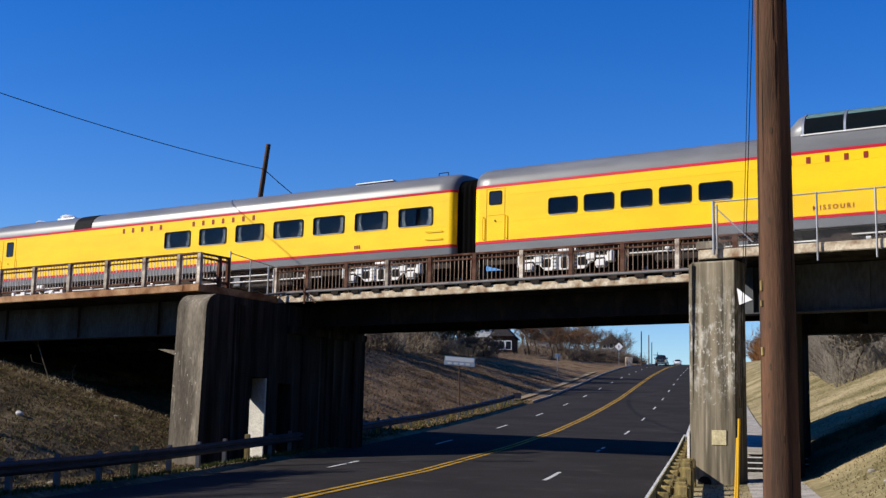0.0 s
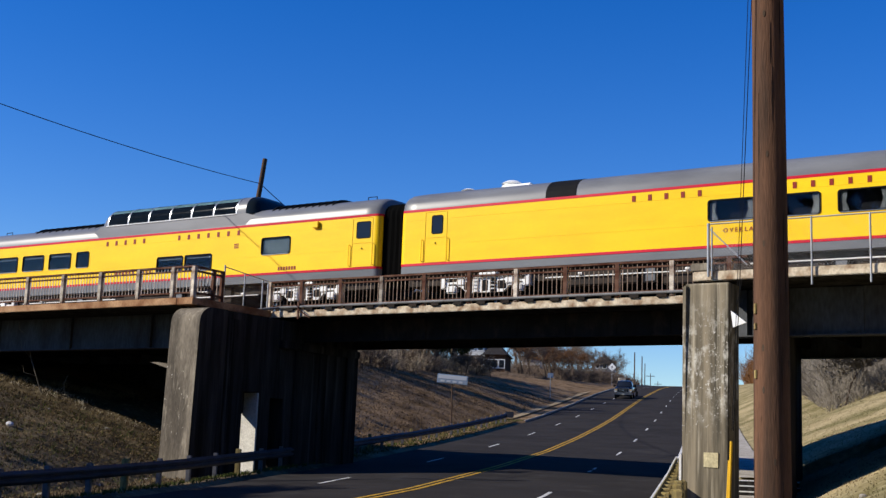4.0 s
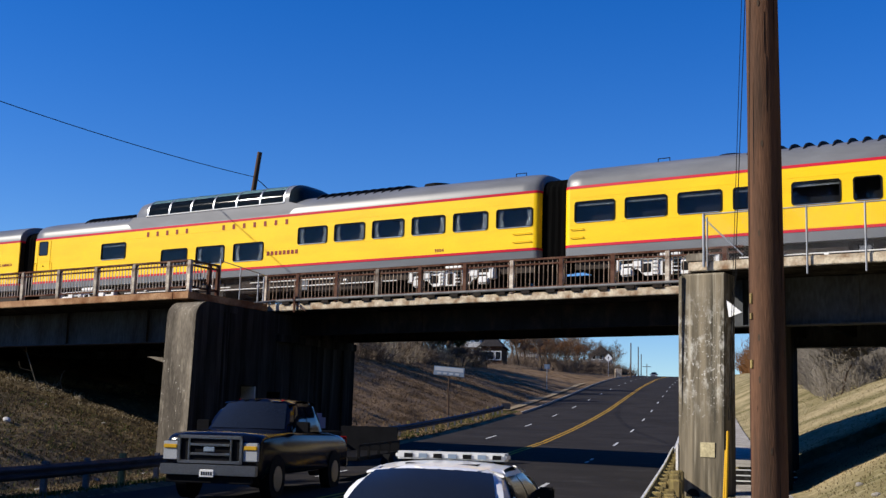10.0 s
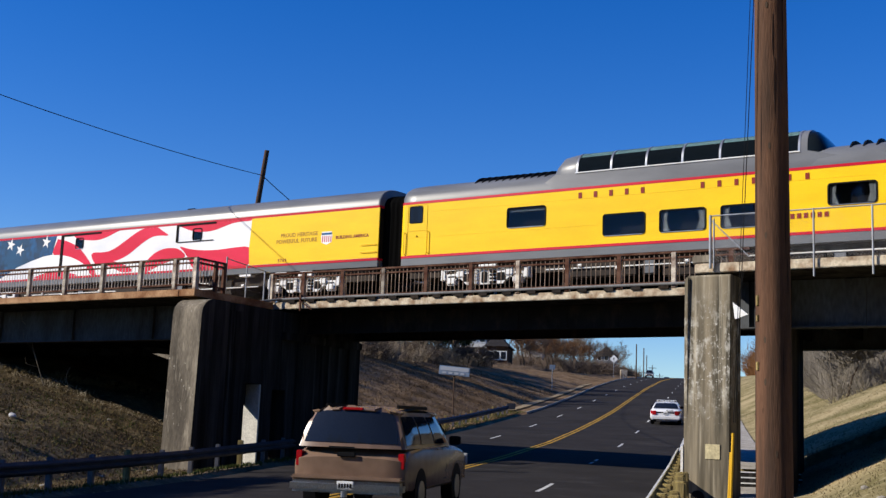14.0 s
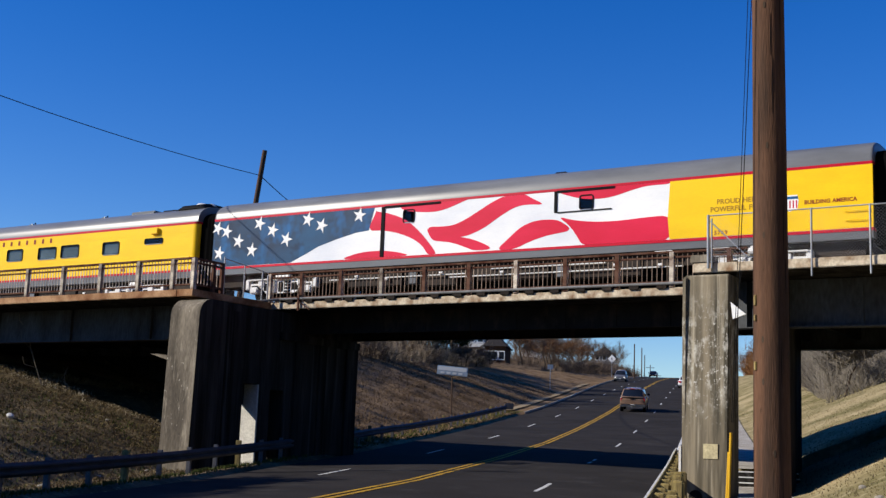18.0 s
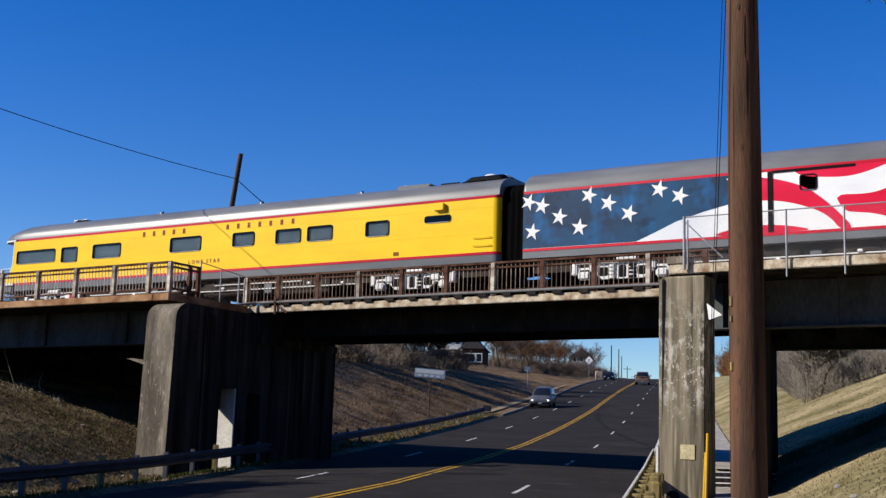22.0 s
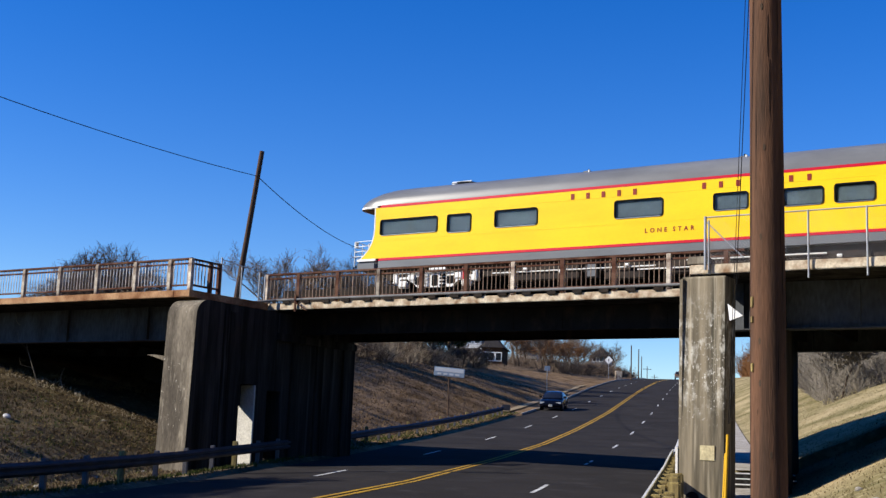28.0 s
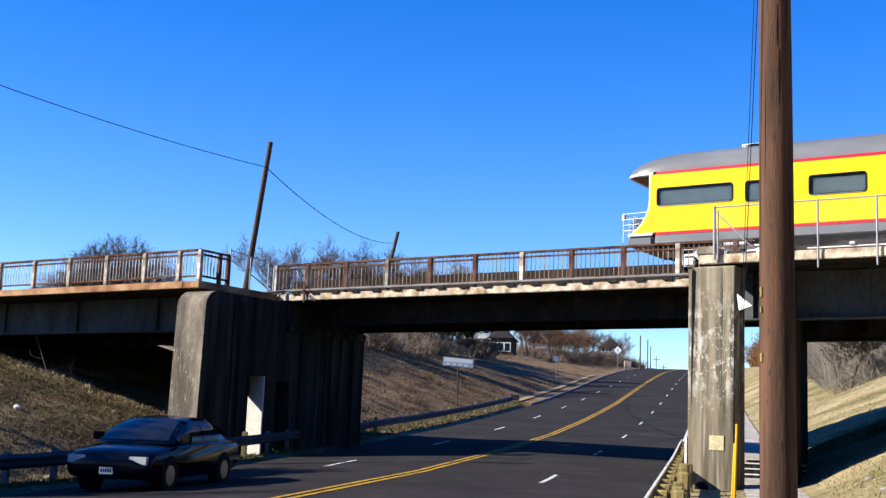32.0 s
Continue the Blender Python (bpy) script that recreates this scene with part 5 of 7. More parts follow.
tip = ((0.50, 0.67, 0.05), (0.56, 0.80, 0.17), (0.70, 0.90, 0.33), (0.95, 0.97, 0.50), (1.35, 0.995, 0.65), (1.9, 1.0, 0.74), (2.6, 1.0, 0.76), (LEN - 0.45, 1.0, 0.76))
part("roof", lofted(B(), [[(x, y * w, 3.34 + (z - 3.34) * h / 0.76) for y, z in rp] for x, w, h in tip]), ROOF, c5, "grey rounded roof over the rear platform", smooth=40)
# silver lip paints the gleam along the roof's lower edge
part("roof_lip", prism(B(), [(0.49, -1.0), (0.55, -1.2), (0.67, -1.36), (0.9, -1.47), (1.46, -1.508), (1.46, 1.508), (0.9, 1.47), (0.67, 1.36), (0.55, 1.2), (0.49, 1.0)], 3.265, 3.335, "z"), SILVER, c5, "overhanging roof lip with the gleam in its colour")
part("porch_ceiling", box(B(), 0.62, 1.45, -1.3, 1.3, 3.24, 3.264), paint("brown_ceiling", (0.16, 0.07, 0.035), 0.6), c5, "brown platform ceiling")
# end panels that flare out down to the platform
flare = [(1.38 - 0.58 * (1 - k / 10) ** 2.6, 1.43 + 1.15 * k / 10) for k in range(11)]
for y in (-HW, HW - 0.05):
    part("end_panel", prism(B(), flare + [(1.38, 3.255), (1.48, 3.255), (1.48, 1.43)], y, y + 0.05, "y"), YELLOW, c5, "yellow flared end panel")
    part("end_trim", prism(B(), [(x - 0.045, z) for x, z in flare] + [(1.335, 3.255), (1.378, 3.255)] + flare[::-1], y - 0.006, y + 0.056, "y"), SILVER, c5, "bright end beading")
part("platform", box(B(), 0.62, 1.46, -HW + 0.01, HW - 0.01, 1.02, 1.345, 0.06), GREY, c5, "grey rear platform")
part("platform_stripe", box(B(), 0.64, 1.46, -HW - 0.006, HW + 0.006, 1.35, 1.43), SILVER, c5)
part("rear_door", box(B(), 1.42, 1.46, -0.4, 0.4, 1.43, 3.2), GLASS, c5, "dark rear door")
for z in (1.56, 1.74, 1.92, 2.10):
    bm = B()
    for p, q in (((0.42, -1.35), (0.42, 1.35)), ((0.42, -1.35), (1.30 if z > 1.8 else 1.0, -1.45)), ((0.42, 1.35), (1.2, 1.45))):
        rod(bm, (*p, z), (*q, z), 0.013)
    part("platform_rail", bm, SILVER, c5, "bright platform rail")
for y in np.linspace(-1.35, 1.35, 7):
    part("platform_post", rod(B(), (0.42, y, 1.2), (0.42, y, 2.12), 0.014), SILVER, c5)
part("marker_lamp", box(B(), 0.34, 0.44, -1.3, -1.15, 1.9, 2.12, 0.02), WHITE, c5)
part("tail_board", box(B(), 0.36, 0.40, -0.5, 0.5, 1.6, 2.2, 0.02), WHITE, c5)
part("exhaust_box", box(B(), 22.97, 23.36, -HW - 0.14, -HW, 2.95, 3.2, 0.02), YELLOW, c5, "small yellow exhaust box")
part("roof_fan", rod(B(), (4.4, -0.2, 4.06), (4.4, -0.2, 4.15), 0.55, 0.5, sides=18), DARK, c5)
part("fan_guard", box(B(), 4.0, 4.8, -0.62, -0.56, 4.14, 4.18, 0.01), SILVER, c5, "bright fan guard")
vent(c5, 4.15, -0.6, 0.2, 0.16, SILVER)
for x in (9.35, 14.6, 19.3):
    part("roof_box", prism(B(), [(x - 0.2, 3.80), (x - 0.08, 4.02), (x + 0.12, 4.04), (x + 0.16, 3.80)], -0.95, -0.6, "y"), GREY, c5, "grey roof box with a bright edge")
    part("box_edge", box(B(), x + 0.1, x + 0.16, -0.98, -0.9, 3.84, 4.05, 0.01), SILVER, c5)
    part("horn", rod(B(), (x, -0.7, 4.0), (x, -0.7, 4.14), 0.04, 0.03), DARK, c5)
for x0, x1 in ((19.5, 20.4), (20.6, 21.2), (22.8, 23.5)):
    hatch(c5, x0, x1)
vent(c5, 21.0, -0.4, 0.26, 0.14, SILVER)
part("roof_cowl", lofted(B(), [[(23.7, y * 0.7, 3.98 + (z - 3.34) * 0.0) for y, z in rp], [(24.0, y * 0.7, 4.0 + (z - 3.34) * 0.36) for y, z in rp], [(25.1, y * 0.7, 4.0 + (z - 3.34) * 0.36) for y, z in rp], [(25.3, y * 0.7, 3.98) for y, z in rp]]), DARK, c5, smooth=40)
part("roof_unit", box(B(), 20.9, 22.3, -0.85, -0.1, 3.96, 4.14, 0.04), GREY, c5, "grey roof unit")
part("roof_unit", box(B(), 22.6, 23.4, -0.7, -0.1, 3.98, 4.12, 0.04), DARK, c5)
vent(c5, 24.45, -0.3, 0.36, 0.30, SILVER)
vent(c5, 25.0, -0.3, 0.30, 0.20, SILVER)
part("tail_sign", box(B(), 5.0, 5.2, -1.38, -1.30, 0.5, 0.95, 0.01), RED, c5, "red underfloor box")
grabs(c5, 24.5, 25.15)

CARS = [c0, c1, c2, c3, c4, c5]
diaphragm(c0, -0.27, 0.52)
for c in CARS[1:5]:
    diaphragm(c)

# ---- trees, brush, houses on the hill ----
def branch_mesh(name, seed, height, spread, levels, material, thick=0.02, droop=0.0, clump=None, twig=0.016):
    """Trunk and limbs that fork and taper; returns meshes (trunk, crown)."""
    rnd = random.Random(seed)
    tv, tf, cv, cf = [], [], [], []

    def seg(vs, fs, p, q, r0, r1, n):
        w = (q - p).normalized()
        a = w.orthogonal().normalized()
        b = w.cross(a)
        k = len(vs)
        for c, r in ((p, r0), (q, r1)):
            for i in range(n):
                g = 2 * math.pi * i / n
                vs.append(tuple(c + r * (math.cos(g) * a + math.sin(g) * b)))
        for i in range(n):
            j = (i + 1) % n
            fs.append((k + i, k + j, k + n + j, k + n + i))

    def grow(p, d, length, r, lev):
        bits = 3 if lev > 1 else 2
        for i in range(bits):
            d = (d + Vector((rnd.uniform(-1, 1), rnd.uniform(-1, 1), rnd.uniform(-0.5, 0.8) - droop)) * 0.22).normalized()
            q = p + d * length / bits
            r2 = max(twig, r * 0.9)
            seg(*((tv, tf, p, q, r, r2, 7) if lev == levels else (cv, cf, p, q, r, r2, 4 if lev > 2 else 3)))
            p, r = q, r2
            if lev > 0 and (lev < levels or i > 0):
                for _ in range(rnd.choice((1, 2, 2))):
                    a = Vector((rnd.uniform(-1, 1), rnd.uniform(-1, 1), rnd.uniform(-0.1, 0.7))).normalized()
                    grow(p, (d * 0.55 + a * spread).normalized(), length * rnd.uniform(0.5, 0.72), max(twig, r * 0.62), lev - 1)
        if clump and lev <= 1:
            for _ in range(clump):
                c = p + Vector((rnd.gauss(0, 1), rnd.gauss(0, 1), rnd.gauss(0, 1))) * length * 0.4
                a, b = Vector((rnd.uniform(-1, 1), rnd.uniform(-1, 1), rnd.uniform(-1, 1))).normalized(), Vector((rnd.uniform(-1, 1), rnd.uniform(-1, 1), rnd.uniform(-1, 1))).normalized()
                h = rnd.uniform(0.12, 0.26)
                k = len(lv)
                lv.extend([tuple(c), tuple(c + a * h), tuple(c + (a + b) * h * 0.6)])
                lf.append((k, k + 1, k + 2))

    lv, lf = [], []
    grow(Vector((0, 0, 0)), Vector((rnd.uniform(-0.08, 0.08), rnd.uniform(-0.08, 0.08), 1)), height * 0.42, height * thick, levels)
    out = []
    for nm, v, f, m in ((name + "_trunk", tv, tf, BARK), (name + "_crown", cv, cf, material), (name + "_leaves", lv, lf, clump and material)):
        me = bpy.data.meshes.new(nm)
        me.from_pydata(v, [], f)
        if m:
            me.materials.append(m)
        out.append(me)
    return out


def tree_kind(seed, height, spread, levels, material, leaf=None, clump=None, thick=0.02, droop=0.0, twig=0.016):
    a, b, c = branch_mesh("tree", seed, height, spread, levels, material, thick, droop, clump, twig)
    if leaf:
        c.materials.clear()
        c.materials.append(leaf)
    return a, b, (c if clump else None)


BARE = [tree_kind(s, 9.0, 0.75, 5, TWIG, thick=0.016, twig=0.009) for s in (3, 7, 12)]
BROWN = [tree_kind(s, 8.0, 0.8, 4, TWIG, LEAF_DRY, 4) for s in (21, 25)]


def round_head(seed, h, w):
    """A trunk that splits low into many limbs, with a dense dome of fine twigs."""
    rnd = random.Random(seed)
    tv, tf, cv, cf = [], [], [], []

    def seg(vs, fs, p, q, r0, r1, n):
        d = (q - p).normalized()
        a = d.orthogonal().normalized()
        b = d.cross(a)
        k = len(vs)
        for c, r in ((p, r0), (q, r1)):
            vs.extend(tuple(c + r * (math.cos(2 * math.pi * i / n) * a + math.sin(2 * math.pi * i / n) * b)) for i in range(n))
        fs.extend((k + i, k + (i + 1) % n, k + n + (i + 1) % n, k + n + i) for i in range(n))

    fork = Vector((0, 0, 0.16 * h))
    seg(tv, tf, Vector((0, 0, 0)), fork, 0.03 * h, 0.024 * h, 8)
    for _ in range(190):
        g, e = rnd.uniform(0, 2 * math.pi), rnd.uniform(0.0, 1.0)
        flat = math.sqrt(max(0.0, 1 - e * e)) * w / 2 * rnd.uniform(0.7, 1.02)
        tip = Vector((math.cos(g) * flat, math.sin(g) * flat, 0.42 * h + 0.52 * h * e * rnd.uniform(0.8, 1.02)))
        knee = fork.lerp(tip, 0.5) + Vector((rnd.gauss(0, 0.03) * w, rnd.gauss(0, 0.03) * w, 0.05 * h))
        p = fork
        for i in range(1, 7):
            f = i / 6
            q = fork.lerp(knee, f).lerp(knee.lerp(tip, f), f) + Vector((rnd.gauss(0, 0.06), rnd.gauss(0, 0.06), rnd.gauss(0, 0.06)))
            d = (q - p).normalized()
            seg(cv, cf, p, q, 0.05 * (1 - f) + 0.018, 0.05 * (0.86 - f * 0.86) + 0.016, 4)
            if i > 2:
                for _ in range(6):
                    t1 = q + (d * 0.6 + Vector((rnd.gauss(0, 0.6), rnd.gauss(0, 0.6), rnd.gauss(0.15, 0.5)))).normalized() * rnd.uniform(0.06, 0.12) * h
                    seg(cv, cf, q, t1, 0.017, 0.012, 3)
                    for _ in range(3):
                        t0 = q.lerp(t1, rnd.uniform(0.4, 1.0))
                        seg(cv, cf, t0, t0 + ((t1 - q).normalized() * 0.7 + Vector((rnd.gauss(0, 0.5), rnd.gauss(0, 0.5), rnd.gauss(0.1, 0.4)))).normalized() * rnd.uniform(0.03, 0.07) * h, 0.012, 0.008, 3)
            p = q
    out = []
    for nm, v, f, m in (("trunk", tv, tf, BARK), ("crown", cv, cf, TWIG)):
        me = bpy.data.meshes.new(nm)
        me.from_pydata(v, [], f)
        me.materials.append(m)
        out.append(me)
    return out[0], out[1], None


ROUND = round_head(63, 8.6, 9.6)
SHRUB = [tree_kind(s, 3.0, 1.25, 4, TWIG, thick=0.012) for s in (41, 44, 47)]


def plant(kind, m, label, category="tree", name="tree", group="", leaf_label=""):
    t = thing(name, label, category, m, group)
    part("trunk", kind[0], None, t, "grey-brown trunk")
    part("crown", kind[1], None, t, "bare twigs")
    if kind[2]:
        part("foliage", kind[2], None, t, leaf_label)
    return t


def stand(p, size=1.0, turn=0.0):
    return Matrix.Translation(p) @ pose(0, 0, 0, 0, 0, turn) @ Matrix.Scale(size, 4)


rt = random.Random(5)
BRUSH_LINE = [(20, 22.5), (130, 22.0), (200, 18.5), (300, 14.0)]
GREYSHRUB = [tree_kind(s, 3.0, 1.3, 5, GREYTWIG, thick=0.012) for s in (51, 54)]
CEDAR = [tree_kind(s, 5.0, 0.9, 4, TWIG, LEAF, 26) for s in (35, 38)]


def oak(i, s, l, sc):
    plant(BROWN[i % 2], stand(earth(s, l, -0.1), sc, rt.uniform(0, 360)), "oak with dead brown leaves on the bank", group="roadside trees", leaf_label="dead brown leaves")


def bare_tree(i, s, l, sc):
    plant(BARE[i % 3], stand(earth(s, l, -0.1), sc, rt.uniform(0, 360)), "bare winter tree on the bank", group="roadside trees")


def cedar(i, s, l, sc):
    plant(CEDAR[i % 2], stand(earth(s, l, -0.1), sc, rt.uniform(0, 360)), "dark evergreen tree on the bank", group="roadside trees", leaf_label="dark evergreen leaves")


# wood along the top of the bank beyond the bridge
for i in range(19):
    s = 58 + i * 3.0 + rt.uniform(-1.5, 1.5)
    bare_tree(i, s, ramp(BRUSH_LINE, s) + rt.uniform(1.5, 9), rt.uniform(0.85, 1.1) + (s - 58) / 120)
for i in range(11):
    s = 83 + i * 2.7
    cedar(i, s, 24.6 + rt.uniform(-0.5, 3.0), rt.uniform(1.0, 1.35))
for i in range(15):
    s = 162 + i * 3.9 + rt.uniform(-1, 1)
    (oak if i % 3 else bare_tree)(i, s, ramp(BRUSH_LINE, s) + 1.0 + rt.uniform(0, 6), rt.uniform(0.75, 1.1))
for i in range(12):
    s = 228 + i * 6.0 + rt.uniform(-2, 2)
    bare_tree(i, s, ramp(BRUSH_LINE, s) + rt.uniform(4, 9), rt.uniform(0.9, 1.3))
for i, (s, l) in enumerate(((176, 28), (182, 31), (188, 29), (196, 32), (205, 28), (214, 30), (168, 34), (160, 37))):
    bare_tree(i, s, l, 1.15)
for i in range(84):
    s = 26 + i * 2.9 + rt.uniform(-1, 1)
    if 116 < s < 172:
        continue
    plant(SHRUB[i % 3], stand(earth(s, ramp(BRUSH_LINE, s) + rt.uniform(-1.0, 3), -0.2), rt.uniform(0.7, 1.3), rt.uniform(0, 360)), "leafless brush on the bank", "shrub", "shrub", "bank brush")


def thicket(name, n, s0, s1, line, depth, height, material, label, seed, r=0.016):
    """Arching stems with side twigs, crowded along a line."""
    rnd = random.Random(seed)
    vs, fs = [], []

    def stem(p, q, a, b):
        w = (q - p).normalized()
        e = w.orthogonal().normalized()
        f = w.cross(e)
        k = len(vs)
        for c, rr in ((p, a), (q, b)):
            for g in (0.0, 2.094, 4.189):
                vs.append(tuple(c + rr * (math.cos(g) * e + math.sin(g) * f)))
        for i in range(3):
            j = (i + 1) % 3
            fs.append((k + i, k + j, k + 3 + j, k + 3 + i))

    for _ in range(n):
        s = rnd.uniform(s0, s1)
        p = earth(s, line(s) + depth * rnd.random() ** 1.3, -0.05)
        h = height * rnd.uniform(0.45, 1.15) * (0.7 + 0.6 * noise.noise((s * 0.25, p.x * 0.2, 3.0)))
        d = Vector((rnd.gauss(0, 0.6), rnd.gauss(0, 0.6), 1)).normalized()
        rr = r * rnd.uniform(0.8, 1.7) * (1 + s / 260)
        for k in range(3):
            q = p + d * h / 3
            stem(p, q, rr, rr * 0.75)
            for _ in range(2):
                e = (d * 0.5 + Vector((rnd.uniform(-1, 1), rnd.uniform(-1, 1), rnd.uniform(-0.2, 0.8)))).normalized()
                stem(q, q + e * h * rnd.uniform(0.15, 0.4), rr * 0.6, rr * 0.4)
            p, rr = q, rr * 0.75
            d = (d + Vector((rnd.gauss(0, 0.28), rnd.gauss(0, 0.28), rnd.uniform(-0.3, 0.1)))).normalized()
    me = bpy.data.meshes.new(name)
    me.from_pydata(vs, [], fs)
    me.materials.append(material)
    return tagged(part(name, me, material), label, "brush", kind="stuff")


def brush_line(s):
    return ramp(BRUSH_LINE, s)


thicket("brush", 6500, 24, 116, brush_line, 9.0, 2.7, BRUSH, "tan leafless brush crowding the top of the bank", 71)
thicket("brush", 2600, 172, 300, brush_line, 6.0, 3.6, TWIG, "brown leafless brush along the hill", 72, 0.02)
thicket("brush", 1300, 172, 235, lambda s: 26.5, 7.0, 4.6, TWIG, "brown leafless brush behind the houses", 76, 0.02)
thicket("brush", 900, 116, 172, brush_line, 4.0, 0.8, TWIG, "low brown brush before the houses", 75, 0.016)
thicket("brush", 5200, 34, 100, lambda s: -10.2 - 0.03 * (s - 34), -6.0, 3.4, GREYTWIG, "grey fuzzy brush on the grass bank", 73, 0.014)
thicket("brush", 1400, 100, 230, lambda s: -11.5, -6.0, 5.0, LEAF_DRY, "russet brush along the hill", 74, 0.022)
# round-headed trees far behind the wide span
for x, y, z, sc in ((-26.9, 100.0, 7.75, 1.08), (-31.4, 102.5, 7.6, 0.82)):
    plant(ROUND, stand((x, y, z), sc, x * 37 % 360), "bare round-headed winter tree behind the bridge", group="trees behind the bridge")
plant(BARE[1], stand((-13.5, 103.0, 8.2), 1.25, 40), "bare winter tree behind the bridge", group="trees behind the bridge")
# brush on the right-hand bank
for i in range(18):
    s = 36 + i * 3.4 + rt.uniform(-1.5, 1.5)
    plant(GREYSHRUB[i % 2], stand(earth(s, -10.8 - rt.uniform(0, 4.5) - 0.03 * (s - 36), -0.1), rt.uniform(0.9, 1.5), rt.uniform(0, 360)), "grey leafless shrub on the grass bank", "shrub", "shrub", "bank brush")
for i, s in enumerate((110, 124, 138, 150, 163, 178, 195, 215)):
    oak(i, s, -11.5 - rt.uniform(0, 4), 0.8)
pf = thing("rail_fence", "pale timber rail fence on the bank", "fence")
for k in range(8):
    part("post", box(B(), -0.07, 0.07, -0.07, 0.07, -0.3, 1.15), KERB, pf, m=Matrix.Translation(earth(92 + 3 * k, -12.8)))
for z in (0.55, 1.0):
    for k in range(7):
        part("rail", rod(B(), earth(92 + 3 * k, -12.8, z), earth(95 + 3 * k, -12.8, z), 0.055, sides=6), KERB, pf)
# weeds under the near span
for i, (s, l, sc) in enumerate(((28, 14.5, 0.5), (31, 16.0, 0.6), (26, 17.5, 0.55))):
    plant(SHRUB[i % 3], stand(earth(s, l, -0.05), sc, i * 77), "dead weed stalks on the slope", "shrub", "shrub", "bank brush")

# thin saplings by the edge of the shade
rs = random.Random(31)
for s, l, h, lean in ((11.1, 20.95, 3.9, ((-0.35, 1), (-0.42, 1), (-0.2, 1), (0.15, 1), (0.75, 1))), (12.0, 20.5, 0.9, ((0.1, 1), (-0.3, 1), (-0.1, 1), (0.3, 1), (0.5, 1)))):
    t = thing("sapling", "thin bare sapling with a few curled twigs", "sapling", None, "saplings")
    p = earth(s, l, -0.1)
    for k, (dx, dz) in enumerate(lean):
        q = p + Vector((dx, rs.uniform(-0.1, 0.1), dz)).normalized() * h / 5
        part("stem", rod(B(), p, q, 0.026 - 0.003 * k, 0.023 - 0.003 * k, sides=6), GREYTWIG, t)
        if k < 4:
            e = Vector((rs.choice((-1, 1)) * rs.uniform(0.5, 1), rs.uniform(-0.4, 0.4), rs.uniform(0.2, 0.8))).normalized()
            r = q + e * h * 0.12
            part("twig", rod(B(), q, r, 0.012, 0.008, sides=5), GREYTWIG, t)
            part("twig", rod(B(), r, r + Vector((e.x * 0.2, e.y, 0.9)) * h * 0.08, 0.008, 0.005, sides=5), GREYTWIG, t)
        p = q


def scatter(name, n, region, size, material, label, seed, blades=4, lean=0.6):
    """Dry grass tufts of a few blades each."""
    rnd = random.Random(seed)
    vs, fs = [], []
    for _ in range(n):
        s, l = rnd.uniform(*region[0]), rnd.uniform(*region[1])
        c = earth(s, l)
        for _ in range(blades):
            h = size * rnd.uniform(0.5, 1.3)
            a = rnd.uniform(0, 2 * math.pi)
            w = size * rnd.uniform(0.10, 0.2)
            d = Vector((math.cos(a), math.sin(a), 0))
            e = Vector((-d.y, d.x, 0)) * w
            k = len(vs)
            vs += [tuple(c - e), tuple(c + e), tuple(c + d * h * rnd.uniform(0.2, lean + 0.5) + Vector((0, 0, h)))]
            fs.append((k, k + 1, k + 2))
    me = bpy.data.meshes.new(name)
    me.from_pydata(vs, [], fs)
    me.materials.append(material)
    return tagged(part(name, me, material), label, "dry grass", kind="stuff")


STRAW = mat("straw_blades", (0.22, 0.17, 0.085), 0.9, spot=(0.08, 0.055, 0.028), scale=0.8, amount=0.9)
LITTER = mat("leaf_litter", (0.14, 0.095, 0.055), 0.9, spot=(0.06, 0.04, 0.025), scale=0.7, amount=0.9)
VERGE = mat("verge_grass", (0.06, 0.085, 0.02), 0.9, spot=(0.12, 0.10, 0.04), scale=0.8, amount=0.9)
scatter("verge_grass", 3500, ((-14, 10), (12.5, 22)), 0.09, VERGE, "green winter grass among the litter of the slope", 7)
scatter("dry_grass", 9000, ((-14, 12), (11.5, 24)), 0.09, STRAW, "straw-coloured dead grass on the slope", 1)
scatter("leaf_litter", 15000, ((-14, 12), (11.5, 24)), 0.08, LITTER, "brown fallen leaves on the slope", 2, 2, 1.5)
scatter("leaf_litter", 9000, ((18, 95), (11.5, 23)), 0.13, LITTER, "brown fallen leaves on the bank beyond the bridge", 8, 2, 1.2)
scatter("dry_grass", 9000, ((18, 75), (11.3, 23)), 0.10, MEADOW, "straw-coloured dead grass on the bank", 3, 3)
scatter("verge_grass", 3500, ((-14, 60), (9.45, 11.3)), 0.10, VERGE, "green winter grass under the guard rail", 4)
scatter("dry_grass", 14000, ((-22, 60), (-17, -6.4)), 0.05, GRASS_DRY, "straw-coloured dead grass on the right bank", 5)
scatter("leaf_litter", 2500, ((-22, 3), (-9, -3.7)), 0.05, LITTER, "leaf litter beside the footpath", 6, 2, 1.5)
STONE = mat("pale_limestone", (0.34, 0.31, 0.26), 0.9, grain=12, bump=0.02)
for i in range(26):
    s, l = (rt.uniform(-12, 10), rt.uniform(12, 21)) if i < 12 else (rt.uniform(-20, -2), rt.uniform(-10.5, -6.6))
    bm = B()
    bmesh.ops.create_icosphere(bm, subdivisions=2, radius=rt.uniform(0.04, 0.11))
    for v in bm.verts:
        v.co *= 1 + 0.45 * noise.noise(v.co * 9 + Vector((i, 0, 0)))
        v.co.z *= 0.6
    solid("stone", bm, STONE, "pale rough limestone lying on the slope", "stone", Matrix.Translation(earth(s, l, 0.02)), "stones")

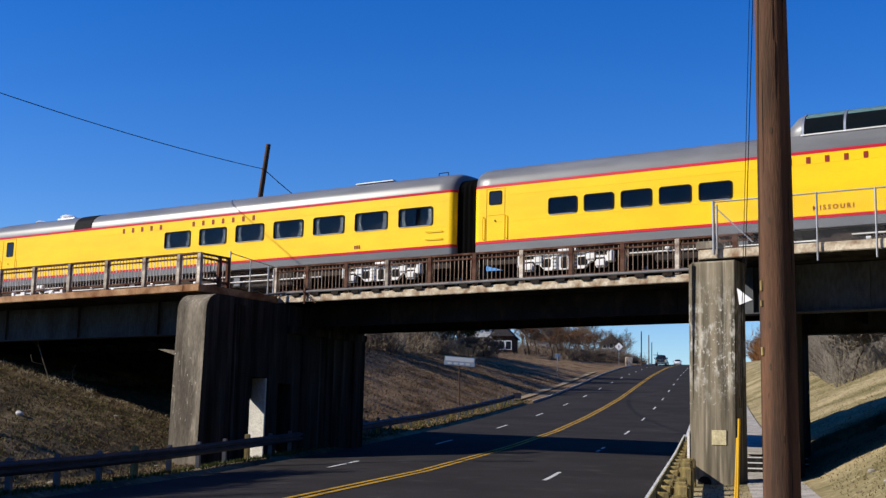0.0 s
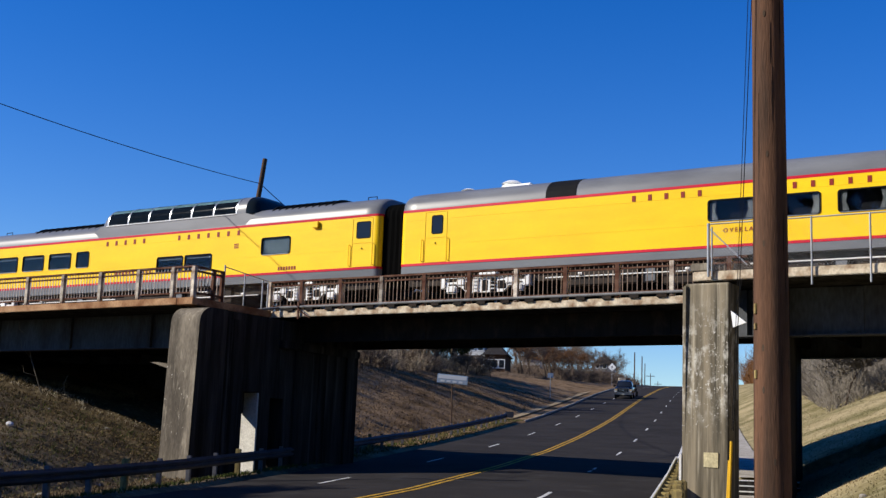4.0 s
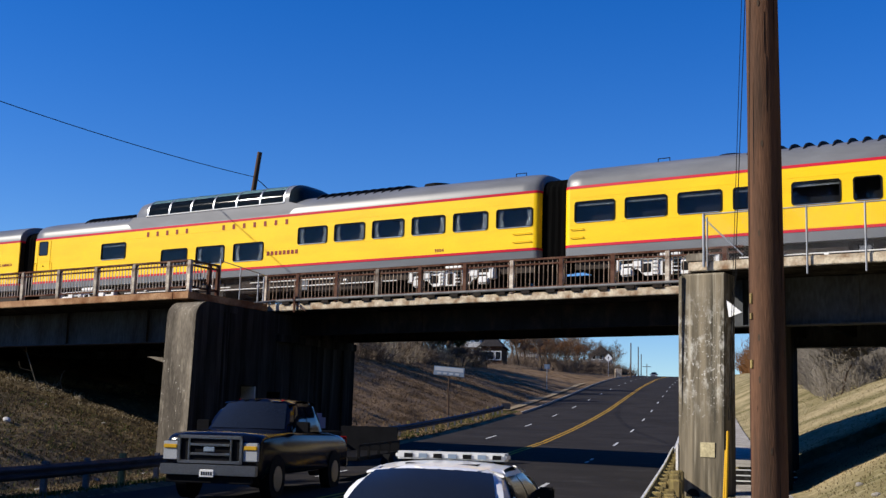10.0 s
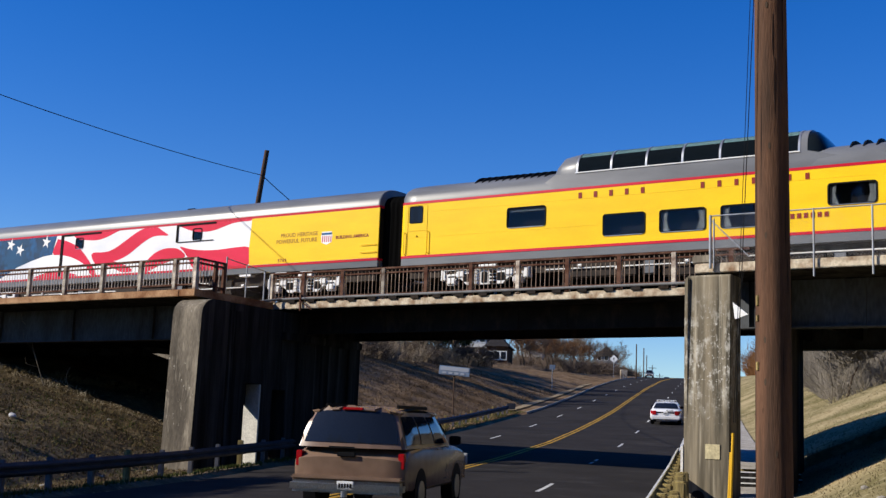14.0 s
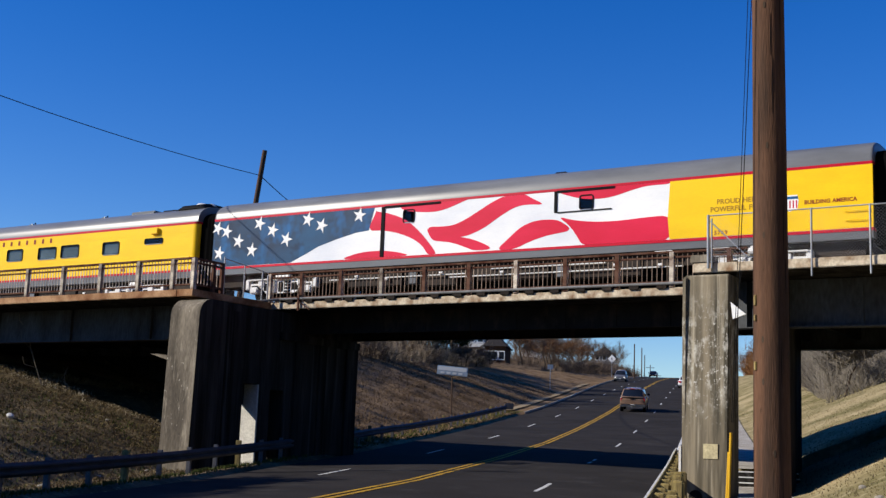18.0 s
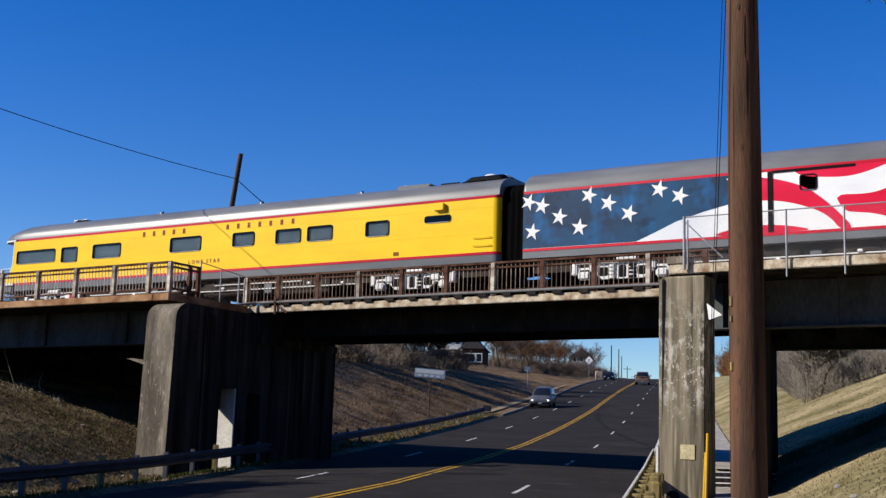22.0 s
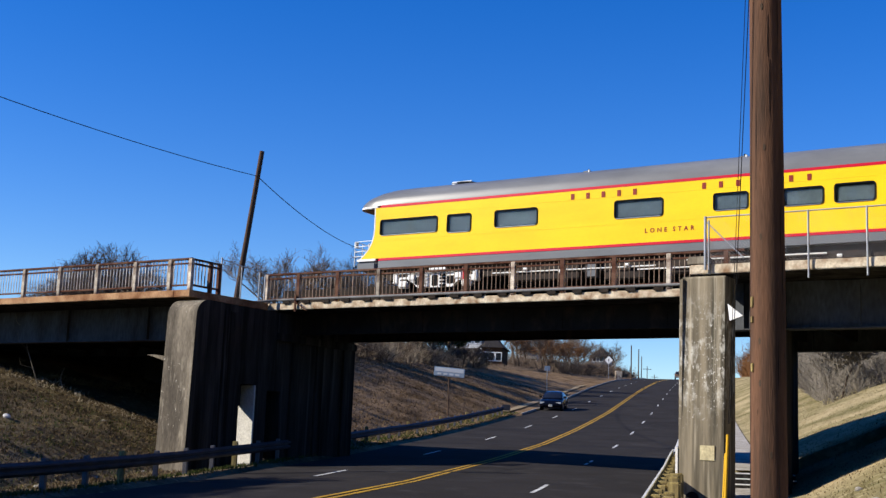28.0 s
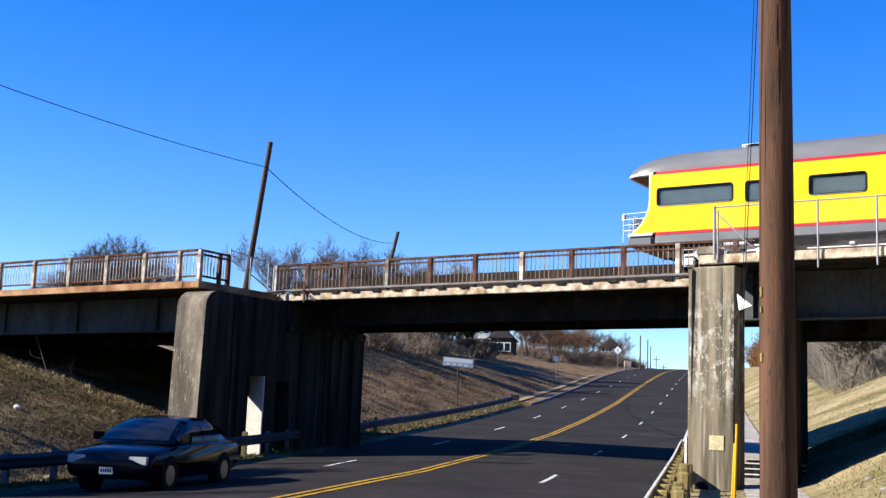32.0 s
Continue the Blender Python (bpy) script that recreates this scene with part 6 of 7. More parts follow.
boulder = B()
bmesh.ops.create_icosphere(boulder, subdivisions=2, radius=0.13)
for v in boulder.verts:
    v.co *= 1 + 0.4 * noise.noise(v.co * 7)
    v.co.z *= 0.7
solid("stone", boulder, LIME, "white rough stone lying on the slope", "stone", Matrix.Translation(earth(*road_sl(-13.29, 38.32), 0.05)), "stones")
# dead stalks along the crest of the near slope
thicket("dead_stalks", 700, 8.5, 15.5, lambda s: 23.0 - 0.9 * (s - 10.5), 1.5, 0.42, STRAW, "pale dead stalks along the crest of the slope", 78, 0.008)
DRYSTICK = mat("bleached_sticks", (0.46, 0.40, 0.30), 0.9, spot=(0.20, 0.15, 0.10), scale=1.0, amount=0.8)
thicket("dead_stalks", 420, 10.9, 12.3, lambda s: 23.8, -4.5, 0.24, DRYSTICK, "bleached sticks and cut stalks along the crest of the slope", 79, 0.009)
thicket("dead_stalks", 160, 10.4, 11.6, lambda s: 19.0, -3.5, 0.2, DRYSTICK, "bleached sticks scattered down the slope", 80, 0.009)
# trees on the near bank, whose shade falls on the road
for i, (x, y, k, sc) in enumerate(((-20.5, 22.6, "cedar", 1.9), (-24.0, 25.4, "cedar", 2.2), (-16.5, 22.8, "bare", 0.9), (-21.0, 27.0, "bare", 1.1))):
    (cedar if k == "cedar" else bare_tree)(i, *road_sl(x, y), sc)

# bare tree behind the bridge, pine beside the road
plant(BARE[2], stand((35.5, 88.0, 7.6), 2.05, 60), "tall bare winter tree behind the bridge", group="trees behind the bridge")
pine = thing("pine_tree", "green pine with long spreading limbs beside the road", "tree")
part("trunk", rod(B(), (8.7, 15.6, 0.0), (8.6, 15.5, 11.0), 0.2, 0.06, sides=12), BARK, pine, "brown trunk", smooth=60)
NEEDLE = mat("pine_needles", (0.05, 0.085, 0.03), 0.8, spot=(0.09, 0.10, 0.04), scale=2)
rn = random.Random(14)
for tip, z in (((5.95, 15.0, 7.68), 7.9), ((7.3, 17.2, 9.0), 8.6), ((10.6, 14.0, 8.4), 8.2), ((9.4, 17.4, 9.7), 9.2), ((8.3, 13.5, 9.9), 9.4), ((10.0, 16.5, 10.4), 9.9), ((7.6, 15.2, 10.7), 10.1)):
    p, q = Vector((8.62, 15.52, z)), Vector(tip)
    limb = part("limb", rod(B(), p, q, 0.05, 0.012, sides=6), BARK, pine)
    vs, fs = [], []
    for _ in range(70):
        f = rn.uniform(0.35, 1.02)
        c = p.lerp(q, f) + Vector((rn.gauss(0, 0.16), rn.gauss(0, 0.16), rn.gauss(0, 0.07)))
        for _ in range(9):
            d = Vector((rn.gauss(0, 1), rn.gauss(0, 1), rn.gauss(0.3, 1))).normalized() * rn.uniform(0.07, 0.13)
            e = d.orthogonal().normalized() * 0.006
            k = len(vs)
            vs += [tuple(c - e), tuple(c + e), tuple(c + d)]
            fs.append((k, k + 1, k + 2))
    me = bpy.data.meshes.new("needles")
    me.from_pydata(vs, [], fs)
    me.materials.append(NEEDLE)
    part("needles", me, NEEDLE, limb, "green needles")

# signs
def sign_post(p, h):
    return rod(B(), p, p + Vector((0, 0, h)), 0.04, sides=8)


SIGNBLUE = paint("faded_sign_blue", (0.22, 0.28, 0.35), 0.5)
SIGNPALE = paint("faded_sign_white", (0.42, 0.45, 0.48), 0.6)
bs = thing("sign_board", "faded blue and white sign board on a post", "sign")
m = Matrix.Translation((1.1, 71.5, 5.84)) @ pose(0, 0, 0, 0, 4, -8)
part("board", box(B(), -0.92, 0.92, -0.03, 0.03, -0.27, 0.27, 0.02), SIGNBLUE, bs, m=m)
part("white_band", box(B(), -0.85, 0.85, -0.04, 0.0, 0.0, 0.22), SIGNPALE, bs, m=m)
for k in range(4):
    part("text_bar", box(B(), -0.7 + k * 0.36, -0.46 + k * 0.36, -0.046, 0.0, -0.2, -0.08), SIGNPALE, bs, m=m)
part("post", rod(B(), (1.1, 71.55, 2.5), (1.1, 71.55, 5.6), 0.04), POLE_GREY, bs)


def diamond_sign(p, size, h, label):
    t = thing("warning_sign", label, "road sign")
    m = Matrix.Translation(p + Vector((0, 0, h))) @ pose(0, 0, 0, 0, 0, -10) @ pose(0, 0, 0, 0, 45, 0)
    part("plate", box(B(), -size / 2, size / 2, -0.01, 0.01, -size / 2, size / 2, 0.004), WHITE, t, "pale diamond plate", m=m)
    part("symbol_bar", box(B(), -size * 0.08, size * 0.08, -0.016, 0, -size * 0.2, size * 0.2), DARK, t, m=Matrix.Translation(p + Vector((0, 0, h))) @ pose(0, 0, 0, 0, 0, -10))
    part("post", sign_post(p, h), GALV, t)


diamond_sign(on_road(188.3, 12.8, 0.2), 1.05, 3.3, "pale diamond warning sign on a post")
t2 = thing("small_sign", "small faded sign on a thin post", "road sign")
q = earth(97.9, 12.4)
part("plate", box(B(), -0.3, 0.3, -0.01, 0.01, -0.25, 0.25), SIGNBLUE, t2, m=Matrix.Translation(q + Vector((0, 0, 2.4))))
part("post", sign_post(q, 2.4), GALV, t2)


def house(m, w, d, h, roof_h, wall, roofmat, label, porch=True):
    t = thing("house", label, "house", m)
    part("wall", box(B(), -w / 2, w / 2, 0, d, -1.0, h), wall, t)
    part("roof", prism(B(), [(-w / 2 - 0.4, h), (0, h + roof_h), (w / 2 + 0.4, h)], -0.4, d + 0.4, "y"), roofmat, t, "pitched shingle roof")
    for i in range(3):
        for j in range(2 if h > 4 else 1):
            x = -w / 2 + w * (i + 0.5) / 3
            win = part("window", box(B(), x - 0.5, x + 0.5, -0.06, 0.02, 0.9 + 2.7 * j, 2.3 + 2.7 * j), WHITE, t, "white window frame")
            part("pane", box(B(), x - 0.4, x + 0.4, -0.075, 0.0, 1.0 + 2.7 * j, 2.2 + 2.7 * j), GLASS, win)
    if porch:
        part("porch_roof", box(B(), -w / 2, w / 2, -2.2, 0, 2.5, 2.7), roofmat, t)
        for i in range(5):
            part("porch_post", box(B(), -w / 2 + 0.1 + (w - 0.2) * i / 4 - 0.08, -w / 2 + 0.1 + (w - 0.2) * i / 4 + 0.08, -2.1, -1.94, -0.6, 2.5), WHITE, t)
        part("porch_rail", box(B(), -w / 2, w / 2, -2.1, -2.02, 0.3, 0.4), WHITE, t)
    return t


CLAP = mat("white_clapboard", (0.6, 0.6, 0.58), 0.8, grain=3, stretch=(0.1, 0.1, 6))
GREYWALL = mat("grey_clapboard", (0.24, 0.25, 0.27), 0.8, grain=3, stretch=(0.1, 0.1, 6))
SHINGLE = mat("dark_shingles", (0.06, 0.055, 0.055), 0.9, grain=8)
def lot(s, l):
    return Matrix.Translation(earth(s, l)) @ pose(0, 0, 0, 0, 0, -10)


house(lot(153, 31.9), 4.2, 8, 4.4, 2.0, CLAP, SHINGLE, "white two-storey clapboard house on the hill")
house(lot(152, 28.0), 3.2, 8, 3.0, 2.0, mat("brown_siding", (0.07, 0.04, 0.025), 0.85, grain=3), SHINGLE, "dark brown house among trees", False)
house(lot(268, 20.8), 5.0, 9, 4.6, 2.6, GREYWALL, SHINGLE, "grey gabled house near the hilltop")
house(lot(192, 28.2), 3.4, 6, 3.4, 1.8, CLAP, SHINGLE, "small white house among trees", False)
solid("utility_box", box(B(), -0.6, 0.6, -0.5, 0.5, -0.5, 1.5, 0.05), FASCIA, "beige roadside cabinet near the hilltop", "cabinet", Matrix.Translation(on_road(188.4, 11.0, 0.1)))
# poles on the hilltop
for i, (px, py, top, w) in enumerate(((36.1, 217, 20.6, 0), (44.0, 255, 23.2, 0), (52.5, 300, 25.2, 0), (62.0, 345, 26.0, 1), (72.5, 390, 26.6, 1), (84.0, 440, 27.4, 1))):
    t = thing("utility_pole", "distant wooden utility pole on the hilltop", "utility pole", None, "hilltop poles")
    part("mast", rod(B(), (px, py, 12), (px, py, top), 0.14, 0.10, sides=8), POLE_GREY, t)
    if w:
        part("crossarm", box(B(), px - 1.2, px + 1.2, py - 0.06, py + 0.06, top - 0.9, top - 0.75), POLE_GREY, t)

# unseen dark tree belt, added around and behind to cut the sky light
def sky_screen(name, pts, h, seed, label):
    """A rank of evergreen crowns along a line, with an uneven top."""
    rnd = random.Random(seed)
    vs, fs = [], []
    for (x0, y0), (x1, y1) in zip(pts, pts[1:]):
        n = int(math.hypot(x1 - x0, y1 - y0) / 1.1)
        for i in range(n):
            f = (i + rnd.random()) / n
            hh = h * rnd.uniform(0.7, 1.1)
            for k in range(44):
                z = hh * rnd.random() ** 0.8
                c = Vector((x0 + (x1 - x0) * f + rnd.gauss(0, 1.6), y0 + (y1 - y0) * f + rnd.gauss(0, 1.6), z))
                a = Vector((rnd.uniform(-1, 1), rnd.uniform(-1, 1), rnd.uniform(-1, 1))) * 1.6
                b = Vector((rnd.uniform(-1, 1), rnd.uniform(-1, 1), rnd.uniform(-1, 1))) * 1.6
                j = len(vs)
                vs += [tuple(c - a), tuple(c + a), tuple(c + b)]
                fs.append((j, j + 1, j + 2))
    me = bpy.data.meshes.new(name)
    me.from_pydata(vs, [], fs)
    me.materials.append(LEAF)
    return tagged(part(name, me, LEAF), label, "woods", kind="stuff")


sky_screen("woods", [(-46, -16), (-26, -30), (8, -34), (34, -24), (46, 0), (50, 24)], 30, 8, "unseen evergreen belt added to cut the sky light")

# ---- road vehicles ----
TYRE = mat("tyre_rubber", (0.012, 0.012, 0.012), 0.8)
TAIL = paint("tail_lamp_red", (0.35, 0.008, 0.012), 0.2)
LAMP = mat("head_lamp_glass", (0.42, 0.44, 0.45), 0.08, amount=0.1)


def vehicle(name, label, category, colour, L, W, prof, cab, wheel, axles, glass=None, details=None):
    """prof: side outline of the body to the belt, (x, z), x ahead from the middle. cab: belt and roof x at back and front, belt z, roof z."""
    t = thing(name, label, category)
    hw = W / 2
    bm = B()
    # round the outline off twice
    for c in (0.2, 0.25):
        prof = [q for i, p in enumerate(prof) for q in (tuple((1 - c) * p[k] + c * prof[i - 1][k] for k in (0, 1)), tuple((1 - c) * p[k] + c * prof[(i + 1) % len(prof)][k] for k in (0, 1)))]
    n = len(prof)
    rows = []
    for y, inset, lift in ((-hw, 0.14, 0.0), (-hw + 0.03, 0.07, 0.0), (-hw + 0.12, 0.02, 0.01), (-hw + 0.4, 0.0, 0.03), (0.0, 0.0, 0.045), (hw - 0.4, 0.0, 0.03), (hw - 0.12, 0.02, 0.01), (hw - 0.03, 0.07, 0.0), (hw, 0.14, 0.0)):
        mid = sum(p[0] for p in prof) / n
        rows.append([bm.verts.new((x - math.copysign(inset, x - mid), y, z + (lift if z > 0.5 else 0) - (inset * 0.6 if z > 0.5 else -inset * 0.6))) for x, z in prof])
    for a, b in zip(rows, rows[1:]):
        for i in range(n):
            j = (i + 1) % n
            bm.faces.new((a[i], a[j], b[j], b[i]))
    bm.faces.new(rows[0][::-1])
    bm.faces.new(rows[-1])
    body = part("body", bm, colour, t, smooth=35)
    b0, b1, r0, r1, zb, zr = cab
    hb, hr = hw - 0.06, hw - 0.27
    low = [Vector(p) for p in ((b0, -hb, zb), (b1, -hb, zb), (b1, hb, zb), (b0, hb, zb))]
    top = [Vector(p) for p in ((r0, -hr, zr), (r1, -hr, zr), (r1, hr, zr), (r0, hr, zr))]
    ends = {"windscreen": (1, 2, 0.15), "rear_window": (3, 0, -0.13), "right": (0, 1, 0.0), "left": (2, 3, 0.0)}

    def skin(side, u, v, off=0.0):
        """A point of the bowed cabin side: u along it, v from the belt to the roof."""
        i, j, bow = ends[side]
        p = low[i].lerp(low[j], u).lerp(top[i].lerp(top[j], u), v)
        e = 1 - abs(2 * u - 1) ** 2.4
        p.x += bow * e
        p.z += (0.05 * v * e if bow else 0.0) + 0.05 * math.sin(math.pi * v) * (1 if bow else 0)
        if not bow:
            p.y += math.copysign(0.05 * math.sin(math.pi * v) * min(1.0, 6 * u, 6 * (1 - u)), p.y)
        if off:
            c = Vector(((r0 + r1) / 2, 0, zb + 0.1))
            n = (low[j] - low[i]).cross(top[i] - low[i]).normalized()
            p += n * off * (1 if n.dot(p - c) > 0 else -1)
        return p

    def patch(bm, f, us, vs):
        g = [[bm.verts.new(f(u, v)) for v in vs] for u in us]
        for i in range(len(us) - 1):
            for j in range(len(vs) - 1):
                bm.faces.new((g[i][j], g[i + 1][j], g[i + 1][j + 1], g[i][j + 1]))

    bm = B()
    fine, few = np.linspace(0, 1, 13), np.linspace(0, 1, 6)
    for side in ends:
        patch(bm, lambda u, v: skin(side, u, v), fine, few)
    patch(bm, lambda u, v: skin("rear_window", 1 - u, 1).lerp(skin("windscreen", u, 1), v) + Vector((0, 0, 0.05 * math.sin(math.pi * v))), fine, np.linspace(0, 1, 13))
    bmesh.ops.remove_doubles(bm, verts=bm.verts, dist=0.03)
    bmesh.ops.bevel(bm, geom=[e for e in bm.edges if len(e.link_faces) == 2 and e.calc_face_angle(0) > 0.7], offset=0.05, segments=3, affect="EDGES", clamp_overlap=True)
    part("cabin", bm, colour, t, smooth=50)

    def pane(nm, side, u0, u1, v0, v1):
        bm = B()
        us, vs = np.linspace(u0, u1, 8), np.linspace(v0, v1, 4)
        patch(bm, lambda u, v: skin(side, u, v, 0.012), us, vs)
        part(nm, bm, GLASS, t, "dark glass", smooth=60)
    pane("windscreen", "windscreen", 0.05, 0.95, 0.08, 0.93)
    pane("rear_window", "rear_window", 0.05, 0.95, 0.10, 0.92)
    for side in ("right", "left"):
        for u0, u1 in (glass or ((0.1, 0.5), (0.53, 0.9))):
            pane("side_window", side, *((u0, u1) if side == "right" else (1 - u1, 1 - u0)), 0.1, 0.88)
    tyre = B()
    rod(tyre, (0, -0.11, 0), (0, 0.11, 0), wheel, sides=22)
    rim = B()
    rod(rim, (0, -0.118, 0), (0, 0.118, 0), wheel * 0.62, wheel * 0.62, sides=14)
    tyre, rim = mesh_of(tyre, "tyre", TYRE, 40), mesh_of(rim, "rim", CHROME, 40)
    arch = mesh_of(rod(B(), (0, -0.125, 0), (0, 0.10, 0), wheel * 1.14, sides=22), "wheel_arch", DARK)
    for x in axles:
        for y in (-hw + 0.115, hw - 0.115):
            part("wheel_arch", arch, None, t, m=pose(x, y, wheel + 0.02, 0, 0, 0 if y < 0 else 180))
            w = part("wheel", tyre, None, t, m=pose(x, y * 1.012, wheel))
            part("rim", rim, None, w, m=pose(0, 0.012 if y > 0 else -0.012, 0))
    return t


def slab(t, nm, x, y0, y1, z0, z1, m, d=0.05, label=""):
    part(nm, box(B(), x - d, x + d, y0, y1, z0, z1, 0.012), m, t, label)


def plate_on(t, x, z, s):
    slab(t, "number_plate", x, -0.15, 0.15, z, z + 0.15, WHITE, 0.02, "white plate with plain bars")
    for k in range(5):
        part("plate_bar", box(B(), x + s * 0.02 - 0.004, x + s * 0.02 + 0.004, -0.11 + k * 0.048, -0.08 + k * 0.048, z + 0.04, z + 0.11), DARK, t)


def mirrors(t, x, hw, z, m, big=1.0):
    for s in (-1, 1):
        part("mirror", box(B(), x - 0.05, x + 0.07, s * hw - 0.02 if s > 0 else -hw - 0.2 * big, hw + 0.2 * big if s > 0 else -hw + 0.02, z, z + 0.17 * big, 0.02), m, t)


NAVY = mat("dark_blue_paint", (0.003, 0.004, 0.009), 0.15, spec=0.2, grain_mix=0.05)
pk = vehicle("pickup_truck", "dark blue crew-cab pickup truck with chrome grille", "pickup truck", NAVY, 6.2, 2.0,
             [(-3.1, 0.55), (-3.1, 1.28), (0.95, 1.36), (1.1, 1.36), (2.8, 1.31), (3.0, 1.22), (3.05, 0.6), (2.9, 0.45), (-2.9, 0.45)], (-1.15, 1.15, -0.95, 0.5, 1.33, 1.95), 0.41, (-1.95, 1.95))
slab(pk, "grille", 3.04, -0.62, 0.62, 0.74, 1.24, DARK, 0.03, "dark grille with chrome surround")
for y0, y1, z0, z1 in ((-0.68, 0.68, 1.20, 1.27), (-0.68, 0.68, 0.72, 0.78), (-0.68, -0.62, 0.72, 1.27), (0.62, 0.68, 0.72, 1.27), (-0.46, -0.42, 0.78, 1.2), (0.42, 0.46, 0.78, 1.2)):
    slab(pk, "grille_surround", 3.08, y0, y1, z0, z1, CHROME, 0.03, "chrome grille surround")
for z in (0.88, 1.06):
    slab(pk, "grille_bar", 3.10, -0.42, 0.42, z, z + 0.05, CHROME, 0.014)
slab(pk, "grille_badge", 3.13, -0.12, 0.12, 0.95, 1.05, SIGNBLUE, 0.012)
slab(pk, "front_bumper", 3.12, -1.0, 1.0, 0.50, 0.70, CHROME, 0.07, "chrome bumper")
slab(pk, "air_dam", 3.06, -0.9, 0.9, 0.34, 0.49, DARK, 0.05)
slab(pk, "rear_bumper", -3.14, -0.95, 0.95, 0.5, 0.68, CHROME, 0.06)
for y in (-0.84, 0.84):
    slab(pk, "head_lamp", 3.03, y - 0.15, y + 0.15, 0.78, 1.14, LAMP, 0.05, "clear head lamp")
    slab(pk, "indicator", 3.05, y - 0.14, y + 0.14, 1.0, 1.08, YPLASTIC, 0.05, "amber indicator")
    slab(pk, "tail_lamp", -3.11, y - 0.1, y + 0.1, 0.8, 1.2, TAIL, 0.03)
plate_on(pk, 3.2, 0.46, 1)
mirrors(pk, 0.8, 1.0, 1.32, DARK, 1.4)
part("cargo_bed", box(B(), -3.0, -1.25, -0.85, 0.85, 1.26, 1.33), DARK, pk)
for k in range(5):
    part("clearance_lamp", box(B(), 0.30, 0.38, -0.5 + k * 0.24, -0.44 + k * 0.24, 1.955, 2.02), TAIL, pk)
part("tarp", box(B(), -2.2, -1.3, -0.7, 0.7, 1.3, 1.75, 0.1), paint("blue_tarp", (0.03, 0.10, 0.32), 0.5), pk, "blue tarp in the bed")
part("aerial", rod(B(), (-2.9, -0.8, 1.3), (-2.7, -0.8, 1.75), 0.015), WHITE, pk)
tl = thing("utility_trailer", "dark flat utility trailer behind the pickup", "trailer")
part("deck", box(B(), -2.2, 2.0, -0.9, 0.9, 0.55, 0.66, 0.02), DARK, tl)
part("drawbar", box(B(), 2.0, 3.0, -0.05, 0.05, 0.5, 0.58), DARK, tl)
for y in (-0.9, 0.9):
    part("side_rail", box(B(), -2.2, 2.0, y - 0.03, y + 0.03, 0.92, 0.98), DARK, tl)
    for x in (-2.15, -1.1, 0, 1.0, 1.95):
        part("stake", box(B(), x - 0.03, x + 0.03, y - 0.03, y + 0.03, 0.6, 0.95), DARK, tl)
    w = part("wheel", rod(B(), (-0.4, y - 0.1 + math.copysign(0.14, y), 0.33), (-0.4, y + 0.1 + math.copysign(0.14, y), 0.33), 0.33, sides=18), TYRE, tl)
part("tail_gate", box(B(), -2.24, -2.18, -0.85, 0.85, 0.6, 1.35), DARK, tl)

CARWHITE = paint("police_white", (0.78, 0.78, 0.77), 0.2, coat=0.3)
po = vehicle("police_car", "white police saloon with roof light bar", "car", CARWHITE, 5.38, 1.96,
             [(-2.68, 0.45), (-2.70, 0.72), (-2.62, 0.98), (-1.6, 1.03), (0.9, 0.98), (2.3, 0.86), (2.66, 0.74), (2.68, 0.42), (2.5, 0.25), (-2.5, 0.28)], (-1.95, 1.15, -1.15, 0.35, 0.98, 1.36), 0.33, (-1.45, 1.45))
lb = part("light_bar", box(B(), -0.38, -0.05, -0.66, 0.66, 1.46, 1.55, 0.025), SILVER, po, "clear roof light bar")
for k in range(7):
    part("light_module", box(B(), -0.392, -0.372, -0.60 + k * 0.175, -0.50 + k * 0.175, 1.48, 1.53), (DARK, SIGNBLUE)[k % 2], lb)
for y in (-0.55, 0.55):
    part("bar_foot", box(B(), -0.3, -0.12, y - 0.05, y + 0.05, 1.38, 1.47), DARK, lb)
for k in range(3):
    part("roof_numeral_bar", box(B(), -0.92, -0.62, -0.42 + k * 0.3, -0.2 + k * 0.3, 1.36, 1.438), DARK, po)
for y in (-1, 1):
    part("tail_lamp", prism(B(), [(-2.735, y * 0.60), (-2.71, y * 0.80), (-2.62, y * 0.94), (-2.40, y * 0.99), (-2.40, y * 0.60)], 0.66, 0.92, "z"), TAIL, po, "red wrap-round tail lamp")
    slab(po, "head_lamp", 2.62, y * 0.72 - 0.18, y * 0.72 + 0.18, 0.58, 0.74, LAMP, 0.03)
slab(po, "trunk_panel", -2.66, -0.6, 0.6, 0.67, 0.85, DARK, 0.03, "dark boot panel")
part("rear_bumper", box(B(), -2.76, -2.5, -0.95, 0.95, 0.34, 0.62, 0.06), CARWHITE, po, smooth=50)
plate_on(po, -2.71, 0.68, -1)
pw = words("POLICE", 0.13, DARK, po, 0, 0, 0, "boot_lettering", spread=1.1)
pw.matrix_basis = pose(-2.705, -0.05, 0.895, 80, 0, -90)
for y in (-1, 1):
    part("door_stripe", box(B(), -1.9, 1.6, y * 0.975 - 0.006, y * 0.975 + 0.006, 0.62, 0.70), NAVY, po)
mirrors(po, 0.75, 0.9, 0.98, DARK, 0.9)

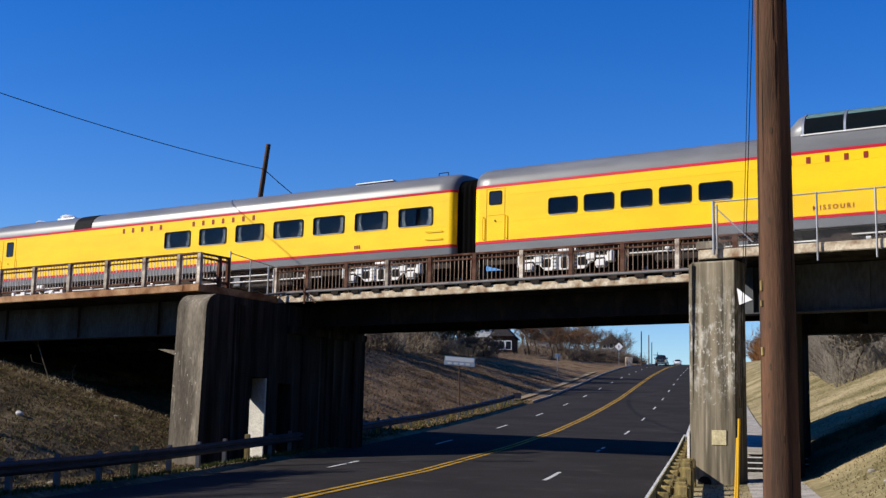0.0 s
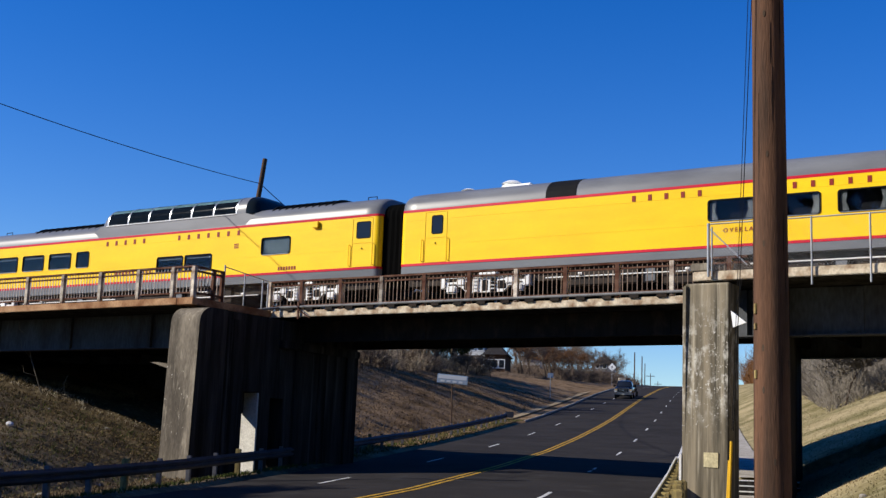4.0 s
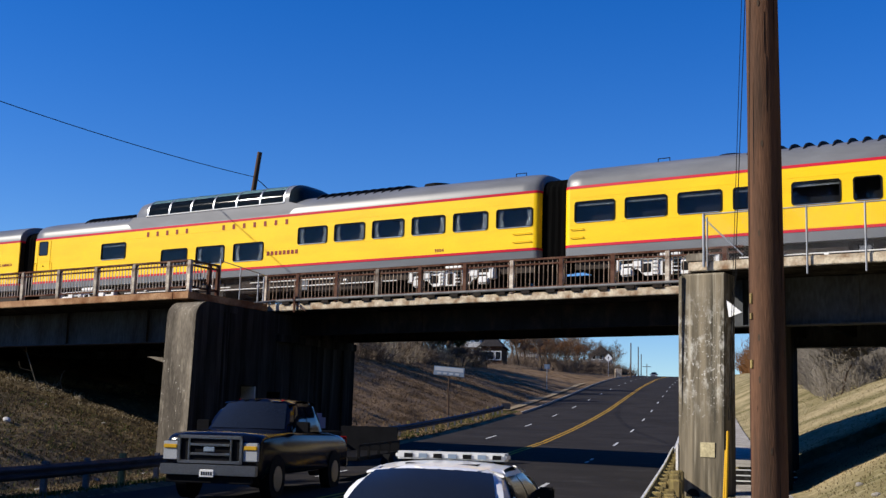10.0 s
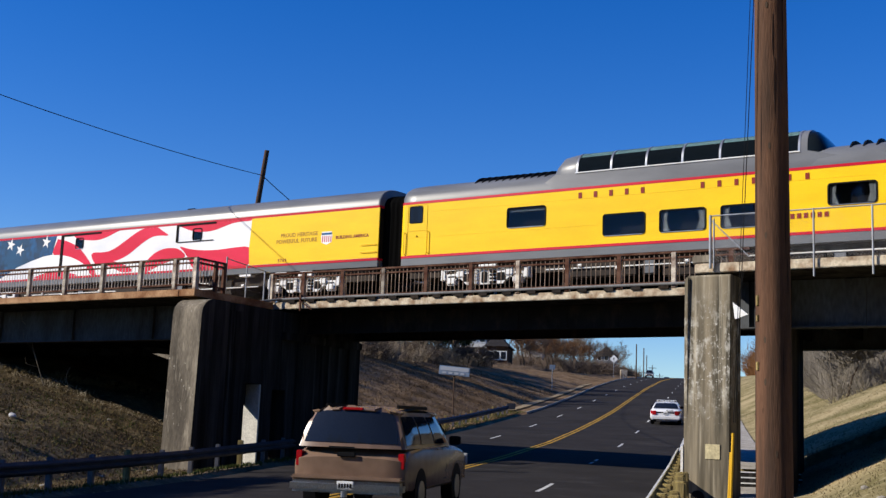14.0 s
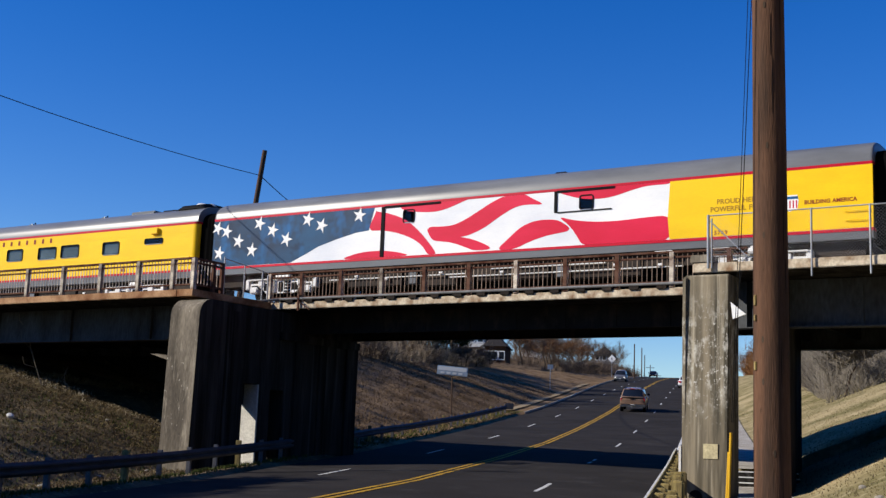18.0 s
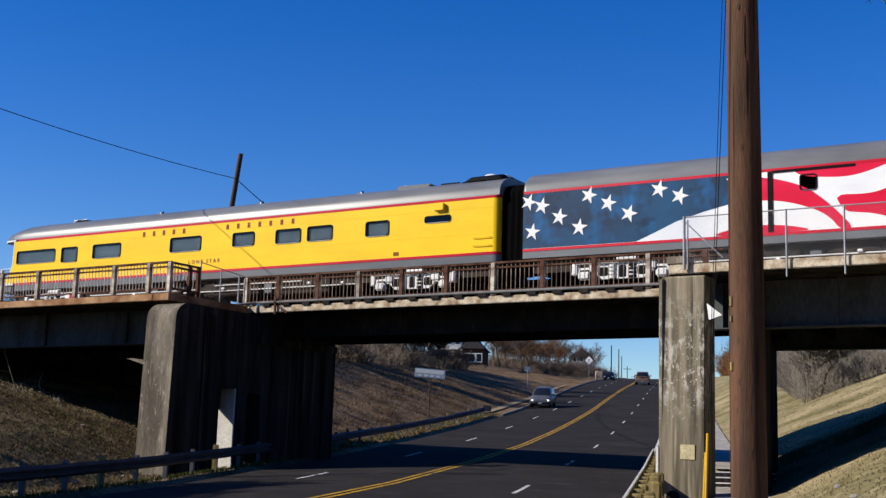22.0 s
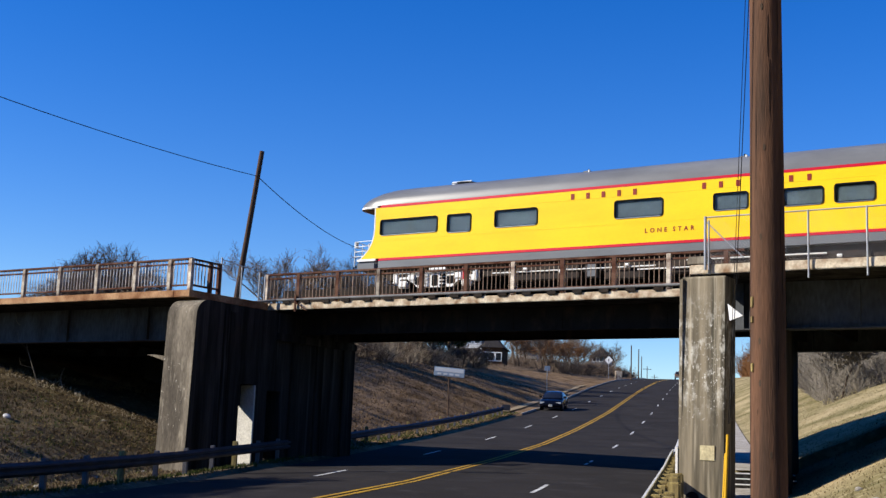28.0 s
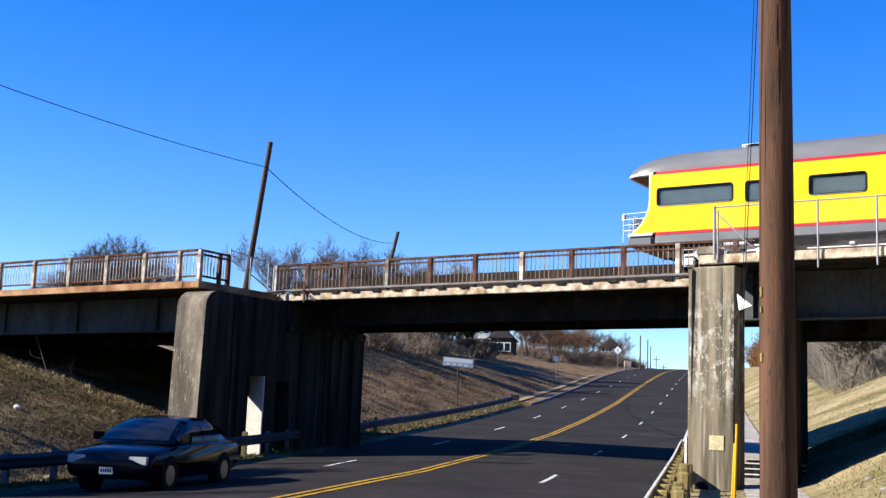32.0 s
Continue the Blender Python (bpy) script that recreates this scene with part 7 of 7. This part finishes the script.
TANP = mat("tan_paint", (0.20, 0.13, 0.09), 0.25, spec=0.3, grain_mix=0.05)
su = vehicle("suv", "tan full-size sport utility vehicle with roof rack", "SUV", TANP, 5.2, 2.0,
             [(-2.58, 0.55), (-2.6, 1.2), (1.0, 1.2), (2.3, 1.12), (2.55, 1.0), (2.58, 0.55), (2.4, 0.4), (-2.4, 0.4)], (-2.5, 1.2, -2.28, 0.55, 1.17, 1.79), 0.38, (-1.5, 1.55), ((0.04, 0.3), (0.33, 0.6), (0.63, 0.92)))
for y in (-0.9, 0.9):
    slab(su, "tail_lamp", -2.50, y * 1.0 - 0.06, y * 1.0 + 0.05, 0.84, 1.10, TAIL, 0.06, "red and amber tail lamp")
    part("roof_rack", box(B(), -1.9, 0.2, y * 0.72 - 0.03, y * 0.72 + 0.03, 1.85, 1.91, 0.01), DARK, su)
    slab(su, "head_lamp", 2.55, y - 0.12, y + 0.08, 0.78, 1.0, LAMP, 0.04)
part("rear_bumper", box(B(), -2.76, -2.5, -0.99, 0.99, 0.42, 0.62, 0.05), CHROME, su, "chrome rear bumper", smooth=50)
part("bumper_top", box(B(), -2.75, -2.5, -0.97, 0.97, 0.62, 0.70, 0.03), TANP, su)
part("tow_ball", rod(B(), (-2.8, 0, 0.36), (-2.8, 0, 0.46), 0.06, 0.05, sides=12), CHROME, su)
part("tow_bar", box(B(), -2.82, -2.4, -0.05, 0.05, 0.32, 0.38), DARK, su)
part("wiper", box(B(), -2.63, -2.60, -0.1, 0.35, 1.16, 1.19), DARK, su)
slab(su, "tailgate_handle", -2.62, -0.12, 0.2, 1.02, 1.10, DARK, 0.02)
slab(su, "brake_lamp", -2.42, -0.18, 0.18, 1.80, 1.85, TAIL, 0.06)
plate_on(su, -2.74, 0.47, -1)
mirrors(su, 0.9, 1.0, 1.2, DARK)

SILV = mat("silver_paint", (0.12, 0.125, 0.14), 0.3, 0.3, spec=0.3, grain_mix=0.05)
LIT = mat("lit_head_lamp", (0.8, 0.8, 0.78), 0.2)
LIT.node_tree.nodes["Principled BSDF"].inputs["Emission Color"].default_value = (1.0, 0.93, 0.8, 1)
LIT.node_tree.nodes["Principled BSDF"].inputs["Emission Strength"].default_value = 1.6
si = vehicle("crossover_car", "silver crossover with lit head lamps", "car", SILV, 4.6, 1.8,
             [(-2.25, 0.5), (-2.28, 0.95), (0.9, 0.98), (2.05, 0.88), (2.28, 0.72), (2.3, 0.42), (2.1, 0.25), (-2.1, 0.3)], (-2.1, 1.25, -1.7, 0.3, 0.97, 1.6), 0.34, (-1.35, 1.4))
dk = vehicle("saloon_car", "dark blue-black four-door saloon", "car", NAVY, 4.7, 1.82,
             [(-2.3, 0.45), (-2.33, 0.95), (-1.5, 1.0), (0.95, 0.95), (2.1, 0.82), (2.32, 0.66), (2.34, 0.40), (2.15, 0.22), (-2.1, 0.25)], (-1.85, 1.25, -1.0, 0.25, 0.95, 1.40), 0.33, (-1.35, 1.4))
wh = vehicle("saloon_car", "small white car near the hilltop", "car", CARWHITE, 4.5, 1.8,
             [(-2.2, 0.45), (-2.23, 0.95), (0.95, 0.95), (2.0, 0.82), (2.22, 0.66), (2.24, 0.40), (2.05, 0.22), (-2.0, 0.25)], (-1.85, 1.2, -1.2, 0.3, 0.95, 1.45), 0.33, (-1.3, 1.35))
for t, x in ((si, 2.22), (dk, 2.26), (wh, 2.15)):
    for y in (-0.66, 0.66):
        slab(t, "head_lamp", x, y - 0.2, y + 0.18, 0.56, 0.72, LAMP, 0.05, "clear head lamp")
        if t is si:
            slab(t, "lamp_bulb", x + 0.05, y - 0.06, y + 0.06, 0.58, 0.70, LIT, 0.012, "lit lamp")
        slab(t, "tail_lamp", -x, y - 0.15, y + 0.15, 0.7, 0.9, TAIL, 0.04)
    slab(t, "grille", x + 0.03, -0.4, 0.4, 0.5, 0.66, DARK, 0.02)
    slab(t, "grille_bar", x + 0.05, -0.4, 0.4, 0.57, 0.60, CHROME, 0.015)
    plate_on(t, x + 0.06, 0.36, 1)
    mirrors(t, 0.85, 0.9, 0.97, DARK)


def road_pose(s, l, way, turn=0.0):
    """A vehicle on the slope of the road, facing uphill (way 1) or down (-1)."""
    p = on_road(s, l, 0.0)
    g = math.degrees(math.atan2(road_z(s + 1.5) - road_z(s - 1.5), 3.0))
    m = Matrix.Translation(p) @ pose(0, 0, 0, 0, 0, 90 - 12.8 + turn) @ pose(0, 0, 0, 0, -g, 0)
    return m if way > 0 else m @ pose(0, 0, 0, 0, 0, 180)


def drive(t, rows, way, half):
    """rows: seconds, s of the end that shows, l. half: from that end to the middle."""
    out = []
    ts, ss, ls = [r[0] for r in rows], [r[1] for r in rows], [r[2] for r in rows]
    k = 0.0
    while k <= 32.01:
        s = float(np.interp(k, ts, ss)) + half
        out.append((k, road_pose(s, float(np.interp(k, ts, ls)), way)))
        k += 0.5
    walk(t, out)


def motions():
    # seconds, place along the track of the gap between the third and fourth car
    way = [(0, -73.35), (1, -67.48), (2, -61.68), (3, -55.93), (3.5, -53.08), (5.5, -41.67), (6.5, -36.13), (7.5, -30.76), (8.5, -25.48), (9.5, -20.28), (10.5, -15.2), (11.5, -10.3), (12.5, -5.52), (13.5, -0.82), (14.5, 3.76),
           (16.5, 12.46), (17, 14.55), (18, 18.6), (19, 22.49), (20, 26.28), (21, 29.85), (22, 33.28), (23, 36.55), (24, 39.66), (25, 42.65), (25.5, 44.1), (27.5, 50.05), (28.5, 52.9), (29.5, 55.58), (30.5, 58.06), (31.5, 60.47), (32, 61.68)]
    for i, c in enumerate(CARS):
        off = (2 - i) * LEN
        walk(c, [(t, BR @ pose(x + off, 35.7, ZRAIL)) for t, x in way])
    # vehicles: seconds, s of the front or back, l
    truck = [(0, 200, 5.9), (2, 152.8, 5.6), (3, 131, 5.4), (6, 66.2, 5.5), (7, 46.4, 5.5), (8, 26.9, 5.5), (9, 8.2, 5.5), (9.5, -0.2, 5.5), (10, -8.6, 5.42), (11, -30, 5.1), (17, -150, 5.1), (32, -180, 5.1)]
    drive(pk, truck, -1, 3.1)
    drive(tl, truck, -1, 9.4)
    drive(po, [(0, -188, -1.2), (10, -19.5, -1.2), (11, -2.8, -1.2), (12, 13.7, -1.2), (13, 31.5, -1.2), (14, 49.1, -1.3), (17, 104, -1.5), (19, 142, -1.5), (24, 240, -1.5), (32, 380, -1.5)], 1, 2.7)
    drive(su, [(0, -185, 1.8), (5, -185, 1.8), (13.6, -19.5, 1.8), (14, -11.3, 1.85), (17, 47.3, 1.8), (19, 84.6, 1.6), (21, 122, 1.7), (23, 165, 1.8), (27, 245, 1.8), (32, 330, 1.8)], 1, 2.6)
    drive(si, [(0, 400, 9.0), (11, 285, 9.0), (14, 240, 9.0), (17, 169.7, 8.7), (19, 129.4, 8.5), (21, 88.2, 8.0), (23, 55.4, 7.9), (24, 36.2, 7.8), (25, 18.2, 7.8), (25.5, 9.5, 7.8), (27.5, -24, 7.6), (32, -105, 7.6)], -1, 2.3)
    drive(dk, [(0, 420, 7.5), (15, 300, 7.5), (19, 236, 8.5), (21, 203, 9.0), (23, 166, 9.0), (25, 138, 9.0), (27.5, 77.8, 8.4), (28, 66, 8.0), (29, 47.3, 8.0), (30, 29.0, 8.1), (31, 10.3, 7.9), (31.5, 0.4, 7.5), (32, -9.2, 7.5)], -1, 2.35)
    drive(wh, [(0, 275, 5.0), (2, 241, 8.0), (3, 234, 17.0), (3.5, 233, 22), (6, 232, 48), (32, 232, 60)], -1, 2.2)


motions()
